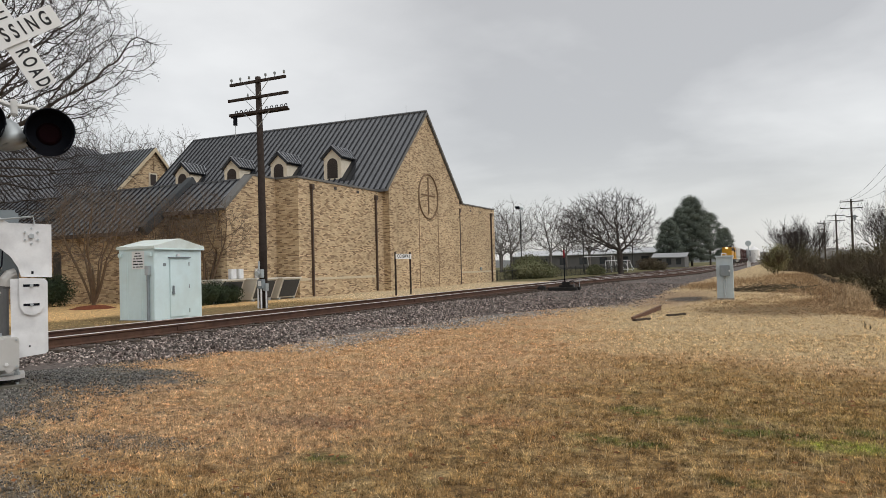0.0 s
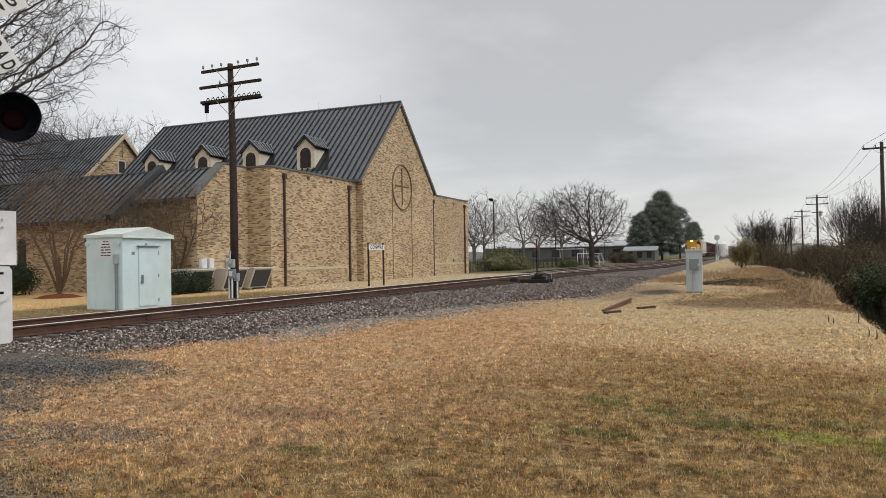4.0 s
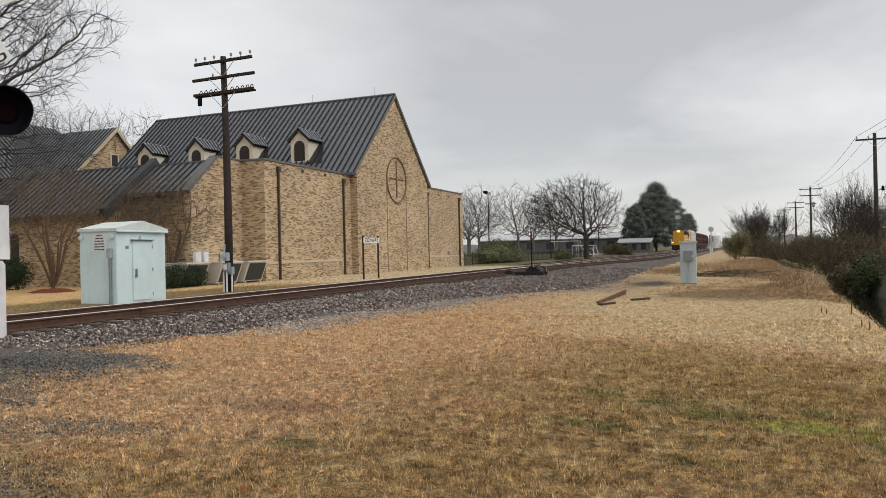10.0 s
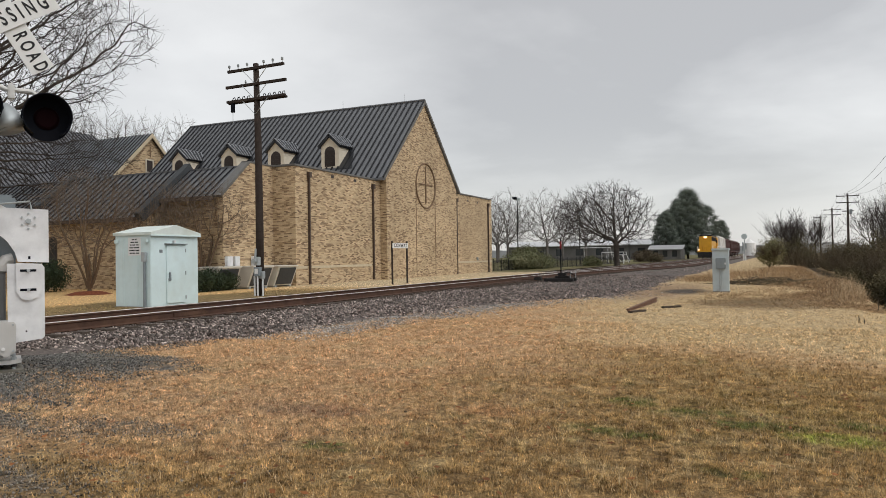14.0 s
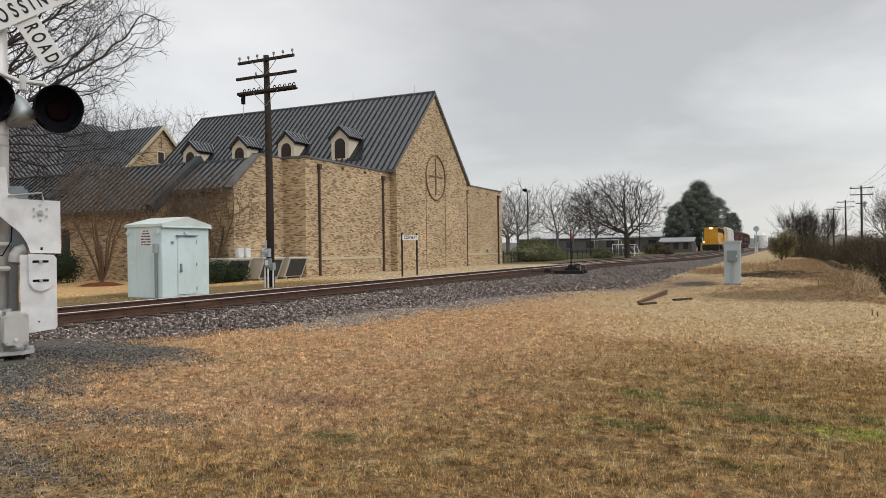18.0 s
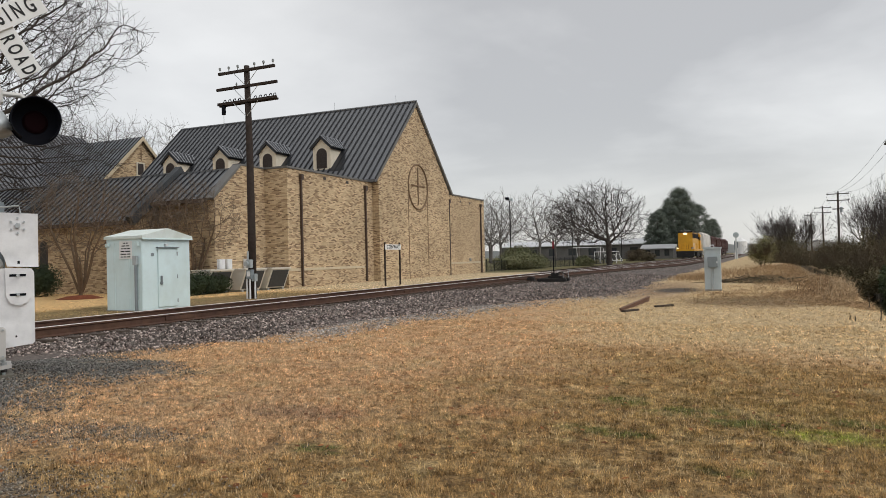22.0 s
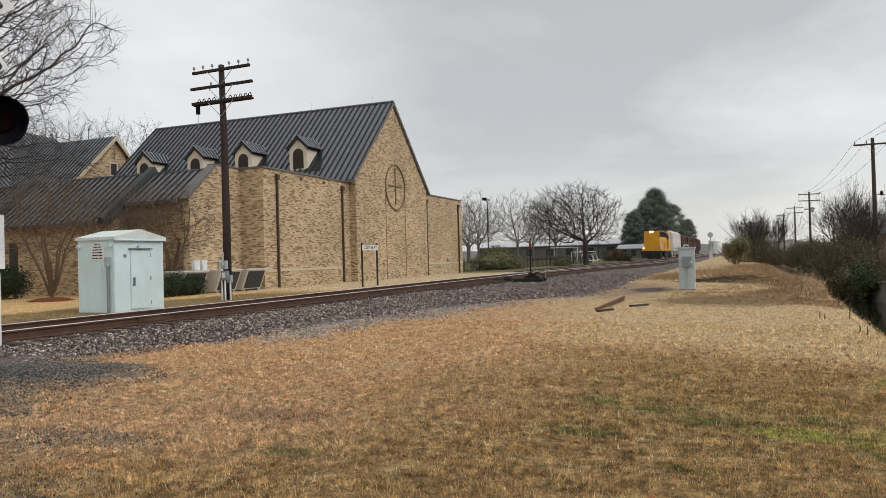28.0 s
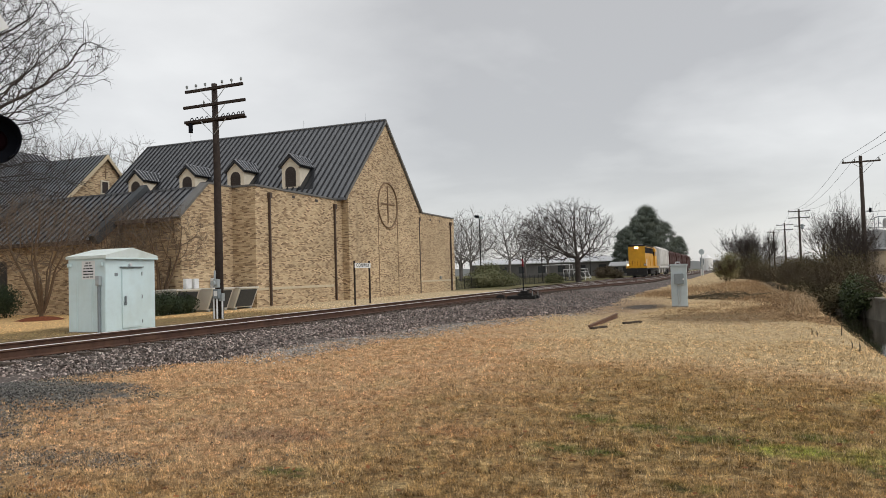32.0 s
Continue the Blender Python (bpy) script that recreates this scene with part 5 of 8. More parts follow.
def build_utility_pole():
    p = thing("utility_pole", pose(-18.84, 22.66, 0.05), "dark creosoted wooden pole with three crossarms and insulators", "utility pole")
    part("pole", Shape().tube([(0, 0, -0.3), (0.02, 0, 3), (0.0, 0, 6.2), (-0.05, -0.02, 9.42)], [0.17, 0.155, 0.135, 0.11], 12), M["pole"], p, smooth=True)
    for k, (z, L, ins) in enumerate(((9.22, 1.42, 6), (8.58, 1.52, 0), (7.98, 1.48, 0))):
        a = part("crossarm", Shape().cbox(-L, L, -0.17, -0.07, z - 0.055, z + 0.055, 0.01), M["pole"], p)
        for sg in (-1, 1):
            part("brace", Shape().tube([(sg * 0.62, -0.17, z - 0.04), (0.02 * sg, -0.15, z - 0.62)], 0.014, 5), M["galv"], a)
        if k == 0:
            for x in (-1.34, -0.88, -0.42, 0.42, 0.88, 1.34):
                part("insulator", Shape().tube([(x, -0.12, z + 0.05), (x, -0.12, z + 0.14), (x, -0.12, z + 0.16), (x, -0.12, z + 0.24), (x, -0.12, z + 0.27)], [0.015, 0.015, 0.045, 0.05, 0.02], 8), M["insul"], a)
        if k == 1:
            part("insulator", Shape().tube([(-0.5, -0.12, z + 0.05), (-0.5, -0.12, z + 0.12), (-0.5, -0.12, z + 0.2)], [0.015, 0.04, 0.02], 8), M["insul"], a)
        if k == 2:
            for x in (-1.2, -0.95, -0.7, -0.45, 0.35, 0.6, 0.85, 1.1, 1.3):
                part("wire_hook", Shape().tube([(x, -0.12, z + 0.04), (x + 0.05, -0.12, z + 0.14), (x + 0.12, -0.12, z + 0.16), (x + 0.16, -0.12, z + 0.07)], 0.018, 5), M["black"], a)
            part("crossarm_strip", Shape().cbox(-L, L, -0.06, 0.02, z - 0.09, z - 0.01, 0.01), M["pole"], a)
    can = part("hanging_can", Shape().tube([(-1.18, -0.12, 7.9), (-1.18, -0.12, 7.55)], 0.085, 10), M["black"], p)
    part("lead", Shape().tube([(-1.18, -0.12, 7.55), (-1.2, -0.1, 7.1)], 0.01, 4), M["galv"], can)
    # meter, boxes and conduits near the ground
    part("meter", Shape().cbox(-0.02, 0.2, -0.36, -0.16, 1.28, 1.62, 0.02).tube([(0.05, -0.36, 1.45), (0.05, -0.45, 1.45)], 0.1, 12), M["galv"], p, "round grey electric meter")
    part("breaker_box", Shape().cbox(-0.03, 0.22, -0.34, -0.14, 0.85, 1.22, 0.015), M["midgrey"], p)
    part("notice_plate", Shape().box(0.02, 0.18, -0.347, -0.34, 0.95, 1.15), M["signwhite"], p)
    part("side_box", Shape().cbox(0.12, 0.3, -0.2, -0.02, 0.75, 1.05, 0.015), M["galv"], p)
    for x, y in ((-0.05, -0.26), (0.1, -0.26), (0.24, -0.12)):
        part("conduit", Shape().tube([(x, y, -0.1), (x, y, 0.86)], 0.035, 8), M["white"], p)
    part("service_riser", Shape().tube([(-0.05, -0.2, 1.6), (-0.05, -0.17, 1.95)], 0.04, 8), M["galv"], p)


build_utility_pole()


def build_station_sign():
    s = thing("station_sign", pose(-19.1, 34.85, 0.05), "white station name board on two dark posts", "sign")
    for y in (-0.86, 0.86):
        part("post", Shape().cbox(-0.04, 0.04, y - 0.045, y + 0.045, -0.2, 2.43, 0.01), M["pole"], s)
    bd = part("board", Shape().cbox(0.04, 0.065, -0.90, 0.90, 2.03, 2.32, 0.006), M["signwhite"], s)
    letters("CONWAY", 0.29, M["ink"], bd, Matrix.Translation((0.068, 0, 2.175)) @ Matrix(((0, 0, 1, 0), (1, 0, 0, 0), (0, 1, 0, 0), (0, 0, 0, 1))) @ Matrix.Diagonal((1.0, 1, 1, 1)), gap=1.22)


build_station_sign()


def build_switch_stand():
    s = thing("switch_stand", pose(-10.33, 36.5, 0.17), "dark iron switch stand with a small red target", "switch stand")
    part("mast", Shape().tube([(0, 0, 0.2), (0, 0, 2.25)], 0.032, 8), M["black"], s)
    part("target", Shape().cbox(-0.05, 0.05, -0.012, 0.012, 1.72, 2.12, 0.008), M["red"], s, "faded red target blade")
    part("target", Shape().cbox(-0.012, 0.012, -0.05, 0.05, 1.72, 2.12, 0.008), M["red"], s)
    part("housing", Shape().cbox(-0.30, 0.5, -0.26, 0.26, 0.18, 0.3, 0.04).cbox(-0.16, 0.3, -0.16, 0.16, 0.3, 0.44, 0.04), M["locodark"], s)
    part("lever", Shape().tube([(0.18, -0.1, 0.42), (0.5, -0.32, 0.5), (0.85, -0.34, 0.3)], 0.03, 6), M["locodark"], s)
    part("head_block_tie", Shape().cbox(-0.8, 0.75, -0.5, -0.2, 0.0, 0.17, 0.03), M["locodark"], s)
    part("head_block_tie", Shape().cbox(-0.8, 0.75, 0.2, 0.5, 0.0, 0.17, 0.03), M["locodark"], s)
    part("connecting_rod", Shape().tube([(-2.2, 0, 0.12), (-0.2, 0, 0.14)], 0.03, 6), M["rail"], s)
    part("switch_machine_cover", Shape().cbox(-1.45, -1.05, -0.25, 0.25, 0.0, 0.24, 0.05), M["locodark"], s, "low dark iron cover")
    for y in (-0.6, 0.5):
        part("flag_rod", Shape().tube([(0.55, y + 0.4, 0.0), (0.55, y + 0.4, 0.55)], 0.012, 5), M["galv"], s)


build_switch_stand()


def build_relay_cabinet():
    c = thing("relay_cabinet", pose(-2.32, 29.85, -0.02), "tall light grey trackside relay cabinet with a meter box", "cabinet")
    part("body", Shape().cbox(0, 0.60, 0, 0.42, 0.06, 1.66, 0.015), M["cabgrey"], c)
    part("roof", Shape().cbox(-0.04, 0.64, -0.05, 0.47, 1.66, 1.74, 0.02), M["cabgrey"], c)
    part("base", Shape().cbox(-0.02, 0.62, -0.02, 0.44, -0.1, 0.07, 0.01), M["concrete"], c)
    mb = part("meter_box", Shape().cbox(0.13, 0.50, -0.14, 0.0, 0.94, 1.36, 0.015), M["midgrey"], c, "grey meter box on the door")
    part("latch", Shape().cbox(0.46, 0.50, -0.17, -0.14, 1.10, 1.18, 0.008), M["white"], mb)
    part("conduit", Shape().tube([(0.27, -0.06, 0.0), (0.27, -0.06, 0.95)], 0.022, 8).tube([(0.35, -0.06, 0.2), (0.35, -0.06, 0.95)], 0.014, 8), M["galv"], c)
    part("elbow", Shape().tube([(0.27, -0.05, 0.28), (0.31, -0.07, 0.2), (0.33, -0.07, 0.1)], 0.02, 6), M["galv"], c)
    part("vent_pipe", Shape().tube([(0.2, 0.2, 1.72), (0.2, 0.2, 1.82), (0.36, 0.2, 1.82), (0.36, 0.2, 1.72)], 0.02, 6), M["white"], c)
    for z in (0.35, 1.3):
        part("hinge", Shape().box(0.6, 0.62, 0.04, 0.1, z, z + 0.12), M["galv"], c)


build_relay_cabinet()


def build_scrap():
    r = rail_shape([(0, 0), (0, 4.1)], False)
    ob = solid("scrap_rail", r, M["scrap"], "short length of scrap rusty rail lying on the grass", "rail", pose(-3.68, 19.45, -0.345, 0, 0, -2.0))
    ob.rotation_euler[0] = radians(1.2)
    solid("scrap_timber", Shape().cbox(-0.05, 0.05, 0, 0.75, 0, 0.06, 0.015), M["tie"], "old brown timber lying in the grass", "timber", pose(-3.0, 21.0, -0.02, 0, 0, -35))
    solid("scrap_timber", Shape().cbox(-0.06, 0.06, 0, 0.7, 0, 0.07, 0.015), M["tie"], "short dark timber lying in the grass", "timber", pose(-3.55, 19.0, -0.02, 0, 0, -25))


build_scrap()


def build_crossing_signal():
    g = thing("crossing_signal", pose(-9.41, 5.90, 0.12, 0, 0, 57.8), "railway crossing signal with crossbuck, unlit lamps and white gate plates", "crossing signal")
    X = lambda px: (px - 55) * 0.0068
    Zp = lambda py: 2.56 - (py - 310) * 0.0078
    part("foundation", Shape().cbox(-0.42, 0.39, -0.42, 0.34, -0.25, 0.055, 0.025), M["darkconcrete"], g)
    part("mast", Shape().tube([(0, 0, 0.1), (0, 0, 5.6)], 0.092, 18), M["alum"], g, smooth=True)
    for z in (2.86, 3.0):
        part("band_clamp", Shape().tube([(0, 0, z), (0, 0, z + 0.03)], 0.099, 18), M["galv"], g)
    oct8 = [(-0.40, -0.2), (-0.26, -0.36), (0.22, -0.36), (0.35, -0.22), (0.35, 0.18), (0.22, 0.3), (-0.26, 0.3), (-0.40, 0.16)]
    bs = part("base", Shape().plate(oct8, 0.125, 0.175, "z"), M["alum"], g, "bolted cast base flange")
    part("base_flange", Shape().tube([(0, 0, 0.17), (0, 0, 0.2), (0, 0, 0.3), (0, 0, 0.55)], [0.25, 0.22, 0.16, 0.115], 18), M["alum"], bs, smooth=True)
    # dark colour here and on the lower nuts stands for shade under the flange
    part("base_ring", Shape().tube([(0, 0, 0.05), (0, 0, 0.126)], 0.15, 16), M["locodark"], bs)
    for x in (-0.3, -0.02, 0.26):
        for y in (-0.27, 0.2):
            bo = part("anchor_bolt", Shape().tube([(x, y, 0.03), (x, y, 0.23)], 0.02, 8), M["galv"], bs)
            part("nut", Shape().tube([(x, y, 0.175), (x, y, 0.21)], 0.036, 6), M["galv"], bo)
            part("nut", Shape().tube([(x, y, 0.085), (x, y, 0.125)], 0.036, 6), M["locodark"], bo)
    ju = part("junction_case", Shape().cbox(-0.02, 0.28, -0.44, -0.08, 0.25, 0.69, 0.05), M["alum"], g, "cast silver junction case with a bolted door")
    rim = [(0.06, 0.30), (0.09, 0.27), (0.17, 0.27), (0.20, 0.235), (0.24, 0.235), (0.27, 0.27), (0.31, 0.28), (0.325, 0.31), (0.325, 0.64), (0.30, 0.67), (0.24, 0.67), (0.2, 0.69), (0.16, 0.66), (0.09, 0.66), (0.06, 0.62)]
    part("door_rim", Shape().plate([(0.14 + (a - 0.19) * 1.05, 0.46 + (b - 0.46) * 1.05) for a, b in rim], -0.452, -0.43, "y"), M["alum"], ju)
    cd = part("case_door", Shape().plate([(a - 0.05, b) for a, b in rim], -0.475, -0.452, "y"), M["alum"], ju)
    part("case_lug", Shape().tube([(0.14, -0.475, 0.34), (0.14, -0.5, 0.34)], 0.022, 8), M["signwhite"], cd)
    for x, z in ((0.035, 0.30), (0.25, 0.31), (0.035, 0.63), (0.25, 0.645)):
        part("door_bolt", Shape().tube([(x, -0.475, z), (x, -0.495, z)], 0.014, 6), M["galv"], cd)
    col = part("case_column", Shape().tube([(-0.09, -0.16, 0.17), (-0.09, -0.18, 0.3), (-0.09, -0.19, 0.66), (-0.09, -0.19, 0.71)], [0.17, 0.125, 0.12, 0.1], 14), M["alum"], ju, smooth=True)
    part("split_flange", Shape().cbox(-0.15, -0.12, -0.33, -0.26, 0.2, 0.70, 0.012), M["alum"], col)
    part("top_plug", Shape().tube([(0.05, -0.3, 0.69), (0.05, -0.3, 0.73)], 0.045, 8), M["galv"], ju)
    # gate mechanism and its big white plates
    up = [(X(25), Zp(310)), (X(63), Zp(310)), (X(66), Zp(352)), (X(82), Zp(362)), (X(153), Zp(364)), (X(153), Zp(454)), (X(101), Zp(452)), (X(96), Zp(436)), (X(84), Zp(418)), (X(60), Zp(398)), (X(38), Zp(378)), (X(31), Zp(360))]
    a = part("gate_plate", Shape().plate(up, -0.34, -0.30, "y"), M["white"], g, "white steel gate arm plate")
    cx, cz = X(119), Zp(384)
    for k in range(6):
        t = math.pi / 6 + k * math.pi / 3
        part("bolt", Shape().tube([(cx + 0.085 * math.cos(t), -0.34, cz + 0.1 * math.sin(t)), (cx + 0.085 * math.cos(t), -0.36, cz + 0.1 * math.sin(t))], 0.014, 6), M["galv"], a)
    part("hub_bolt", Shape().tube([(cx, -0.34, cz), (cx, -0.38, cz)], 0.035, 6), M["galv"], a)
    part("bolt_hole", Shape().cbox(X(118), X(122), -0.343, -0.335, Zp(448), Zp(443), 0.001), M["black"], a)
    part("top_rod", Shape().tube([(X(66), -0.36, Zp(357)), (X(122), -0.36, Zp(351)), (X(124), -0.36, Zp(364))], 0.013, 6), M["galv"], a)
    lo = [(X(83), Zp(455)), (X(140), Zp(456)), (X(145), Zp(462)), (X(145), Zp(578)), (X(141), Zp(582)), (X(88), Zp(587)), (X(84), Zp(582))]
    b = part("counterweight", Shape().plate(lo, -0.40, -0.345, "y"), M["white"], g, "white steel counterweight plate")
    rb = [(X(97), Zp(454)), (X(139), Zp(456)), (X(140), Zp(500)), (X(133), Zp(512)), (X(120), Zp(517)), (X(106), Zp(514)), (X(98), Zp(502))]
    part("weight_bracket", Shape().plate(rb, -0.43, -0.40, "y"), M["white"], b)
    for py in (467, 499):
        part("slot", Shape().cbox(X(104), X(131), -0.434, -0.428, Zp(py + 2), Zp(py - 2), 0.001), M["black"], b)
        part("clamp_bolt", Shape().tube([(X(118), -0.43, Zp(py)), (X(118), -0.46, Zp(py))], 0.02, 8), M["galv"], b)
    part("bolt_hole", Shape().tube([(X(114), -0.4, Zp(568)), (X(114), -0.404, Zp(568))], 0.012, 8), M["black"], b)
    # mechanism behind the plates
    mc = part("gate_mechanism", Shape().cbox(-0.3, 0.3, -0.05, 0.35, 1.35, 2.35, 0.04), M["midgrey"], g, "grey gate mechanism case")
    part("arm_bracket", Shape().plate([(-0.95, 2.36), (-0.25, 2.3), (-0.2, 1.9), (-0.28, 1.4), (-0.5, 1.75), (-0.95, 2.0)], -0.24, -0.2, "y"), M["midgrey"], mc)
    part("pivot", Shape().tube([(-0.16, -0.36, 2.14), (-0.16, 0.1, 2.14)], 0.05, 10).tube([(-0.14, -0.36, 1.86), (-0.14, 0.1, 1.86)], 0.07, 12), M["galv"], mc)
    part("strap", Shape().cbox(-0.17, 0.10, -0.22, -0.08, 1.54, 1.60, 0.02), M["alum"], mc)
    part("strap", Shape().cbox(-0.17, 0.10, -0.22, -0.08, 1.22, 1.28, 0.02), M["alum"], mc)
    part("elbow_pipe", Shape().tube([(0.12, -0.15, 0.6), (0.12, -0.15, 1.3), (0.14, -0.17, 1.36)], 0.06, 10), M["locogrey"], mc, "dark conduit pipe")
    part("pipe_elbow", Shape().tube([(0.13, -0.16, 1.34), (0.14, -0.17, 1.42), (0.18, -0.17, 1.48), (0.25, -0.15, 1.5)], 0.072, 12), M["alum"], mc, "silver pipe elbow")
    part("cable", Shape().tube([(0.12, -0.3, 1.95), (0.1, -0.32, 1.6), (0.0, -0.32, 1.42), (-0.25, -0.3, 1.4), (-0.4, -0.3, 1.55)], 0.009, 6), M["black"], mc)
    part("back_bracket", Shape().cbox(-0.3, -0.16, -0.1, 0.05, 0.95, 1.7, 0.03), M["alum"], mc)
    part("upper_case", Shape().cbox(-0.62, -0.16, -0.1, 0.25, 2.35, 2.75, 0.03), M["midgrey"], mc)
    # raised gate arm
    ga = part("gate_arm", Shape().cbox(-0.46, -0.31, -0.08, -0.05, 2.3, 3.42, 0.005), M["signwhite"], g, "raised red and white gate arm")
    part("red_stripe", Shape().cbox(-0.462, -0.308, -0.083, -0.047, 3.42, 4.25, 0.004), M["red"], ga)
    # lamps on a cross pipe
    part("lamp_arm", Shape().tube([(-0.5, -0.1, 3.90), (-0.15, -0.12, 3.88), (0.2, -0.12, 3.74), (0.5, -0.1, 3.74), (0.66, -0.08, 3.62)], 0.035, 10), M["alum"], g)
    part("arm_clamp", Shape().cbox(0.22, 0.30, -0.18, -0.02, 3.60, 3.82, 0.02), M["alum"], g)
    for x, z in ((-0.13, 3.455), (0.665, 3.38)):
        lamp = part("flasher_lamp", Shape().tube([(x, -0.18, z), (x, -0.14, z)], 0.305, 36), M["black"], g, "round black lamp background")
        n, hood = 26, Shape()
        vs, fs = [], []
        for k in range(n + 1):
            t = math.radians(-55 + 290 * k / n)
            c, s_ = math.cos(t), math.sin(t)
            for d, rr in ((-0.18, 0.285), (-0.46, 0.295), (-0.46, 0.283), (-0.18, 0.273)):
                vs.append((x + rr * c, d, z + rr * s_))
        for k in range(n):
            for j in range(4):
                fs.append((k * 4 + j, k * 4 + (j + 1) % 4, k * 4 + 4 + (j + 1) % 4, k * 4 + 4 + j))
        part("hood", hood.add(vs, fs), M["black"], lamp)
        part("lens", Shape().tube([(x, -0.22, z), (x, -0.20, z), (x, -0.18, z)], [0.12, 0.15, 0.155], 24), M["lens"], lamp, "unlit dark red lens")
        part("lamp_housing", Shape().tube([(x, -0.14, z), (x, -0.02, z), (x, 0.02, z)], [0.2, 0.17, 0.06], 16), M["black"], lamp)
    bell = part("rear_lamp", Shape().tube([(0.18, -0.02, 3.55), (0.195, -0.05, 3.47), (0.23, -0.08, 3.33), (0.265, -0.11, 3.21), (0.268, -0.112, 3.20), (0.25, -0.10, 3.26)], [0.05, 0.12, 0.165, 0.195, 0.175, 0.14], 22), M["galv"], g, "grey back shell of a rear lamp", True)
    # crossbuck
    cb = Matrix.Translation((0.18, -0.16, 4.66))
    for text, ang, L0, L1, dy in (("CROSSING", 33.0, -0.66, 0.70, 0.0), ("RAIL    ROAD", -58.0, -0.70, 0.70, 0.03)):
        q = cb @ Matrix.Translation((0.085 if dy else 0.0, 0, -0.03 if dy else 0.0)) @ Matrix.Rotation(radians(-ang), 4, "Y") @ Matrix.Translation((0, dy, 0))
        bl = part("crossbuck_blade", Shape().cbox(L0, L1, -0.006, 0.006, -0.15, 0.15, 0.003).move(q), M["signwhite"], g, "white crossbuck blade with black lettering")
        turn = Matrix(((1, 0, 0, 0), (0, 0, -1, 0), (0, 1, 0, 0), (0, 0, 0, 1)))
        letters(text, 0.27 if len(text) < 10 else 0.245, M["ink"], bl, q @ Matrix.Translation((0.02, -0.008, 0)) @ turn @ Matrix.Diagonal((0.60, 1, 1, 1)), gap=1.66 if text[0] == "C" else 1.58)
    # blue notice
    nb = part("blue_notice", Shape().cbox(-0.24, -0.05, -0.2, -0.185, 2.72, 3.05, 0.01), M["signblue"], g, "small blue notice with white print")
    for k in range(5):
        part("print_row", Shape().box(-0.225, -0.08, -0.203, -0.2, 2.98 - k * 0.05, 3.0 - k * 0.05), M["signwhite"], nb)


build_crossing_signal()

# ---------------------------------------------------------------- trees and shrubs
def branches(seed, height, trunk_r, first, depth, spread, up, ratio, kids, wobble=0.16, stems=1, base_spread=0.0, lean=(0, 0), twig_r=0.006, droop=0.0, width=None):
    """Segments (p, q, r, s, level) of a bare tree that forks again and again."""
    rnd = random.Random(seed)
    segs = []

    def grow(p, d, length, r, level):
        n = 4 if level < 2 else 3
        r1 = max(r * (0.62 if level else 0.72), twig_r)
        spots = []
        for k in range(n):
            d = (d + Vector((rnd.gauss(0, wobble), rnd.gauss(0, wobble), rnd.gauss(0, wobble * 0.6) + up * 0.10 - droop * 0.1 * level))).normalized()
            q = p + d * (length / n)
            a, b = r + (r1 - r) * k / n, r + (r1 - r) * (k + 1) / n
            segs.append((p, q, a, b, level))
            p = q
            spots.append((p, d, b))
        if level >= depth:
            return
        c = kids[min(level, len(kids) - 1)]
        for k in range(c):
            t = (k + 1) / c
            sp, sd, sr = spots[min(n - 1, int(t * n - 0.01 + (0 if level else 0)))]
            if level == 0:
                sp, sd, sr = spots[-1] if k % 2 else spots[max(0, n - 2)]
            ang = rnd.uniform(0, 2 * math.pi) if level else 2 * math.pi * (k + rnd.uniform(-0.25, 0.25)) / c
            o = sd.orthogonal().normalized()
            o = Matrix.Rotation(ang, 3, sd) @ o
            amount = spread * rnd.uniform(0.65, 1.25) * (0.35 if (k == c - 1 and level) else 1.0)
            nd = (sd + o * amount + Vector((0, 0, up * 0.25))).normalized()
            grow(sp, nd, length * ratio * rnd.uniform(0.75, 1.15), max(sr * rnd.uniform(0.55, 0.8), twig_r), level + 1)

    for k in range(stems):
        a = 2 * math.pi * k / stems + rnd.uniform(-0.4, 0.4)
        d = Vector((math.cos(a) * base_spread + lean[0], math.sin(a) * base_spread + lean[1], 1)).normalized()
        grow(Vector((math.cos(a) * 0.12 * (stems > 1), math.sin(a) * 0.12 * (stems > 1), -0.1)), d, first * rnd.uniform(0.85, 1.1), trunk_r * rnd.uniform(0.8, 1.1), 0)
    top = max(q.z for p, q, a, b, l in segs)
    far = sorted(q.xy.length for p, q, a, b, l in segs)[int(len(segs) * 0.985)]
    k = height / top
    w = width / 2 / far if width else k
    f = lambda p: Vector((p.x * w, p.y * w, p.z * k))
    return [(f(p), f(q), a, b, l) for p, q, a, b, l in segs]


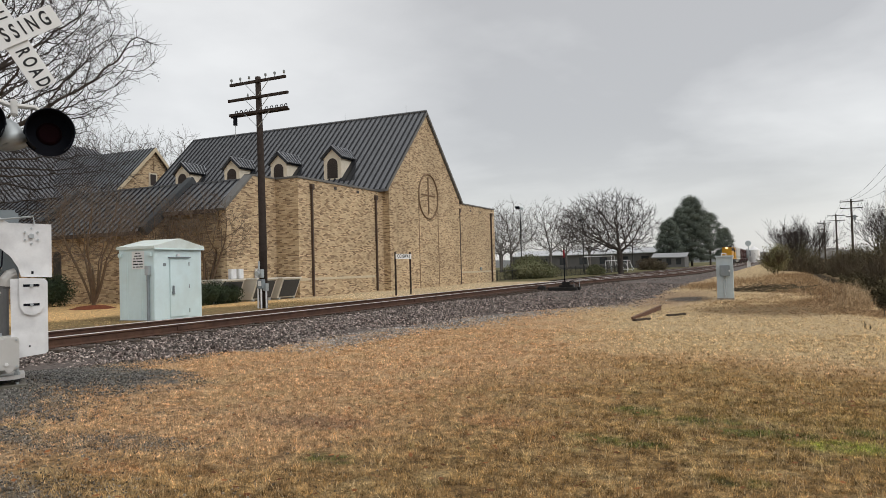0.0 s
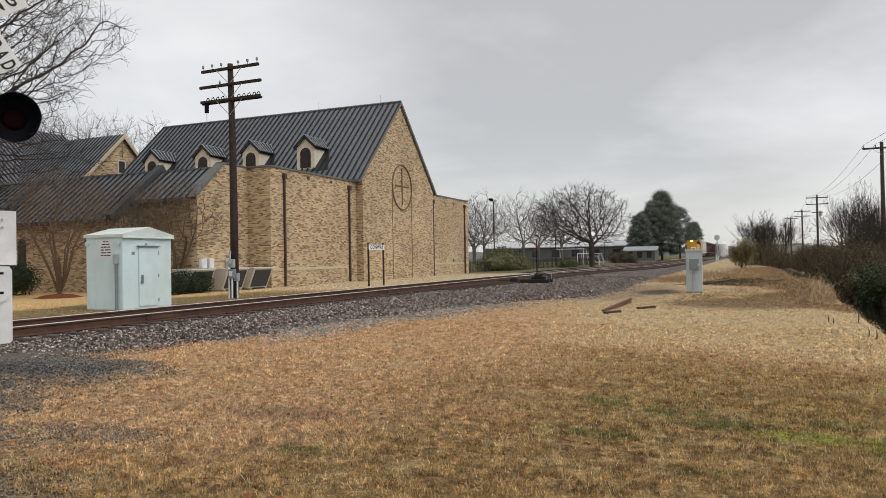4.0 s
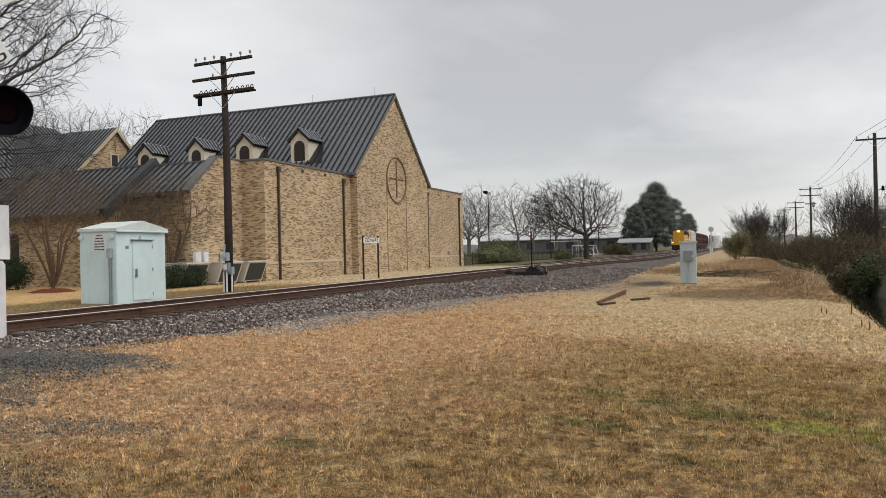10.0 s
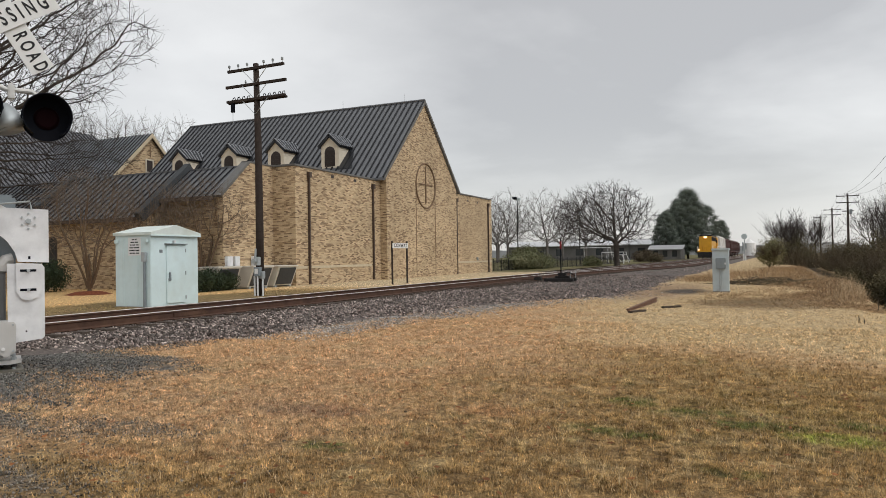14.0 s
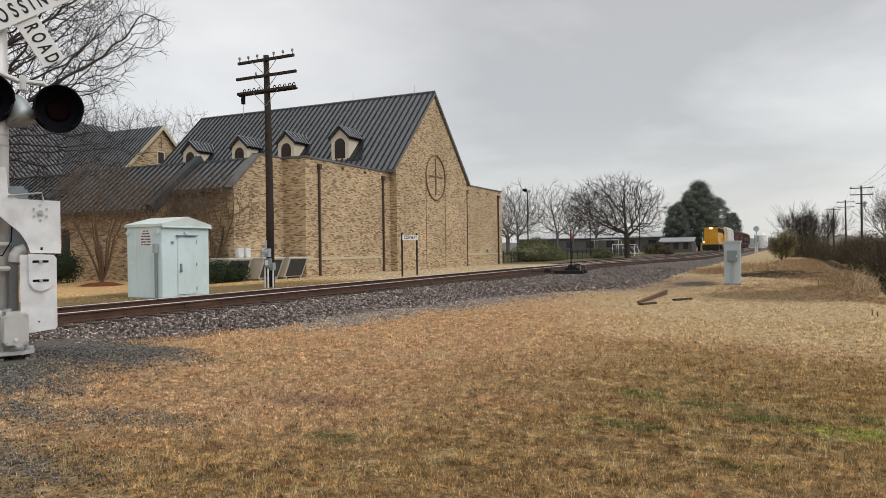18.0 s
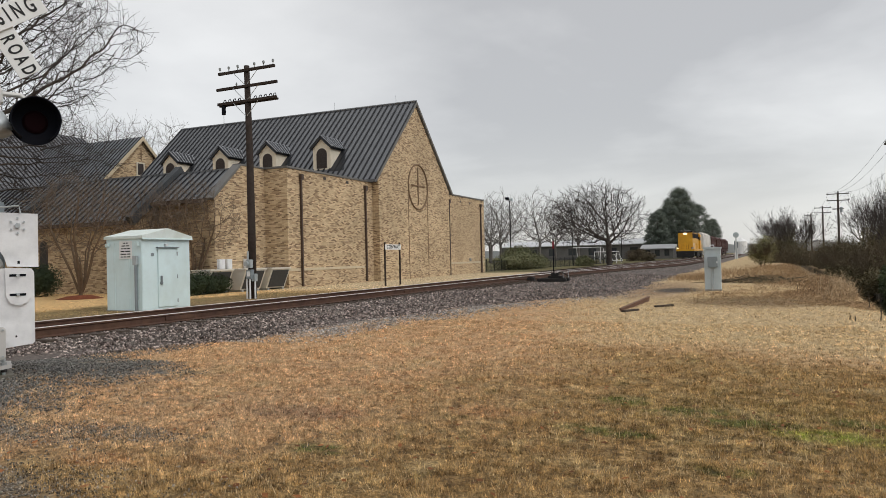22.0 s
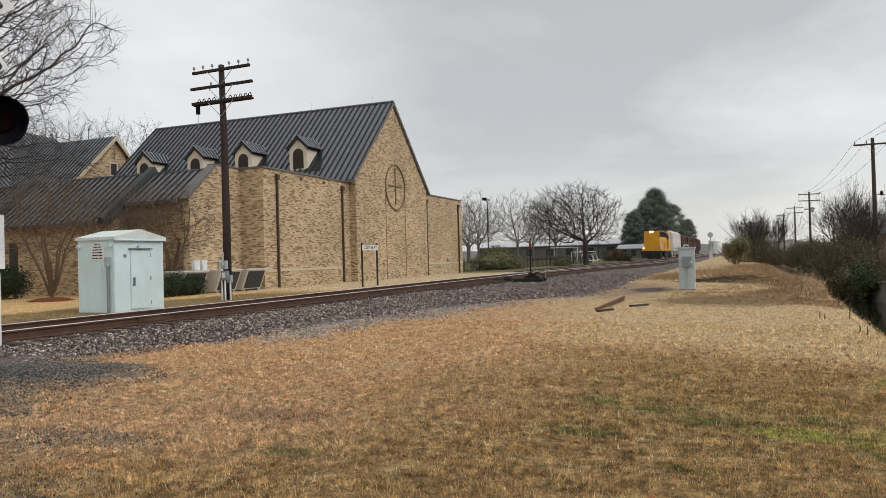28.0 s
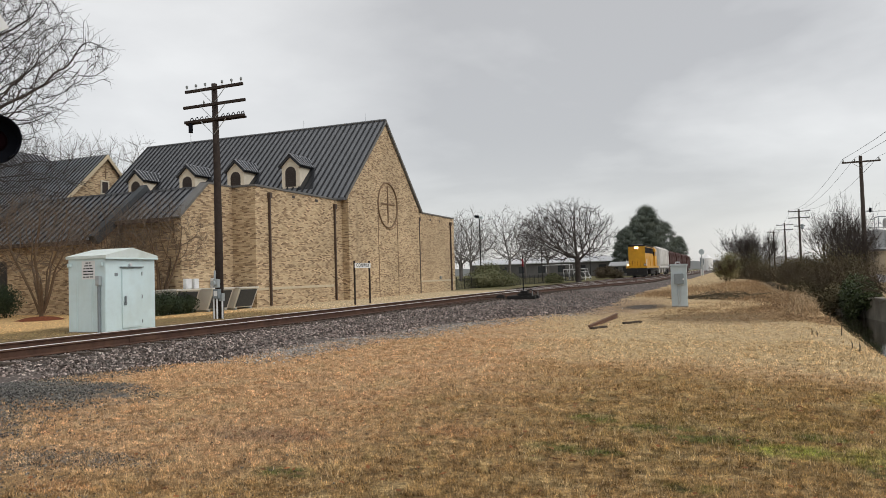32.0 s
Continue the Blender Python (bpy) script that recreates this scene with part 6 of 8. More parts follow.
def segment_mesh(name, segs, material, sides):
    """Tapered prisms for all segments, in one go."""
    P = np.array([s[0][:] for s in segs]); Q = np.array([s[1][:] for s in segs])
    A = np.array([s[2] for s in segs]); Bq = np.array([s[3] for s in segs])
    D = Q - P
    D /= np.maximum(np.linalg.norm(D, axis=1), 1e-6)[:, None]
    ref = np.where(np.abs(D[:, 2:3]) < 0.9, np.array([[0, 0, 1.0]]), np.array([[1.0, 0, 0]]))
    U = np.cross(D, ref); U /= np.linalg.norm(U, axis=1)[:, None]
    V = np.cross(D, U)
    rings = []
    for C, R in ((P, A), (Q, Bq)):
        for k in range(sides):
            t = 2 * math.pi * k / sides
            rings.append(C + (U * math.cos(t) + V * math.sin(t)) * R[:, None])
    v = np.stack(rings, 1)
    n = len(segs)
    f = np.array([(k, (k + 1) % sides, sides + (k + 1) % sides, sides + k) for k in range(sides)])
    F = (f[None] + (np.arange(n) * 2 * sides)[:, None, None]).reshape(-1, 4)
    me = raw_mesh(name, v.reshape(-1, 3), F, material)
    me.polygons.foreach_set("use_smooth", [sides > 3] * len(me.polygons))
    return me


def grown(seed, chains, points, step, kill, reach, r_tip, r_base, rise=0.0, wobble=0.12, twigs=2, twig_len=0.5, thin=2.2, keep=0.55, stray=0.45):
    """Segments (p, q, r, s, level) of a bare tree whose limbs grow from the chains towards points scattered through the crown."""
    g = np.random.default_rng(seed)
    P, par = [], []
    for chain in chains:
        for k, p in enumerate(chain):
            par.append(len(P) - 1 if k else -1)
            P.append(np.array(p, float))
    A = np.array(points, float)
    near = np.full(len(A), 1e9); who = np.zeros(len(A), int)

    def seen(first):
        N = np.array(P[first:])
        for c in range(0, len(N), 400):
            d = np.linalg.norm(A[:, None] - N[None, c:c + 400], axis=2)
            j = d.argmin(1); m = d[np.arange(len(A)), j]
            b = m < near
            near[b] = m[b]; who[b] = j[b] + first + c
    seen(0)
    kids = [0] * len(P)
    for turn in range(160):
        live = (near < reach) & (near > kill)
        if not live.any():
            break
        idx = who[live]
        way = A[live] - np.array(P)[idx]
        way /= np.linalg.norm(way, axis=1)[:, None]
        sums = {}
        for i, w in zip(idx, way):
            sums[i] = sums.get(i, 0) + w
        first = len(P)
        for i, w in sums.items():
            if kids[i] > 3:
                continue
            n = np.linalg.norm(w)
            d = w / n if n > 1e-6 else g.normal(size=3)
            if par[i] >= 0:
                back = P[i] - P[par[i]]
                d = d + keep * back / max(np.linalg.norm(back), 1e-6)
            d = d + g.normal(0, wobble, 3) + np.array((0, 0, rise))
            P.append(P[i] + d / np.linalg.norm(d) * step)
            par.append(int(i)); kids[i] += 1; kids.append(0)
        if len(P) == first:
            break
        seen(first)
    n = len(P)
    tips = np.zeros(n)
    for i in range(n - 1, -1, -1):
        tips[i] = max(tips[i], 1)
        if par[i] >= 0:
            tips[par[i]] += tips[i]
    power = math.log(tips.max()) / math.log(r_base / r_tip)
    R = r_tip * tips ** (1 / power)
    segs = [(P[par[i]], P[i], R[i] if R[par[i]] > 2.2 * R[i] else R[par[i]], R[i], 0 if R[i] > r_tip * thin else 9) for i in range(n) if par[i] >= 0]
    for i in range(n):
        if par[i] < 0 or R[i] > r_tip * thin:
            continue
        back = (P[i] - P[par[i]]) / step
        for k in range(twigs if kids[i] == 0 else g.integers(0, 2)):
            d = back + g.normal(0, stray, 3) + np.array((0, 0, rise))
            d /= np.linalg.norm(d)
            q = P[i] + d * twig_len * g.uniform(0.35, 0.75)
            d = d + g.normal(0, stray * 0.5, 3) + np.array((0, 0, rise))
            e = q + d / np.linalg.norm(d) * twig_len * g.uniform(0.3, 0.7)
            segs += [(P[i], q, r_tip * 0.9, r_tip * 0.65, 9), (q, e, r_tip * 0.65, r_tip * 0.35, 9)]
    return segs


def crown_points(seed, count, lobes, floor=0.0, shell=0.0):
    """Points spread through ellipsoids (centre, radii), more of them near the outside where shell is larger."""
    g = np.random.default_rng(seed)
    vol = np.array([r[0] * r[1] * r[2] for c, r in lobes])
    out = []
    for j in g.choice(len(lobes), count, p=vol / vol.sum()):
        d = g.normal(size=3); d /= np.linalg.norm(d)
        p = np.array(lobes[j][0]) + d * np.array(lobes[j][1]) * max(shell * g.uniform(0.6, 1), g.uniform() ** (1 / 3))
        if p[2] > floor:
            out.append(p)
    return out


def stem(base, top, n, bend=0.0):
    base, top = np.array(base, float), np.array(top, float)
    return [base + (top - base) * k / n + np.array((bend * math.sin(3.1 * k / n), bend * 0.6 * math.sin(5 * k / n), 0)) for k in range(n + 1)]


def bare_tree(name, m, segs, label, category, wood, twigs, split=2, group=""):
    t = thing(name, m, label, category, group)
    a, b = [s for s in segs if s[4] <= split], [s for s in segs if s[4] > split]
    o = new("trunk", segment_mesh("trunk", a, wood, 7)); o.parent = t
    if b:
        o = new("crown", segment_mesh("crown", b, twigs, 3)); o.parent = t
    return t


def leaf_mesh(name, blobs, count, size, material, seed, shell=0.55, flat=0.0):
    """Small leaf quads through the outer part of a set of ellipsoids (centre, radii)."""
    g = np.random.default_rng(seed)
    vol = np.array([r[0] * r[1] + r[1] * r[2] + r[0] * r[2] for c, r in blobs])
    pick = g.choice(len(blobs), count, p=vol / vol.sum())
    C = np.array([c for c, r in blobs])[pick]; R = np.array([r for c, r in blobs])[pick]
    d = g.normal(size=(count, 3)); d /= np.linalg.norm(d, axis=1)[:, None]
    P = C + d * R * (g.uniform(shell, 1.08, count) + 0.07 * g.normal(size=count))[:, None]
    nrm = d * (0.6 + flat) + g.normal(size=(count, 3)) / (1 + flat); nrm /= np.linalg.norm(nrm, axis=1)[:, None]
    ref = g.normal(size=(count, 3))
    U = np.cross(nrm, ref); U /= np.linalg.norm(U, axis=1)[:, None]
    V = np.cross(nrm, U)
    s = size * g.uniform(0.6, 1.4, count)[:, None]
    a = P - U * s; b = P + V * s * 0.55; c = P + U * s; e = P - V * s * 0.55
    v = np.stack((a, b, c, e), 1).reshape(-1, 3)
    return raw_mesh(name, v, np.arange(len(v)).reshape(-1, 4), material)


def bush(name, m, blobs, count, size, material, label, category, seed, group="", stems=None):
    t = thing(name, m, label, category, group)
    o = new("foliage", leaf_mesh("foliage", blobs, count, size, material, seed)); o.parent = t
    inner = Shape()
    for c, r in blobs:
        k = len(inner.v)
        n, h = 9, 5
        vs = []
        for j in range(h + 1):
            ph = math.pi * j / h
            for i in range(n):
                th = 2 * math.pi * i / n
                f = 0.72 * (0.9 + 0.2 * noise.noise(Vector((i * 0.9 + seed, j * 1.3, c[0]))))
                vs.append((c[0] + r[0] * f * math.sin(ph) * math.cos(th), c[1] + r[1] * f * math.sin(ph) * math.sin(th), c[2] + r[2] * f * math.cos(ph)))
        inner.add(vs, [(j * n + i, j * n + (i + 1) % n, (j + 1) * n + (i + 1) % n, (j + 1) * n + i) for j in range(h) for i in range(n)])
    part("inner_mass", inner, M["thicket"] if material in (M["thicket"],) else material, t)
    if stems:
        o = new("branchwork", segment_mesh("branchwork", stems, M["bark"], 4)); o.parent = t
    return t


def build_trees():
    # old tree left of the church, its crown reaching over the roofs
    lobes = [((0.0, 0.1, 13.3), (7.7, 7.7, 6.0)), ((3.7, 6.3, 13.9), (2.3, 2.3, 1.8)), ((1.8, 3.0, 8.2), (2.9, 3.2, 2.6)), ((3.0, 4.6, 7.0), (2.4, 2.8, 1.6)), ((0.6, 1.2, 5.6), (3.6, 3.8, 2.0))]
    segs = grown(11, [stem((0, 0, -0.1), (0.5, 0.5, 9.6), 22, 0.2)], crown_points(11, 6300, lobes, 3.2), 0.32, 0.5, 5.0, 0.013, 0.50, -0.02, 0.24, 4, 0.9, 3.0, 0.5, 0.5)
    bare_tree("bare_tree", pose(-36.5, 21.3, 0.05), segs, "large bare deciduous tree in front of the church", "tree", M["bark"], M["twig"], 3)
    # round tree by the track
    lobes = [((-1.5, -0.2, 6.2), (6.4, 6.0, 4.2)), ((-4.6, -0.4, 4.9), (2.8, 3.0, 1.8))]
    segs = grown(12, [stem((0, 0, -0.1), (-0.05, 0, 1.5), 5)], crown_points(12, 2300, lobes, 2.9), 0.30, 0.46, 4.0, 0.016, 0.38, 0.16, 0.06, 3, 1.0, 2.6, 1.3, 0.2)
    bare_tree("bare_tree", pose(-18.6, 92.0, 0.0), segs, "round-crowned bare tree beside the railway", "tree", M["bark"], M["twig"], 3)
    # thin trees behind
    segs = grown(14, [stem((0, 0, -0.1), (0.1, 0, 2.4), 6)], crown_points(14, 950, [((0, 0, 7.6), (6.2, 6.2, 5.0))], 3.4), 0.42, 0.66, 5.0, 0.017, 0.24, 0.14, 0.10, 2, 1.3, 2.4, 0.9, 0.25)
    first = bare_tree("bare_tree", pose(-51, 140, 0), segs, "pale bare tree standing behind the church", "tree", M["fartwig"], M["fartwig"], 2, "bare trees behind the field")
    first.scale = (1.15, 1.15, 1.15)
    for x, y, rz, in ((-62.5, 165, 70), (-43.0, 142, 130), (-48, 172, 200), (-57.5, 151, 290), (-37.0, 150, 20)):
        copy_thing(first, pose(x, y, 0, 0, 0, rz))
    segs = grown(23, [stem((0, 0, -0.1), (0.2, 0, 7.0), 10, 0.1)], crown_points(23, 800, [((0, 0, 15.0), (6.0, 6.0, 6.4)), ((0, 0, 18.0), (4.5, 4.5, 3.6))], 8.0), 0.5, 0.75, 6.0, 0.018, 0.3, 0.14, 0.1, 2, 1.4, 2.4, 0.9, 0.3)
    tall = bare_tree("bare_tree", pose(-84.0, 62.5, 0, 0, 0, 10), segs, "tall bare tree rising behind the church roof", "tree", M["fartwig"], M["fartwig"], 2, "bare trees behind the church")
    for x, y, rz in ((-79.5, 68.0, 100), (-88, 66, 220), (-76.5, 74.0, 60)):
        copy_thing(tall, pose(x, y, 0, 0, 0, rz))
    # crape myrtles before the side range
    chains = [stem((0, 0, -0.1), (0.02, 0.0, 0.45), 4)]
    for k in range(11):
        t, f = 2 * math.pi * (k + 0.3 * math.sin(5 * k)) / 11, 0.55 + 0.45 * math.sin(2.7 * k + 1)
        chains.append(stem((0.07 * math.cos(t), 0.07 * math.sin(t), 0.2), (0.95 * f * math.cos(t), 0.95 * f * math.sin(t), 2.0 + 0.5 * math.sin(3 * k)), 8, 0.04))
    segs = grown(31, chains, crown_points(31, 1250, [((0, 0, 3.5), (2.4, 2.4, 1.8)), ((0, 0, 4.1), (2.0, 2.0, 1.3))], 1.9, 0.3), 0.13, 0.2, 2.0, 0.0056, 0.055, 0.25, 0.10, 3, 0.55, 2.4, 0.7, 0.35)
    segs += [(a, b, 0.10 - 0.03 * k / 4, 0.10 - 0.03 * (k + 1) / 4, 0) for k, (a, b) in enumerate(zip(chains[0], chains[0][1:]))]
    segs += [(a, b, 0.056 - 0.003 * k, 0.053 - 0.003 * k, 0) for ch in chains[1:] for k, (a, b) in enumerate(zip(ch, ch[1:]))]
    c = bare_tree("crape_myrtle", pose(-28.3, 22.3, 0.2), segs, "bare multi-stemmed crape myrtle in a mulch bed", "small tree", M["crapebark"], M["crapetwig"], 1, "crape myrtles by the church")
    copy_thing(c, pose(-26.2, 27.2, 0.2, 0, 0, 140))
    copy_thing(c, pose(-29.0, 27.0, 0.2, 0, 0, 250))
    for x, y, r in ((-28.3, 22.3, 1.0), (-26.6, 27.0, 1.5)):
        s, n = Shape(), 20
        vs = [(0, 0, 0.17)] + [(r * f * (1 + 0.12 * math.sin(3 * k)) * math.cos(2 * math.pi * k / n), r * f * (1 + 0.12 * math.sin(3 * k)) * math.sin(2 * math.pi * k / n), z) for f, z in ((0.5, 0.13), (1.0, -0.02)) for k in range(n)]
        fs = [(0, 1 + k, 1 + (k + 1) % n) for k in range(n)] + [(1 + k, 1 + n + k, 1 + n + (k + 1) % n, 1 + (k + 1) % n) for k in range(n)]
        solid("mulch_bed", s.add(vs, fs), M["mulch"], "low mound of red-brown mulch on the lawn", "mulch", pose(x, y, 0.1), "mulch beds", smooth=True)
    bush("hedge", pose(-24.2, 25.5, 0.1), [((0, -1.0, 0.45), (0.6, 0.8, 0.6)), ((0, -0.2, 0.5), (0.65, 0.9, 0.62)), ((0, 0.6, 0.48), (0.6, 0.9, 0.6)), ((0.05, 1.2, 0.42), (0.5, 0.6, 0.52))], 9000, 0.04, M["hedge"], "clipped dark green hedge beside the condensers", "hedge", 3)
    b = bush("round_shrub", pose(-33.0, 23.7, 0.1), [((0, 0, 0.8), (1.0, 1.0, 0.85)), ((0.25, -0.4, 0.85), (0.8, 0.7, 0.75))], 6000, 0.045, M["hedge"], "dark green rounded shrub on the lawn", "shrub", 4, "shrubs by the church")
    # loose shrub beyond the right wing
    stems = branches(44, 2.7, 0.03, 1.0, 3, 0.5, 0.4, 0.7, (4, 3, 3), 0.15, 9, 0.8, twig_r=0.007)
    bush("loose_shrub", pose(-24.6, 74.0, 0.0), [((-0.3, -2.4, 0.9), (1.8, 2.5, 1.1)), ((0, 0, 1.2), (2.0, 2.4, 1.4)), ((0.5, 2.6, 0.8), (1.8, 2.3, 1.0)), ((-0.4, 0.6, 1.7), (1.4, 1.6, 1.1)), ((0.9, -1.2, 0.8), (1.2, 1.5, 0.9))], 13000, 0.075, M["shrub"], "loose grey-green shrub beside the fence", "shrub", 5, stems=stems)
    bush("loose_shrub", pose(-21.5, 90.0, 0.0), [((0, 0, 0.6), (1.0, 1.6, 0.8)), ((0.2, 1.4, 0.5), (0.9, 1.2, 0.6))], 3000, 0.10, M["shrub"], "low grey-green shrub under the bare tree", "shrub", 6)
    build_pines()


def build_pines():
    g = random.Random(9)
    for k, (x, y, h, w) in enumerate(((-21.0, 199.5, 19.1, 5.9), (-25.0, 187, 12.5, 3.8), (-19.7, 239, 17.1, 5.1), (-18.8, 291, 14.4, 4.3), (-23.4, 196, 15.6, 4.6))):
        t = thing("pine_tree", pose(x - 0.5, y, 0), "dense dark green pine beside the far track", "tree", "pines by the far track")
        part("trunk", Shape().tube([(0, 0, -0.2), (0.1, 0, h * 0.4), (0, 0.1, h * 0.9)], [0.32, 0.24, 0.06], 8), M["bark"], t)
        blobs = []
        n = 46
        for i in range(n):
            f = (i + 0.5) / n
            z = h * (0.11 + 0.84 * f)
            rad = w * math.sqrt(max(0.0, 1 - (max(0.0, f - 0.22) / 0.80) ** 2)) * (0.8 if f < 0.08 else 1.0)
            a = i * 2.4 + g.uniform(-0.3, 0.3)
            s = max(0.8, w * 0.33) * g.uniform(0.75, 1.1)
            o = max(0.0, rad - s * 0.75) * g.uniform(0.75, 1.0)
            blobs.append(((o * math.cos(a), o * math.sin(a), z), (s * 1.15, s * 1.15, s * 0.7)))
        blobs.append(((0, 0, h * 0.5), (w * 0.6, w * 0.6, h * 0.34)))
        o = new("crown", leaf_mesh("crown", blobs, 48000 if k == 0 else 21000, 0.14, M["needle"], 20 + k, 0.35, 2.0)); o.parent = t


build_trees()


# ---------------------------------------------------------------- creek side: brush, weeds, ivy
def build_creek_side():
    # scrubby trees at the end of the bank
    segs = branches(51, 7.0, 0.08, 1.7, 5, 0.5, 0.45, 0.74, (5, 4, 3, 3, 3), 0.17, 3, 0.3, twig_r=0.0075)
    first = bare_tree("scrub_tree", pose(1.6, 94, 0, 0, 0, 0), segs, "bare scrubby tree in the brush by the creek", "small tree", M["bark"], M["twig"], 1, "scrub along the creek")
    for x, y, k, rz in ((3.0, 99, 0.9, 50), (0.6, 101, 0.85, 110), (6.6, 58, 0.92, 200), (7.4, 63, 1.0, 20), (7.0, 53, 0.62, 300), (6.3, 47, 0.55, 150), (8.0, 70, 0.8, 60), (10.5, 47, 0.7, 90), (9.5, 42, 0.6, 10)):
        t = copy_thing(first, pose(x + (0.7 if 50 < y < 66 else 0.0), y, 0, 0, 0, rz))
        t.scale = (k * 0.6, k * 0.6, k * 1.05) if 50 < y < 66 else (k * 1.1, k * 1.1, k * 1.15)
    blobs = [((1.2, 96, 1.4), (1.8, 3.0, 1.9)), ((2.6, 92, 1.2), (1.5, 2.5, 1.7)), ((3.2, 86, 1.1), (1.3, 3.0, 1.6))]
    for k in range(16):
        y = 44 + k * 2.9
        blobs.append(((5.7 + 0.8 * math.sin(k * 1.9), y, 0.7 + 0.25 * math.sin(k * 2.3)), (1.3, 2.0, 1.5 + 0.5 * math.sin(k * 1.3))))
    t = thing("brush_thicket", Matrix(), "tangled brown leafless brush lining the creek", "brush", kind="stuff")
    g = np.random.default_rng(61)
    segs = []
    for c, r in blobs:
        for k in range(210):
            a, f = g.uniform(0, 6.28), math.sqrt(g.uniform(0, 1))
            p = Vector((c[0] + r[0] * f * math.cos(a) * 0.8, c[1] + r[1] * f * math.sin(a), -0.2))
            hgt = (c[2] + r[2]) * (1 - 0.55 * f * f) * g.uniform(0.6, 1.12)
            q = p + Vector((g.normal(0, 0.35) + 0.4 * f * math.cos(a), g.normal(0, 0.35), hgt * 0.6))
            e = q + Vector((g.normal(0, 0.3), g.normal(0, 0.3), hgt * 0.4))
            segs += [(p, q, 0.014, 0.009, 0), (q, e, 0.009, 0.004, 0)]
            for j in range(3):
                b0 = p.lerp(e, g.uniform(0.4, 0.9))
                segs.append((b0, b0 + Vector((g.normal(0, 0.4), g.normal(0, 0.4), g.uniform(0.1, 0.6))), 0.008, 0.004, 0))
    o = new("brush_stems", segment_mesh("brush_stems", segs, M["thicket"], 3)); o.parent = t
    low = [((c[0], c[1], c[2] * 1.05), (r[0] * 0.95, r[1] * 1.0, r[2] * 0.95)) for c, r in blobs] + [((1.4, 96, 2.6), (1.5, 2.4, 1.9)), ((2.4, 92, 2.3), (1.3, 2.2, 1.8)), ((7.0, 62, 2.2), (1.5, 3.5, 1.4)), ((6.6, 54, 1.9), (1.2, 3.0, 1.3))]
    o = new("brush_leaves", leaf_mesh("brush_leaves", low, 26000, 0.06, M["brushleaf"], 62, 0.15)); o.parent = t
    stems = branches(67, 3.3, 0.03, 1.2, 4, 0.5, 0.4, 0.72, (4, 4, 3, 3), 0.15, 9, 0.6, twig_r=0.009, width=4.0)
    t = thing("olive_shrub", pose(-0.55, 78, 0), "loose yellow-green shrub at the edge of the brush", "shrub")
    o = new("branchwork", segment_mesh("branchwork", stems, M["thicket"], 3)); o.parent = t
    o = new("foliage", leaf_mesh("foliage", [((0, 0, 1.7), (1.3, 1.5, 1.3)), ((-0.6, -0.4, 1.2), (1.0, 1.1, 0.9)), ((0.7, 0.4, 1.9), (1.0, 1.1, 1.1)), ((0.2, 0, 2.5), (0.7, 0.8, 0.6)), ((0.2, 0, 0.7), (1.1, 1.2, 0.6))], 7500, 0.06, M["olive"], 63, 0.0)); o.parent = t
    bush("ivy_mound", pose(5.4, 38.2, -0.15), [((0.1, -1.0, 0.3), (0.6, 1.4, 0.7)), ((0.05, 0.7, 0.35), (0.65, 1.6, 0.75)), ((-0.35, -0.6, -0.1), (0.35, 1.2, 0.75)), ((-0.3, 0.9, -0.15), (0.35, 1.2, 0.7))], 11000, 0.06, M["ivy"], "dense green ivy spilling over the creek wall", "ivy", 64)
    blobs = [((wall_x(y) - 0.1 + 0.15 * math.sin(y * 3), y, -0.35 + 0.2 * math.sin(y * 1.7)), (0.45, 0.9, 0.75)) for y in (41.6, 42.9, 44.2, 45.5, 46.8, 48.2)]
    blobs += [((4.3 + 0.2 * math.sin(y), y, -0.3), (0.7, 1.3, 0.9)) for y in (49.5, 51.5, 53.5, 56.0)]
    bush("creeper_tangle", Matrix(), blobs, 13000, 0.06, M["brushleaf"], "withered brown creepers hanging over the creek wall", "creeper", 68)
    stems = branches(66, 2.2, 0.03, 0.9, 3, 0.6, 0.2, 0.75, (4, 4, 3), 0.2, 8, 0.9, twig_r=0.006)
    t = thing("evergreen_shrub", pose(6.35, 33.2, -0.1), "loose broad-leaved evergreen shrub hanging over the creek wall", "shrub")
    blobs = [((0.4, -1.6, 0.5), (0.9, 1.7, 1.2)), ((0.6, -0.1, 0.75), (0.9, 1.3, 1.2)), ((-0.35, -2.3, -0.1), (0.5, 1.1, 0.8)), ((0.9, 0.6, 1.2), (0.8, 1.0, 0.9)), ((0.6, -4.0, 0.4), (1.0, 1.8, 1.0)), ((-0.5, -4.2, -0.2), (0.5, 1.5, 0.8))]
    o = new("foliage", leaf_mesh("foliage", blobs, 19000, 0.045, M["privet"], 65, 0.1)); o.parent = t
    twigs = []
    for c, r in blobs:
        for k in range(120):
            d = Vector(g.normal(size=3)).normalized()
            p = Vector(c) + Vector((d.x * r[0], d.y * r[1], d.z * r[2])) * g.uniform(0.1, 0.5)
            twigs.append((p, Vector(c) + Vector((d.x * r[0], d.y * r[1], d.z * r[2])) * g.uniform(0.9, 1.3), 0.009, 0.004, 0))
    o = new("branchwork", segment_mesh("branchwork", stems + twigs, M["thicket"], 3)); o.parent = t
    # dead weeds on the bank
    segs, heads = [], []
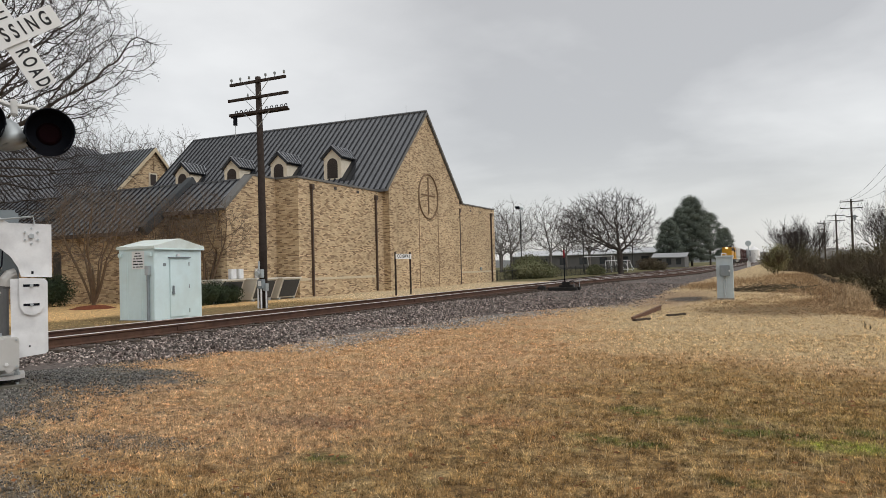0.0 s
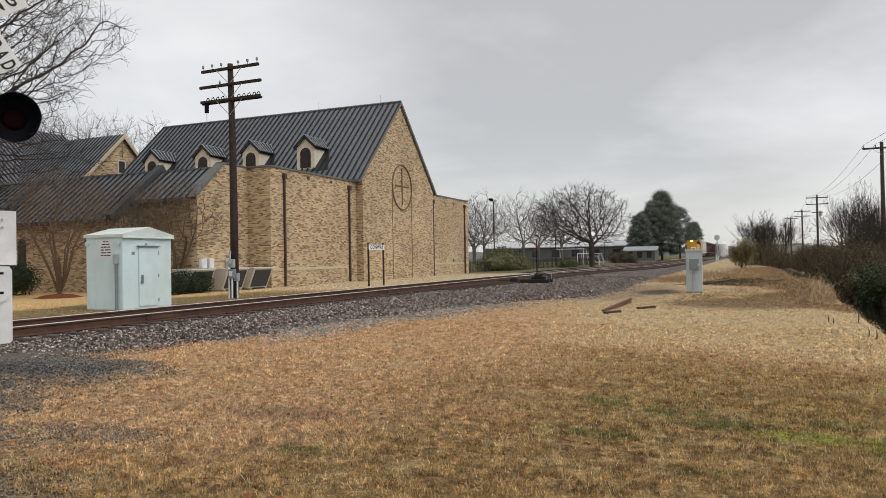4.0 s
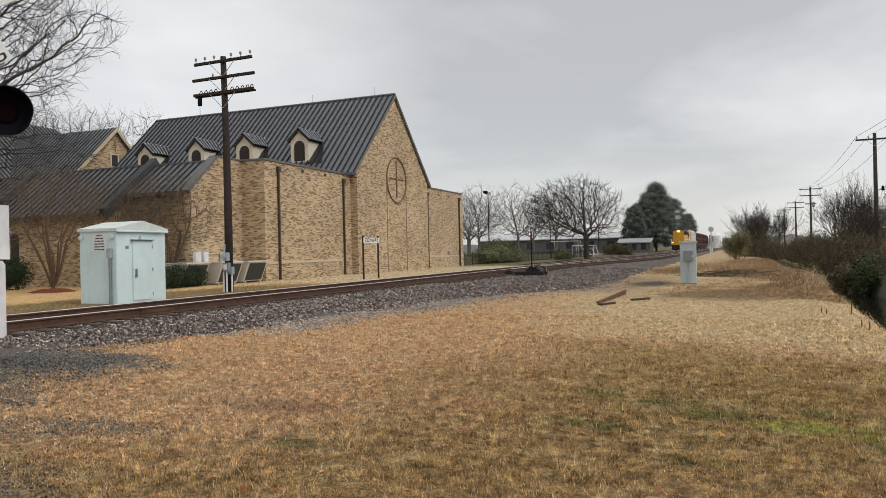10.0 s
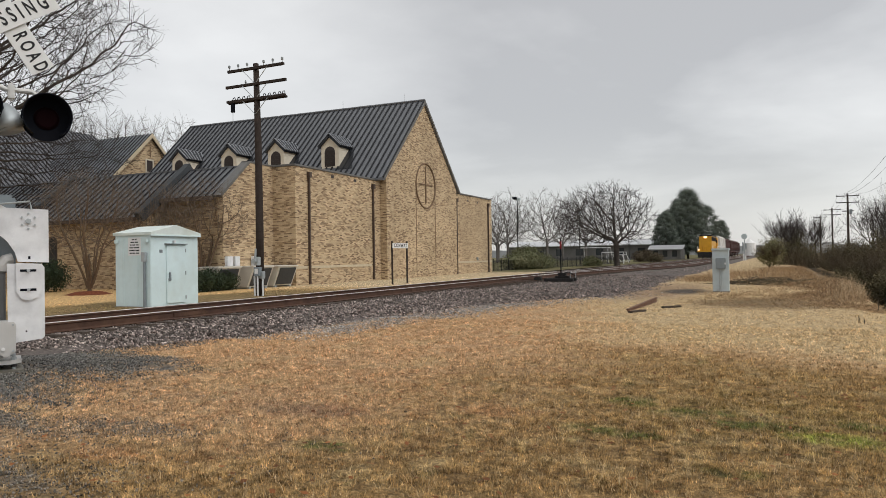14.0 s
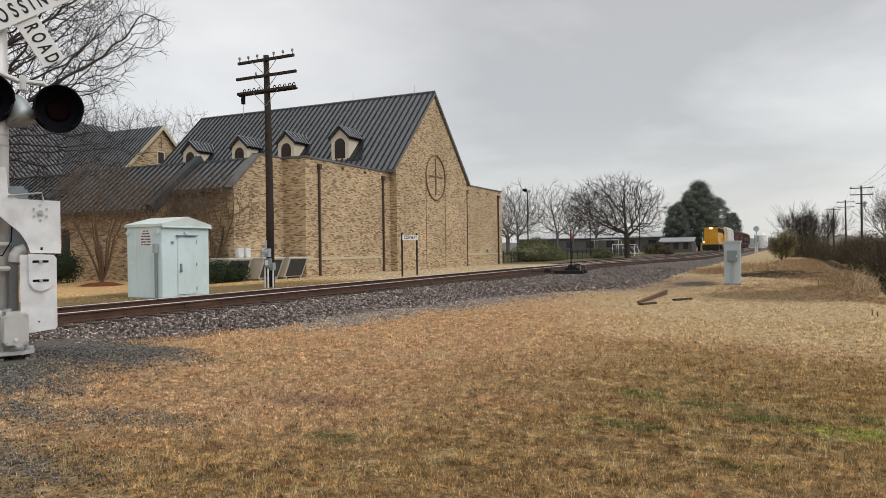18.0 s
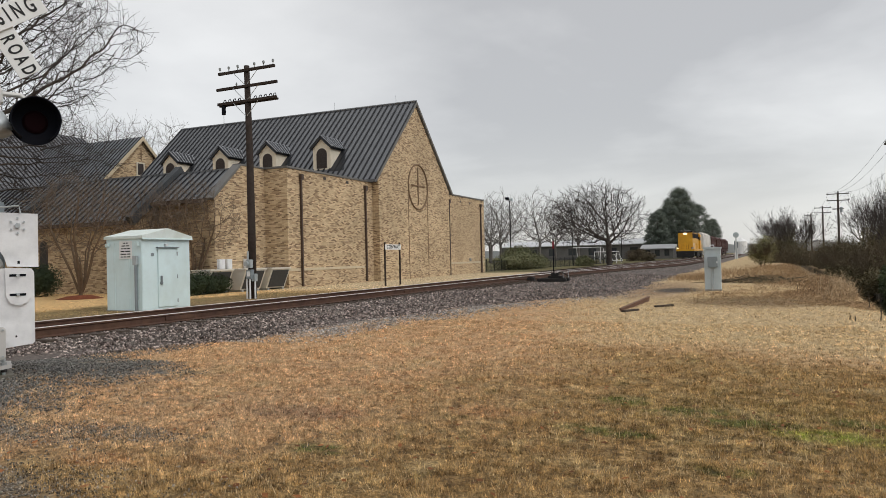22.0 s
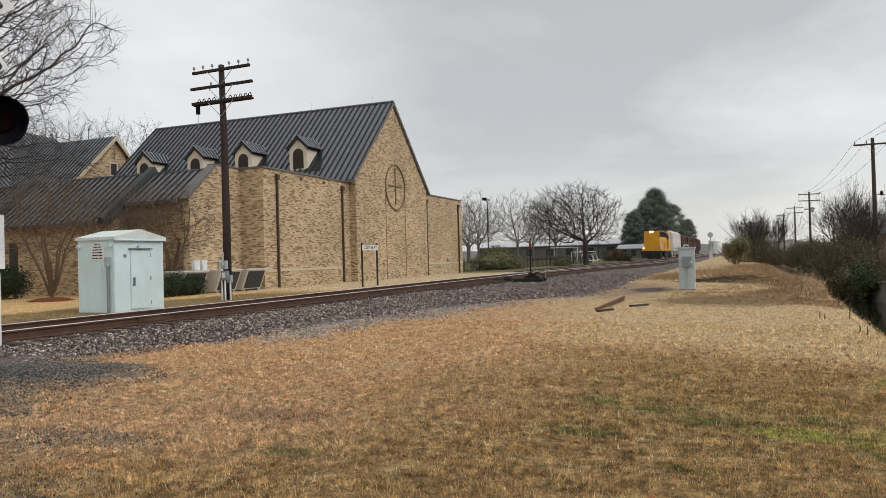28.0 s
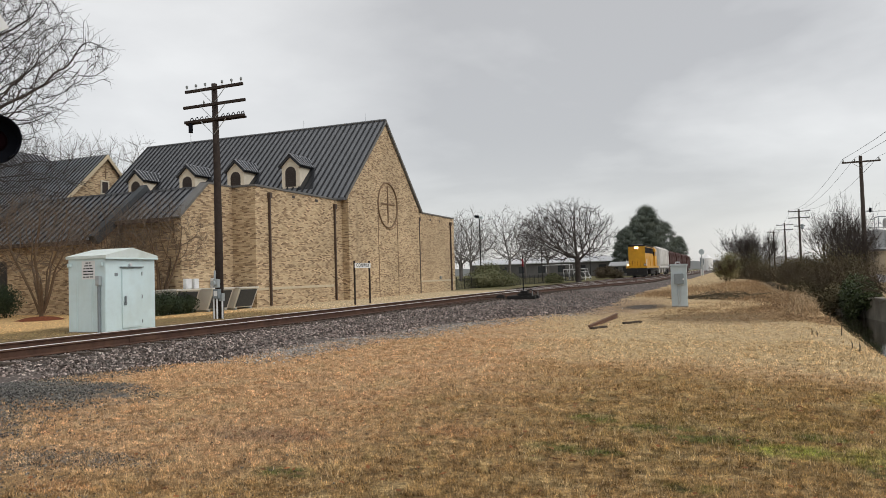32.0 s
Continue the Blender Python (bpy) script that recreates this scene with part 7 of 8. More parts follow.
    for k in range(9000):
        y = g.uniform(21.5, 75) if k % 2 else g.uniform(21.5, 40)
        e = bank_edge(y)
        x = e - 0.02 - abs(g.normal(0, 0.95 if y < 34 else 1.6))
        if y < 25 and x < e - 3.4:
            continue
        if noise.noise(Vector((x * 0.5, y * 0.35, 30))) < -0.22:
            continue
        hgt = g.uniform(0.08, 0.66) * (0.35 + 0.65 * smooth((y - 22) / 8)) * (0.45 + 0.55 * smooth((x - e + 3) / 2.2)) * (0.75 + 0.5 * max(0, noise.noise(Vector((x * 0.7, y * 0.4, 31)))))
        p = Vector((x, y, ground_z(x, y) - 0.02))
        q = p + Vector((g.normal(0, 0.07), g.normal(0, 0.07), hgt * 0.6))
        t_ = q + Vector((g.normal(0, 0.11), g.normal(0, 0.11), hgt * 0.4 * g.uniform(0.2, 1)))
        segs += [(p, q, 0.008, 0.006, 0), (q, t_, 0.006, 0.002, 0)]
        if g.random() < 0.5:
            segs.append((q, q + Vector((g.normal(0, 0.12), g.normal(0, 0.12), g.uniform(0.0, 0.2))), 0.005, 0.002, 0))
    for k in range(5200):
        cx, cy, sx, sy = ((-3.9, 43.5, 0.8, 2.2), (-2.6, 52.0, 1.2, 5.0), (0.2, 47.0, 1.6, 5.0), (0.4, 64.0, 1.4, 7.0))[k % 4]
        x, y = g.normal(cx, sx), g.normal(cy, sy)
        if x < lerp_table(y, BED_EDGE) + 0.3 or x > 2.2 or y < 36:
            continue
        p = Vector((x, y, ground_z(x, y) - 0.02))
        segs.append((p, p + Vector((g.normal(0, 0.10), g.normal(0, 0.10), g.uniform(0.06, 0.34))), 0.009, 0.003, 0))
    for k in range(3000):
        x, y = g.normal(-0.2, 1.5), g.normal(27.6, 2.6)
        if x > bank_edge(y) or x < -3.0 or noise.noise(Vector((x * 0.8, y * 0.5, 37))) < -0.1:
            continue
        p = Vector((x, y, ground_z(x, y) - 0.02))
        segs.append((p, p + Vector((g.normal(0, 0.12), g.normal(0, 0.12), g.uniform(0.02, 0.16))), 0.008, 0.003, 0))
    tagged(new("dead_weeds", segment_mesh("dead_weeds", segs, M["weed"], 3)), "dead tan weeds and stalks along the creek bank", "weeds", kind="stuff")
    # bleached reeds that lean over the edge of the bank
    segs = []
    for k in range(260):
        y = 23.5 + 15 * g.uniform() ** 1.3
        x = bank_edge(y) - 0.05 - abs(g.normal(0, 0.75))
        if noise.noise(Vector((x * 0.9, y * 0.5, 35))) < -0.05:
            continue
        p = Vector((x, y, ground_z(x, y) - 0.02))
        a, hgt = g.uniform(0, 6.28), g.uniform(0.2, 0.75)
        for j in range(4):
            f = (j + 1) / 4
            q = p + Vector((math.cos(a) * 0.16 * f * hgt + g.normal(0, 0.02), math.sin(a) * 0.16 * f * hgt + g.normal(0, 0.02), hgt * (0.36 - 0.16 * f)))
            segs.append((p, q, 0.007 - 0.001 * j, 0.006 - 0.001 * j, 0))
            if j > 1:
                segs.append((q, q + Vector((g.normal(0, 0.1), g.normal(0, 0.1), g.uniform(-0.12, 0.06))), 0.006, 0.003, 0))
            p = q
    tagged(new("dead_reeds", segment_mesh("dead_reeds", segs, M["reed"], 3)), "bleached broken reeds along the edge of the creek bank", "reeds", kind="stuff")
    # brush heap
    segs = []
    for k in range(420):
        a, f = g.uniform(0, 6.28), math.sqrt(g.uniform(0, 1))
        p = Vector((2.4 * f * math.cos(a), 1.6 * f * math.sin(a), 0.35 * (1 - f * f) * g.uniform(0.1, 1)))
        d = Vector((g.normal(0, 0.5), g.normal(0, 0.4), g.normal(0, 0.10)))
        segs.append((p, p + d, 0.015, 0.006, 0))
    tagged(new("brush_heap", segment_mesh("brush_heap", segs, M["thicket"], 3)), "low heap of cut brown brush on the grass", "brush heap", kind="stuff").matrix_world = pose(-0.4, 37.5, 0.0)
    for x, y, h in ((0.9, 28.6, 0.5), (2.05, 15.6, 0.22), (2.12, 15.2, 0.25), (1.55, 17.6, 0.2), (1.62, 17.3, 0.18), (2.25, 18.6, 0.45), (2.4, 22.0, 0.6)):
        solid("cut_stump", Shape().tube([(0, 0, -0.1), (0.02, 0, h * 0.4), (0.01, 0.02, h * 0.65)], [0.014, 0.011, 0.007], 6), M["thicket"], "thin dark cut sapling stub in the grass", "stub", pose(x, y, ground_z(x, y)), "stubs along the creek bank")


build_creek_side()


# ---------------------------------------------------------------- far side of the field
def build_far():
    # picket fence
    f = thing("metal_fence", Matrix(), "black metal picket fence along the field", "fence")
    pk = Shape().box(-0.012, 0.012, -0.012, 0.012, 0.05, 1.15).mesh("picket", M["fence"])
    ps = Shape().cbox(-0.03, 0.03, -0.03, 0.03, 0, 1.3, 0.006).mesh("post", M["fence"])
    for k in range(28):
        y = 63 + k * 1.9
        o = new("post", ps); o.parent = f; o.matrix_local = pose(-25.2 + 0.05 * (y - 63), y, 0)
        for j in range(1, 10):
            yy = y + j * 0.19
            o = new("picket", pk); o.parent = f; o.matrix_local = pose(-25.2 + 0.05 * (yy - 63), yy, 0)
    for z in (0.2, 1.05):
        part("fence_rail", Shape().tube([(-25.2, 63, z), (-25.2 + 0.05 * 53.2, 116.2, z)], 0.02, 4), M["fence"], f)
    # field lights
    for x, y, h in ((-30.6, 88, 9.15), (-28.0, 110, 8.4), (-24.1, 130, 8.3)):
        l = thing("field_light", pose(x, y, 0), "tall dark light pole with two lamp heads", "light pole", "field lights")
        part("pole", Shape().tube([(0, 0, 0), (0, 0, h - 0.2)], [0.09, 0.06], 8), M["fence"], l)
        part("bracket", Shape().cbox(-0.5, 0.3, -0.05, 0.05, h - 0.25, h - 0.12, 0.02), M["fence"], l)
        part("lamp_head", Shape().cbox(-0.62, -0.1, -0.22, 0.22, h - 0.12, h + 0.14, 0.03), M["black"], l)
        part("lamp_head", Shape().cbox(0.05, 0.42, -0.22, 0.22, h - 0.35, h - 0.05, 0.03), M["cabgrey"], l)
    # goals
    for x, y, w, h in ((-29.5, 116, 4.6, 2.7), (-25.0, 112, 3.4, 1.9)):
        gl = thing("soccer_goal", pose(x, y, 0), "white tubular soccer goal on the field", "soccer goal", "soccer goals")
        part("frame", Shape().tube([(0, 0, 0), (0, 0, h), (w, 0, h), (w, 0, 0)], 0.07, 8), M["white"], gl)
        part("back_stay", Shape().tube([(0, 0, h), (0.4, 1.0, h), (0.4, 2.0, 0.05), (w + 0.4, 2.0, 0.05), (w + 0.2, 1.0, h), (w, 0, h)], 0.04, 6), M["white"], gl)
    gl = thing("goal_on_its_back", pose(-22.9, 110, 0), "small white goal frame leaning on the field", "soccer goal", "soccer goals")
    for k in range(4):
        part("bar", Shape().tube([(k * 0.7, 0, 1.5), (k * 0.7 + 0.5, 0, 0.5)], 0.04, 5), M["white"], gl)
    part("bar", Shape().tube([(0, 0, 1.5), (2.1, 0, 1.5), (2.6, 0, 0.5), (0.5, 0, 0.5), (0, 0, 1.5)], 0.04, 5), M["white"], gl)
    # long low buildings
    b = thing("field_house", Matrix(), "long low grey metal building with a pale roof", "building")
    part("wall", Shape().box(-69, -28.5, 190, 204, -0.2, 4.2), M["farwall"], b)
    s = Shape()
    roof_slab(s, [(-69.6, 189.2, 4.1), (-27.9, 189.2, 4.1), (-27.9, 198, 5.6), (-69.6, 198, 5.6)], 0.2)
    part("roof", s, M["farroof"], b)
    for k in range(7):
        x = -66 + k * 5.5
        part("window", Shape().cbox(x, x + 2.0, 189.9, 190.02, 1.4, 3.2, 0.02), M["glass"], b)
    b = thing("white_house", Matrix(), "small grey building beside the far trees", "building")
    part("wall", Shape().box(-27.6, -20.5, 175, 183, -0.2, 2.7), M["farwall"], b)
    s = Shape()
    roof_slab(s, [(-28.1, 174.5, 2.6), (-20, 174.5, 2.6), (-20, 179, 3.6), (-28.1, 179, 3.6)], 0.2)
    part("roof", s, M["tank"], b)
    for x in (-26.8, -24.6, -22.4):
        part("window", Shape().box(x, x + 1.1, 174.9, 175.02, 0.8, 2.3), M["glass"], b)
    bush("dark_shrub", pose(-21.3, 132, 0), [((-1.2, 0, 1.0), (1.5, 1.2, 1.2)), ((0.6, 0.2, 0.9), (1.6, 1.2, 1.1)), ((2.0, 0, 0.7), (1.0, 1.0, 0.9)), ((0.0, 0.4, 1.6), (0.9, 0.8, 0.8))], 5000, 0.09, M["thicket"], "dark leafless shrub beside the far track", "shrub", 77)
    pv = thing("path", Matrix(), "pale gravel path beside the far track", "path", kind="structure")
    part("surface", Shape().box(-19.6, -17.0, 60, 200, 0.02, 0.10), M["band"], pv)
    # wayside signal
    s = thing("wayside_signal", pose(-5.3, 140, 0.1), "grey railway signal mast with a round head", "railway signal")
    part("mast", Shape().tube([(0, 0, 0), (0, 0, 4.2)], 0.09, 8), M["galv"], s)
    part("head", Shape().tube([(0, -0.15, 4.35), (0, -0.2, 4.35)], 0.5, 20).tube([(0, -0.1, 4.35), (0, 0.25, 4.35)], 0.22, 12), M["cabgrey"], s, "round pale signal back plate")
    part("arm", Shape().cbox(-0.35, -0.15, -0.1, 0.1, 1.7, 3.3, 0.03).cbox(0.15, 0.35, -0.1, 0.1, 2.0, 3.1, 0.03), M["midgrey"], s)
    part("case", Shape().cbox(-0.28, -0.04, -0.2, 0.2, 0.0, 1.2, 0.03).cbox(0.06, 0.26, -0.2, 0.2, 0.0, 1.0, 0.03), M["white"], s)
    t = thing("grain_silo", pose(-9.5, 300, 0), "pale round silo far down the line", "silo")
    # the sign white puts the distance haze into the silo's colour
    part("shell", Shape().tube([(0, 0, 0), (0, 0, 5.2), (0, 0, 6.6)], [2.2, 2.2, 0.25], 20), M["signwhite"], t)
    # pole line along the creek
    tops = []
    for k, (x, y, h) in enumerate(((9.05, 60, 9.5), (8.95, 112, 9.5), (9.3, 148, 9.5), (8.85, 178, 9.5), (9.6, 220, 9.5))):
        p = thing("power_pole", pose(x, y, -0.05), "weathered wooden power pole with crossarms", "utility pole", "pole line by the creek")
        part("pole", Shape().tube([(0, 0, -0.3), (0, 0, h)], [0.18, 0.12], 10), M["polegrey"], p)
        arms = ((h - 0.45, 1.25),) if k == 0 else ((h - 0.35, 1.4), (h - 1.25, 1.4)) if k < 3 else ((h - 0.35, 1.4),)
        for z, L in arms:
            a = part("crossarm", Shape().cbox(-L, L, -0.2, -0.1, z - 0.06, z + 0.06, 0.01), M["polegrey"], p)
            for dx in (-L + 0.1, 0.0 if k else -0.4, L - 0.1):
                part("insulator", Shape().tube([(dx, -0.15, z + 0.05), (dx, -0.15, z + 0.12), (dx, -0.15, z + 0.25)], [0.02, 0.05, 0.03], 8), M["insul"], a)
            for sg in (-1, 1):
                part("brace", Shape().tube([(sg * 0.6, -0.18, z - 0.04), (0, -0.16, z - 0.5)], 0.015, 4), M["galv"], a)
        if k == 1:
            part("crossarm", Shape().cbox(-0.7, 0.7, -0.2, -0.1, h - 2.5, h - 2.36, 0.01), M["polegrey"], p)
            part("transformer", Shape().tube([(0.35, -0.2, h - 2.9), (0.35, -0.2, h - 2.2)], 0.18, 10), M["midgrey"], p)
        if k == 0:
            part("lamp_bracket", Shape().tube([(0.1, 0, h - 4.2), (0.45, -0.1, h - 4.0)], 0.03, 6), M["galv"], p)
            part("area_light", Shape().cbox(0.36, 0.52, -0.2, 0.02, h - 4.22, h - 3.88, 0.03), M["black"], p, "black area light")
        tops.append((x, y, h - 0.2))
    tops = [(9.1, -12, 9.3)] + tops
    for (x0, y0, z0), (x1, y1, z1) in zip(tops, tops[1:]):
        for dx in (-1.15, -0.4, 1.15):
            pts = []
            for j in range(13):
                u = j / 12
                pts.append((x0 + dx + (x1 - x0) * u, y0 + (y1 - y0) * u - 0.15, z0 + (z1 - z0) * u - 4 * (0.9 if y0 > 0 else 1.1) * u * (1 - u)))
            solid("overhead_wire", Shape().tube(pts, 0.011, 4), M["black"], "thin dark overhead wire between power poles", "wire", None, "wires along the creek")
    pts = [(9.15 + 11 * j / 10, 60 - 2 * j / 10, 5.3 - 1.2 * (j / 10) * (1 - j / 10) + 0.9 * j / 10) for j in range(11)]
    solid("overhead_wire", Shape().tube(pts, 0.02, 4), M["black"], "service wire from the power pole", "wire", None, "wires along the creek")
    pd = thing("supply_pole", pose(20.3, 58, 0), "weathered wooden pole at the end of a service wire", "utility pole")
    part("pole", Shape().tube([(0, 0, -0.2), (0, 0, 6.5)], [0.14, 0.1], 8), M["polegrey"], pd)
    # tanks beyond the creek
    t = thing("storage_tank", pose(19.0, 110, 0), "grey steel tanks on an open frame beyond the road", "tank")
    for x, r in ((-1.05, 1.1), (1.05, 0.95)):
        part("tank", Shape().tube([(x, 0, 3.5), (x, 0, 5.8), (x, 0, 6.05)], [r, r, 0.3], 20), M["tank"], t)
    part("hopper_dome", Shape().tube([(0.4, 0, 6.1), (0.4, 0, 7.1), (0.4, 0, 7.35), (0.4, 0, 7.5)], [0.62, 0.62, 0.5, 0.15], 18), M["tank"], t, "round-topped grey hopper")
    for x in (-2.25, -1.2, 1.6, 2.35):
        for y in (-1.3, 1.3):
            part("frame_post", Shape().cbox(x - 0.08, x + 0.08, y - 0.08, y + 0.08, 3.24, 6.15, 0.02), M["farroof"], t)
    for z in (3.4, 6.15):
        part("frame_beam", Shape().cbox(-2.35, 2.45, -1.4, -1.25, z - 0.09, z + 0.09, 0.02), M["farroof"], t)
    for x0, sg in ((-1.5, 1), (1.3, 1)):
        part("canopy", Shape().tube([(x0, 0, 7.3), (x0 + 0.5, 0, 7.62), (x0 + 1.1, 0, 7.7), (x0 + 1.7, 0, 7.62)], 0.07, 5), M["midgrey"], t)
        for dx in (0.3, 0.8):
            part("canopy_post", Shape().tube([(x0 + dx, 0, 6.1), (x0 + dx, 0, 7.55)], 0.05, 5), M["midgrey"], t)
    w = thing("warehouse", Matrix(), "low tan building beyond the road", "building")
    part("wall", Shape().box(15.5, 60, 106, 140, -0.2, 3.0), M["tanwall"], w)
    part("roof", Shape().cbox(15.2, 60.3, 105.6, 140.4, 3.0, 3.25, 0.05), M["farwall"], w)


build_far()
# line of woods where the land ends, its mist put into the colour
def build_horizon():
    g = random.Random(4)
    s = Shape()
    n = 160
    for sgn, xa, xb, y0 in ((1, -620, 620, 640),):
        vs = []
        for k in range(n + 1):
            x = xa + (xb - xa) * k / n
            h = 7 + 3.5 * noise.noise(Vector((x * 0.02, 1.0, 0))) + 2.5 * noise.noise(Vector((x * 0.11, 2.0, 0)))
            vs += [(x, y0, -1.0), (x, y0, h), (x, y0 + 30, h * 0.9)]
        s.add(vs, [(k * 3 + j, k * 3 + 3 + j, k * 3 + 4 + j, k * 3 + 1 + j) for k in range(n) for j in (0, 1)])
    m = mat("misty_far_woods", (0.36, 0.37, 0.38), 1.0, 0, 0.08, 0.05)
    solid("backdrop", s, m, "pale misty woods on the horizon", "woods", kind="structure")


build_horizon()

# ---------------------------------------------------------------- train
def wheelset(parent, y, r=0.46):
    for x in (-0.76, 0.76):
        w = part("wheel", Shape().tube([(x - 0.07, y, r), (x + 0.07, y, r)], r, 20), M["locodark"], parent)
        part("hub", Shape().tube([(x + math.copysign(0.07, x), y, r), (x + math.copysign(0.14, x), y, r)], 0.14, 10), M["locodark"], w)


def truck(parent, y, gap, n, r=0.46):
    for k in range(n):
        wheelset(parent, y + (k - (n - 1) / 2) * gap, r)
    L = (n - 1) * gap / 2 + 0.35
    for x in (-1.02, 1.02):
        part("side_frame", Shape().plate([(y - L, 0.35), (y - L, 0.62), (y - 0.5, 0.85), (y + 0.5, 0.85), (y + L, 0.62), (y + L, 0.35), (y + 0.5, 0.28), (y - 0.5, 0.28)], x - 0.08, x + 0.08, "x"), M["locodark"], parent)


def build_locomotive():
    t = thing("locomotive", pose(TRACK_X, 110, RAIL_Z), "yellow diesel freight locomotive with lit headlights", "locomotive")
    Y = M["yellow"]
    part("frame", Shape().cbox(-1.5, 1.5, 0.35, 17.6, 1.15, 1.55, 0.04), M["locodark"], t)
    part("pilot", Shape().plate([(-1.45, 0.2), (1.45, 0.2), (1.5, 1.32), (-1.5, 1.32)], 0.1, 0.4, "y"), M["locodark"], t, "dark front pilot plate")
    part("coupler", Shape().cbox(-0.18, 0.18, -0.35, 0.2, 0.75, 1.05, 0.04), M["locodark"], t)
    for x in (-1.2, 1.2):
        part("step_well", Shape().cbox(x - 0.28, x + 0.28, 0.3, 0.9, 0.35, 1.3, 0.03), M["locodark"], t)
    part("yellow_sill", Shape().cbox(-1.53, 1.53, 0.08, 17.7, 1.33, 1.64, 0.02), Y, t)
    hood = part("long_hood", Shape().plate([(-1.2, 1.6), (1.2, 1.6), (1.2, 4.5), (0.98, 4.75), (-0.98, 4.75), (-1.2, 4.5)], 0.9, 12.6, "y"), Y, t, "yellow long hood with dark grilles")
    for k in range(6):
        y = 1.3 + k * 1.85
        for x in (1.2, -1.225):
            part("hood_door", Shape().cbox(x, x + 0.025, y, y + 1.6, 1.75, 3.15, 0.01), Y, hood)
    for y in (1.1, 3.0, 4.9, 6.8, 8.7, 10.6):
        for x in (1.185, -1.23):
            part("grille", Shape().cbox(x, x + 0.045, y, y + 1.8, 3.6, 4.45, 0.01), M["black"], hood)
    part("hood_top", Shape().cbox(-1.215, 1.215, 0.84, 12.62, 4.56, 4.8, 0.05), M["locodark"], hood, "dark grimy top of the hood")
    part("hood_roof", Shape().cbox(-0.82, 0.82, 0.85, 12.6, 4.72, 4.83, 0.04), M["locogrey"], hood)
    for y in (2.2, 4.2, 9.5):
        part("roof_fan", Shape().tube([(0, y, 4.8), (0, y, 4.98)], 0.62, 18), M["locogrey"], hood)
    part("end_door", Shape().cbox(-0.42, 0.42, 0.87, 0.905, 1.75, 3.5, 0.02), Y, hood)
    for x in (-0.55, -0.2, 0.2, 0.55):
        part("end_rail", Shape().tube([(x, 0.2, 1.62), (x, 0.2, 2.45)], 0.022, 5), M["black"], t)
    part("sand_box", Shape().cbox(-1.19, 1.19, 0.86, 0.92, 1.62, 2.1, 0.03), Y, hood)
    part("radiator_hatch", Shape().cbox(-1.24, 1.24, 1.0, 3.2, 3.55, 4.45, 0.04), M["black"], hood, "dark radiator intake")
    hl = part("headlight", Shape().cbox(-0.32, 0.32, 0.78, 0.9, 4.2, 4.56, 0.03), M["locogrey"], hood)
    for x in (-0.14, 0.14):
        part("headlight_lens", Shape().tube([(x, 0.72, 4.38), (x, 0.78, 4.38)], 0.17, 14), M["headlight"], hl, "lit warm headlight")
    for x, lit in ((-1.2, True), (1.2, False)):
        d = part("ditch_light", Shape().cbox(x - 0.16, x + 0.16, 0.1, 0.3, 1.66, 1.98, 0.03), M["black"], t)
        part("ditch_lens", Shape().tube([(x, 0.05, 1.82), (x, 0.1, 1.82)], 0.13, 14), M["headlight"] if lit else M["galv"], d, "lit warm ditch light" if lit else "unlit ditch light")
    cab = part("cab", Shape().plate([(-1.5, 1.6), (1.5, 1.6), (1.5, 4.3), (1.05, 4.8), (-1.05, 4.8), (-1.5, 4.3)], 12.6, 15.2, "y"), Y, t, "yellow driver's cab")
    for x0, x1 in ((-1.42, -1.06), (1.06, 1.42)):
        part("cab_window", Shape().cbox(x0, x1, 12.56, 12.62, 3.3, 4.0, 0.02), M["darkglass"], cab)
    for x in (-1.52, 1.49):
        part("cab_window", Shape().cbox(x, x + 0.03, 12.9, 14.6, 3.3, 4.0, 0.01), M["darkglass"], cab)
    part("cab_roof", Shape().cbox(-1.3, 1.3, 12.5, 15.4, 4.77, 4.89, 0.05), M["locogrey"], cab)
    part("short_hood", Shape().cbox(-0.95, 0.95, 15.2, 17.0, 1.6, 3.4, 0.1), Y, t)
    part("air_horn", Shape().tube([(0.4, 12.2, 4.82), (0.4, 11.7, 5.0)], 0.08, 8), M["locodark"], hood)
    part("fuel_tank", Shape().cbox(-1.35, 1.35, 7.2, 11.0, 0.35, 1.15, 0.12), M["locodark"], t)
    truck(t, 3.4, 1.35, 3)
    truck(t, 14.5, 1.35, 3)
    # handrails
    for x in (-1.46, 1.46):
        for y in (0.25, 0.85, 5.5, 8.0, 10.5, 13.0, 15.5, 17.5):
            part("stanchion", Shape().tube([(x, y, 1.6), (x, y, 2.6)], 0.028, 5), M["signwhite"] if y < 1 else Y, t)
        part("handrail", Shape().tube([(x, 4.4, 2.6), (x, 17.5, 2.6)], 0.025, 5), Y, t)
        part("handrail", Shape().tube([(x, 0.2, 0.6), (x, 0.2, 2.6), (x, 0.9, 2.6)], 0.03, 5), M["signwhite"], t, "white corner handrail")
    return t


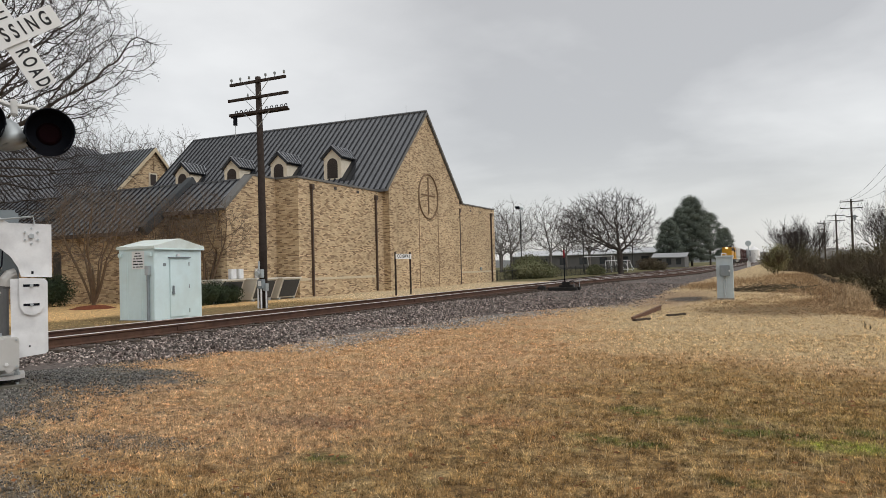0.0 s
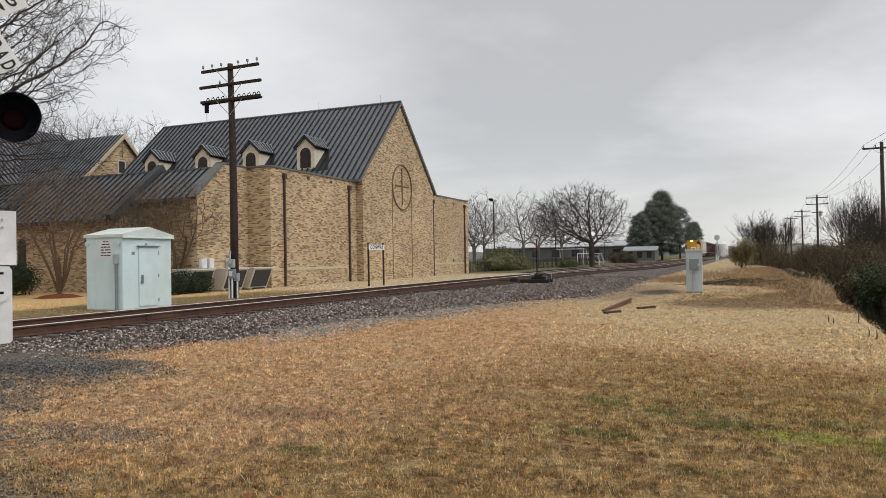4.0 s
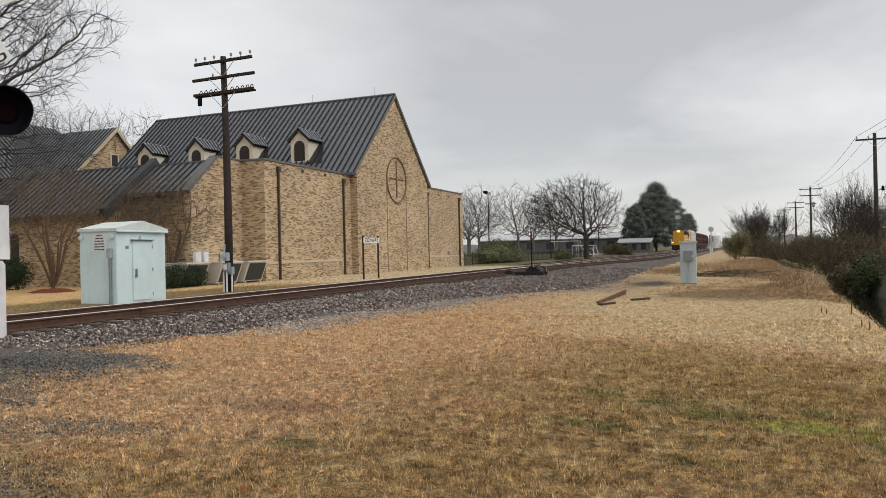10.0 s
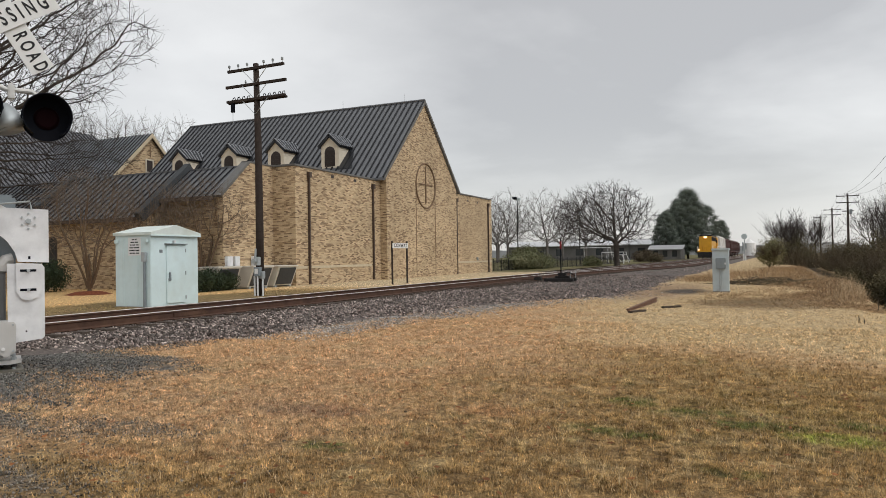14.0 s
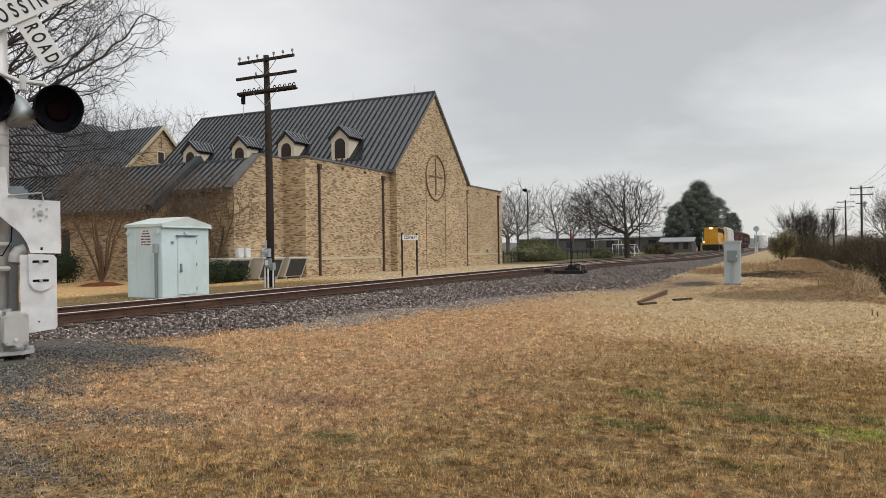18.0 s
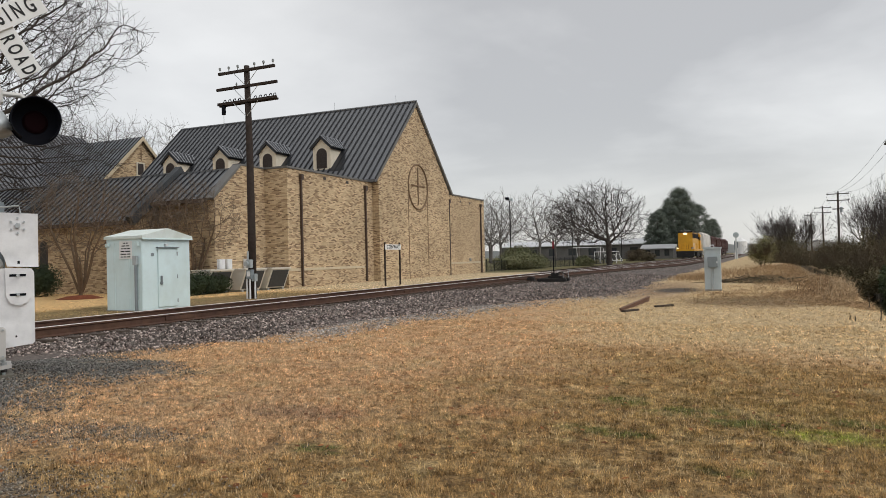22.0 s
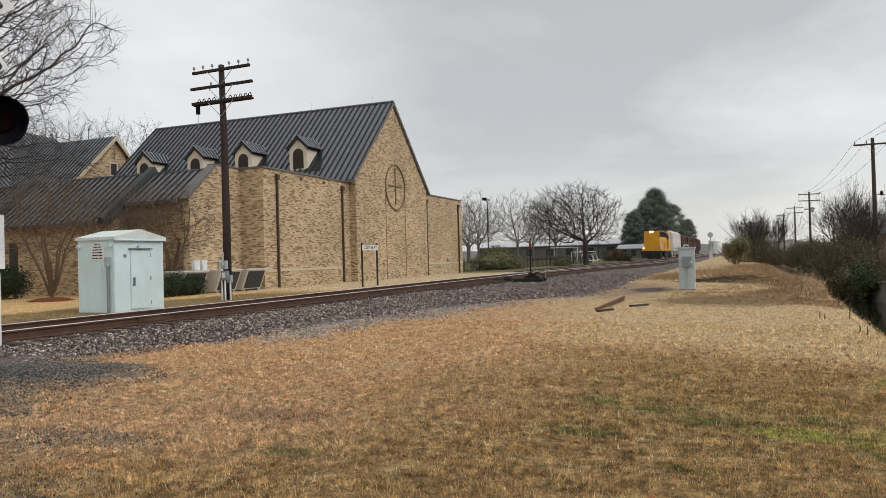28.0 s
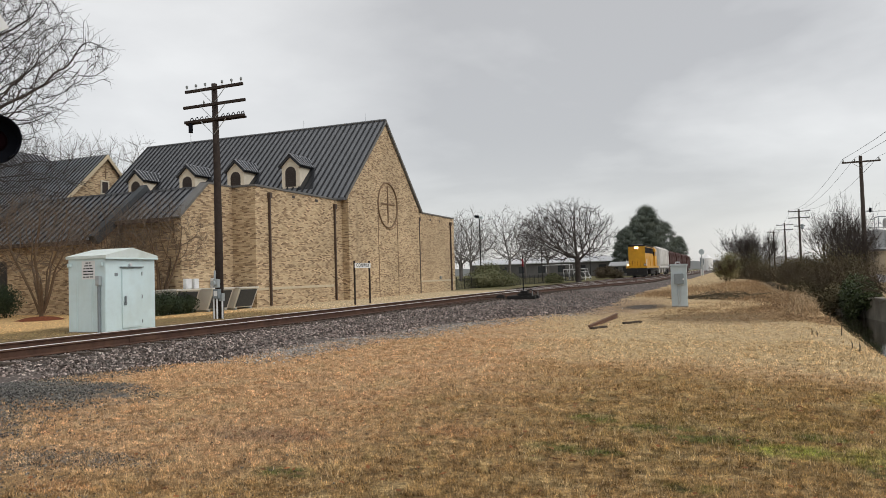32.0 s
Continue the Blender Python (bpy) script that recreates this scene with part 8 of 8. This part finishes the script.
def build_hopper(material, label, length, height, group=""):
    t = thing("hopper_car", pose(TRACK_X, 130, RAIL_Z), label, "freight car", group)
    L = length
    part("body", Shape().plate([(-1.0, 1.25), (1.0, 1.25), (1.52, 1.9), (1.56, 3.2), (1.45, height - 0.3), (1.0, height), (-1.0, height), (-1.45, height - 0.3), (-1.56, 3.2), (-1.52, 1.9)], 1.1, L - 1.1, "y"), material, t)
    n = 9
    for k in range(n):
        y = 1.3 + k * (L - 2.6) / (n - 1)
        for x in (-1.57, 1.53):
            part("side_rib", Shape().cbox(x, x + 0.06, y - 0.05, y + 0.05, 1.8, height - 0.35, 0.01), material, t)
    part("side_sill", Shape().cbox(-1.58, 1.58, 0.6, L - 0.6, 1.3, 1.6, 0.03), material, t)
    for k in range(3):
        y0 = 2.6 + k * (L - 5.2) / 3
        y1 = y0 + (L - 5.2) / 3
        part("discharge_bay", Shape().plate([(y0 + 0.1, 1.5), (y1 - 0.1, 1.5), ((y0 + y1) / 2 + 0.5, 0.4), ((y0 + y1) / 2 - 0.5, 0.4)], -1.1, 1.1, "x"), material, t)
    part("running_board", Shape().cbox(-0.5, 0.5, 1.0, L - 1.0, height + 0.02, height + 0.12, 0.02), M["galv"], t)
    for k in range(4):
        y = 2.6 + k * (L - 5.2) / 3
        part("roof_hatch", Shape().tube([(0.75, y, height - 0.05), (0.75, y, height + 0.12)], 0.35, 12), material, t)
    for y, s in ((0.3, 1), (L - 0.3, -1)):
        part("end_ladder", Shape().tube([(1.3, y, 0.8), (1.3, y, height - 0.4)], 0.03, 5).tube([(0.9, y, 0.8), (0.9, y, height - 0.4)], 0.03, 5), M["galv"], t)
        part("coupler", Shape().cbox(-0.15, 0.15, y - 0.55, y + 0.55, 0.75, 1.0, 0.03), M["locodark"], t)
        part("end_sill", Shape().cbox(-1.4, 1.4, y - 0.12, y + 0.12, 1.1, 1.5, 0.03), material, t)
    truck(t, 2.0, 1.75, 2)
    truck(t, L - 2.0, 1.75, 2)
    return t


def build_train():
    cars = [(build_locomotive(), 0.0)]
    cars.append((build_hopper(M["hopper"], "dirty white covered hopper car behind the locomotive", 21.0, 4.98), 18.6))
    red = build_hopper(M["boxred"], "brown-red hopper car in the train", 18.4, 4.72, "brown hopper cars")
    cars.append((red, 40.3))
    for k in range(1, 4):
        cars.append((copy_thing(red, pose(TRACK_X, 150 + 18.8 * k, RAIL_Z)), 40.3 + 18.9 * k))
    return cars


TRAIN = build_train()


def motions():
    """The train rolls slowly towards the crossing."""
    table = ((0, 207.0), (4, 190.5), (8, 175.2), (12, 161.2), (16, 148.5), (20, 136.9), (24, 126.5), (28, 117.6), (32, 108.9))
    for car, back in TRAIN:
        walk(car, [(t, pose(TRACK_X, y - 0.75 + back, RAIL_Z)) for t, y in table])


motions()
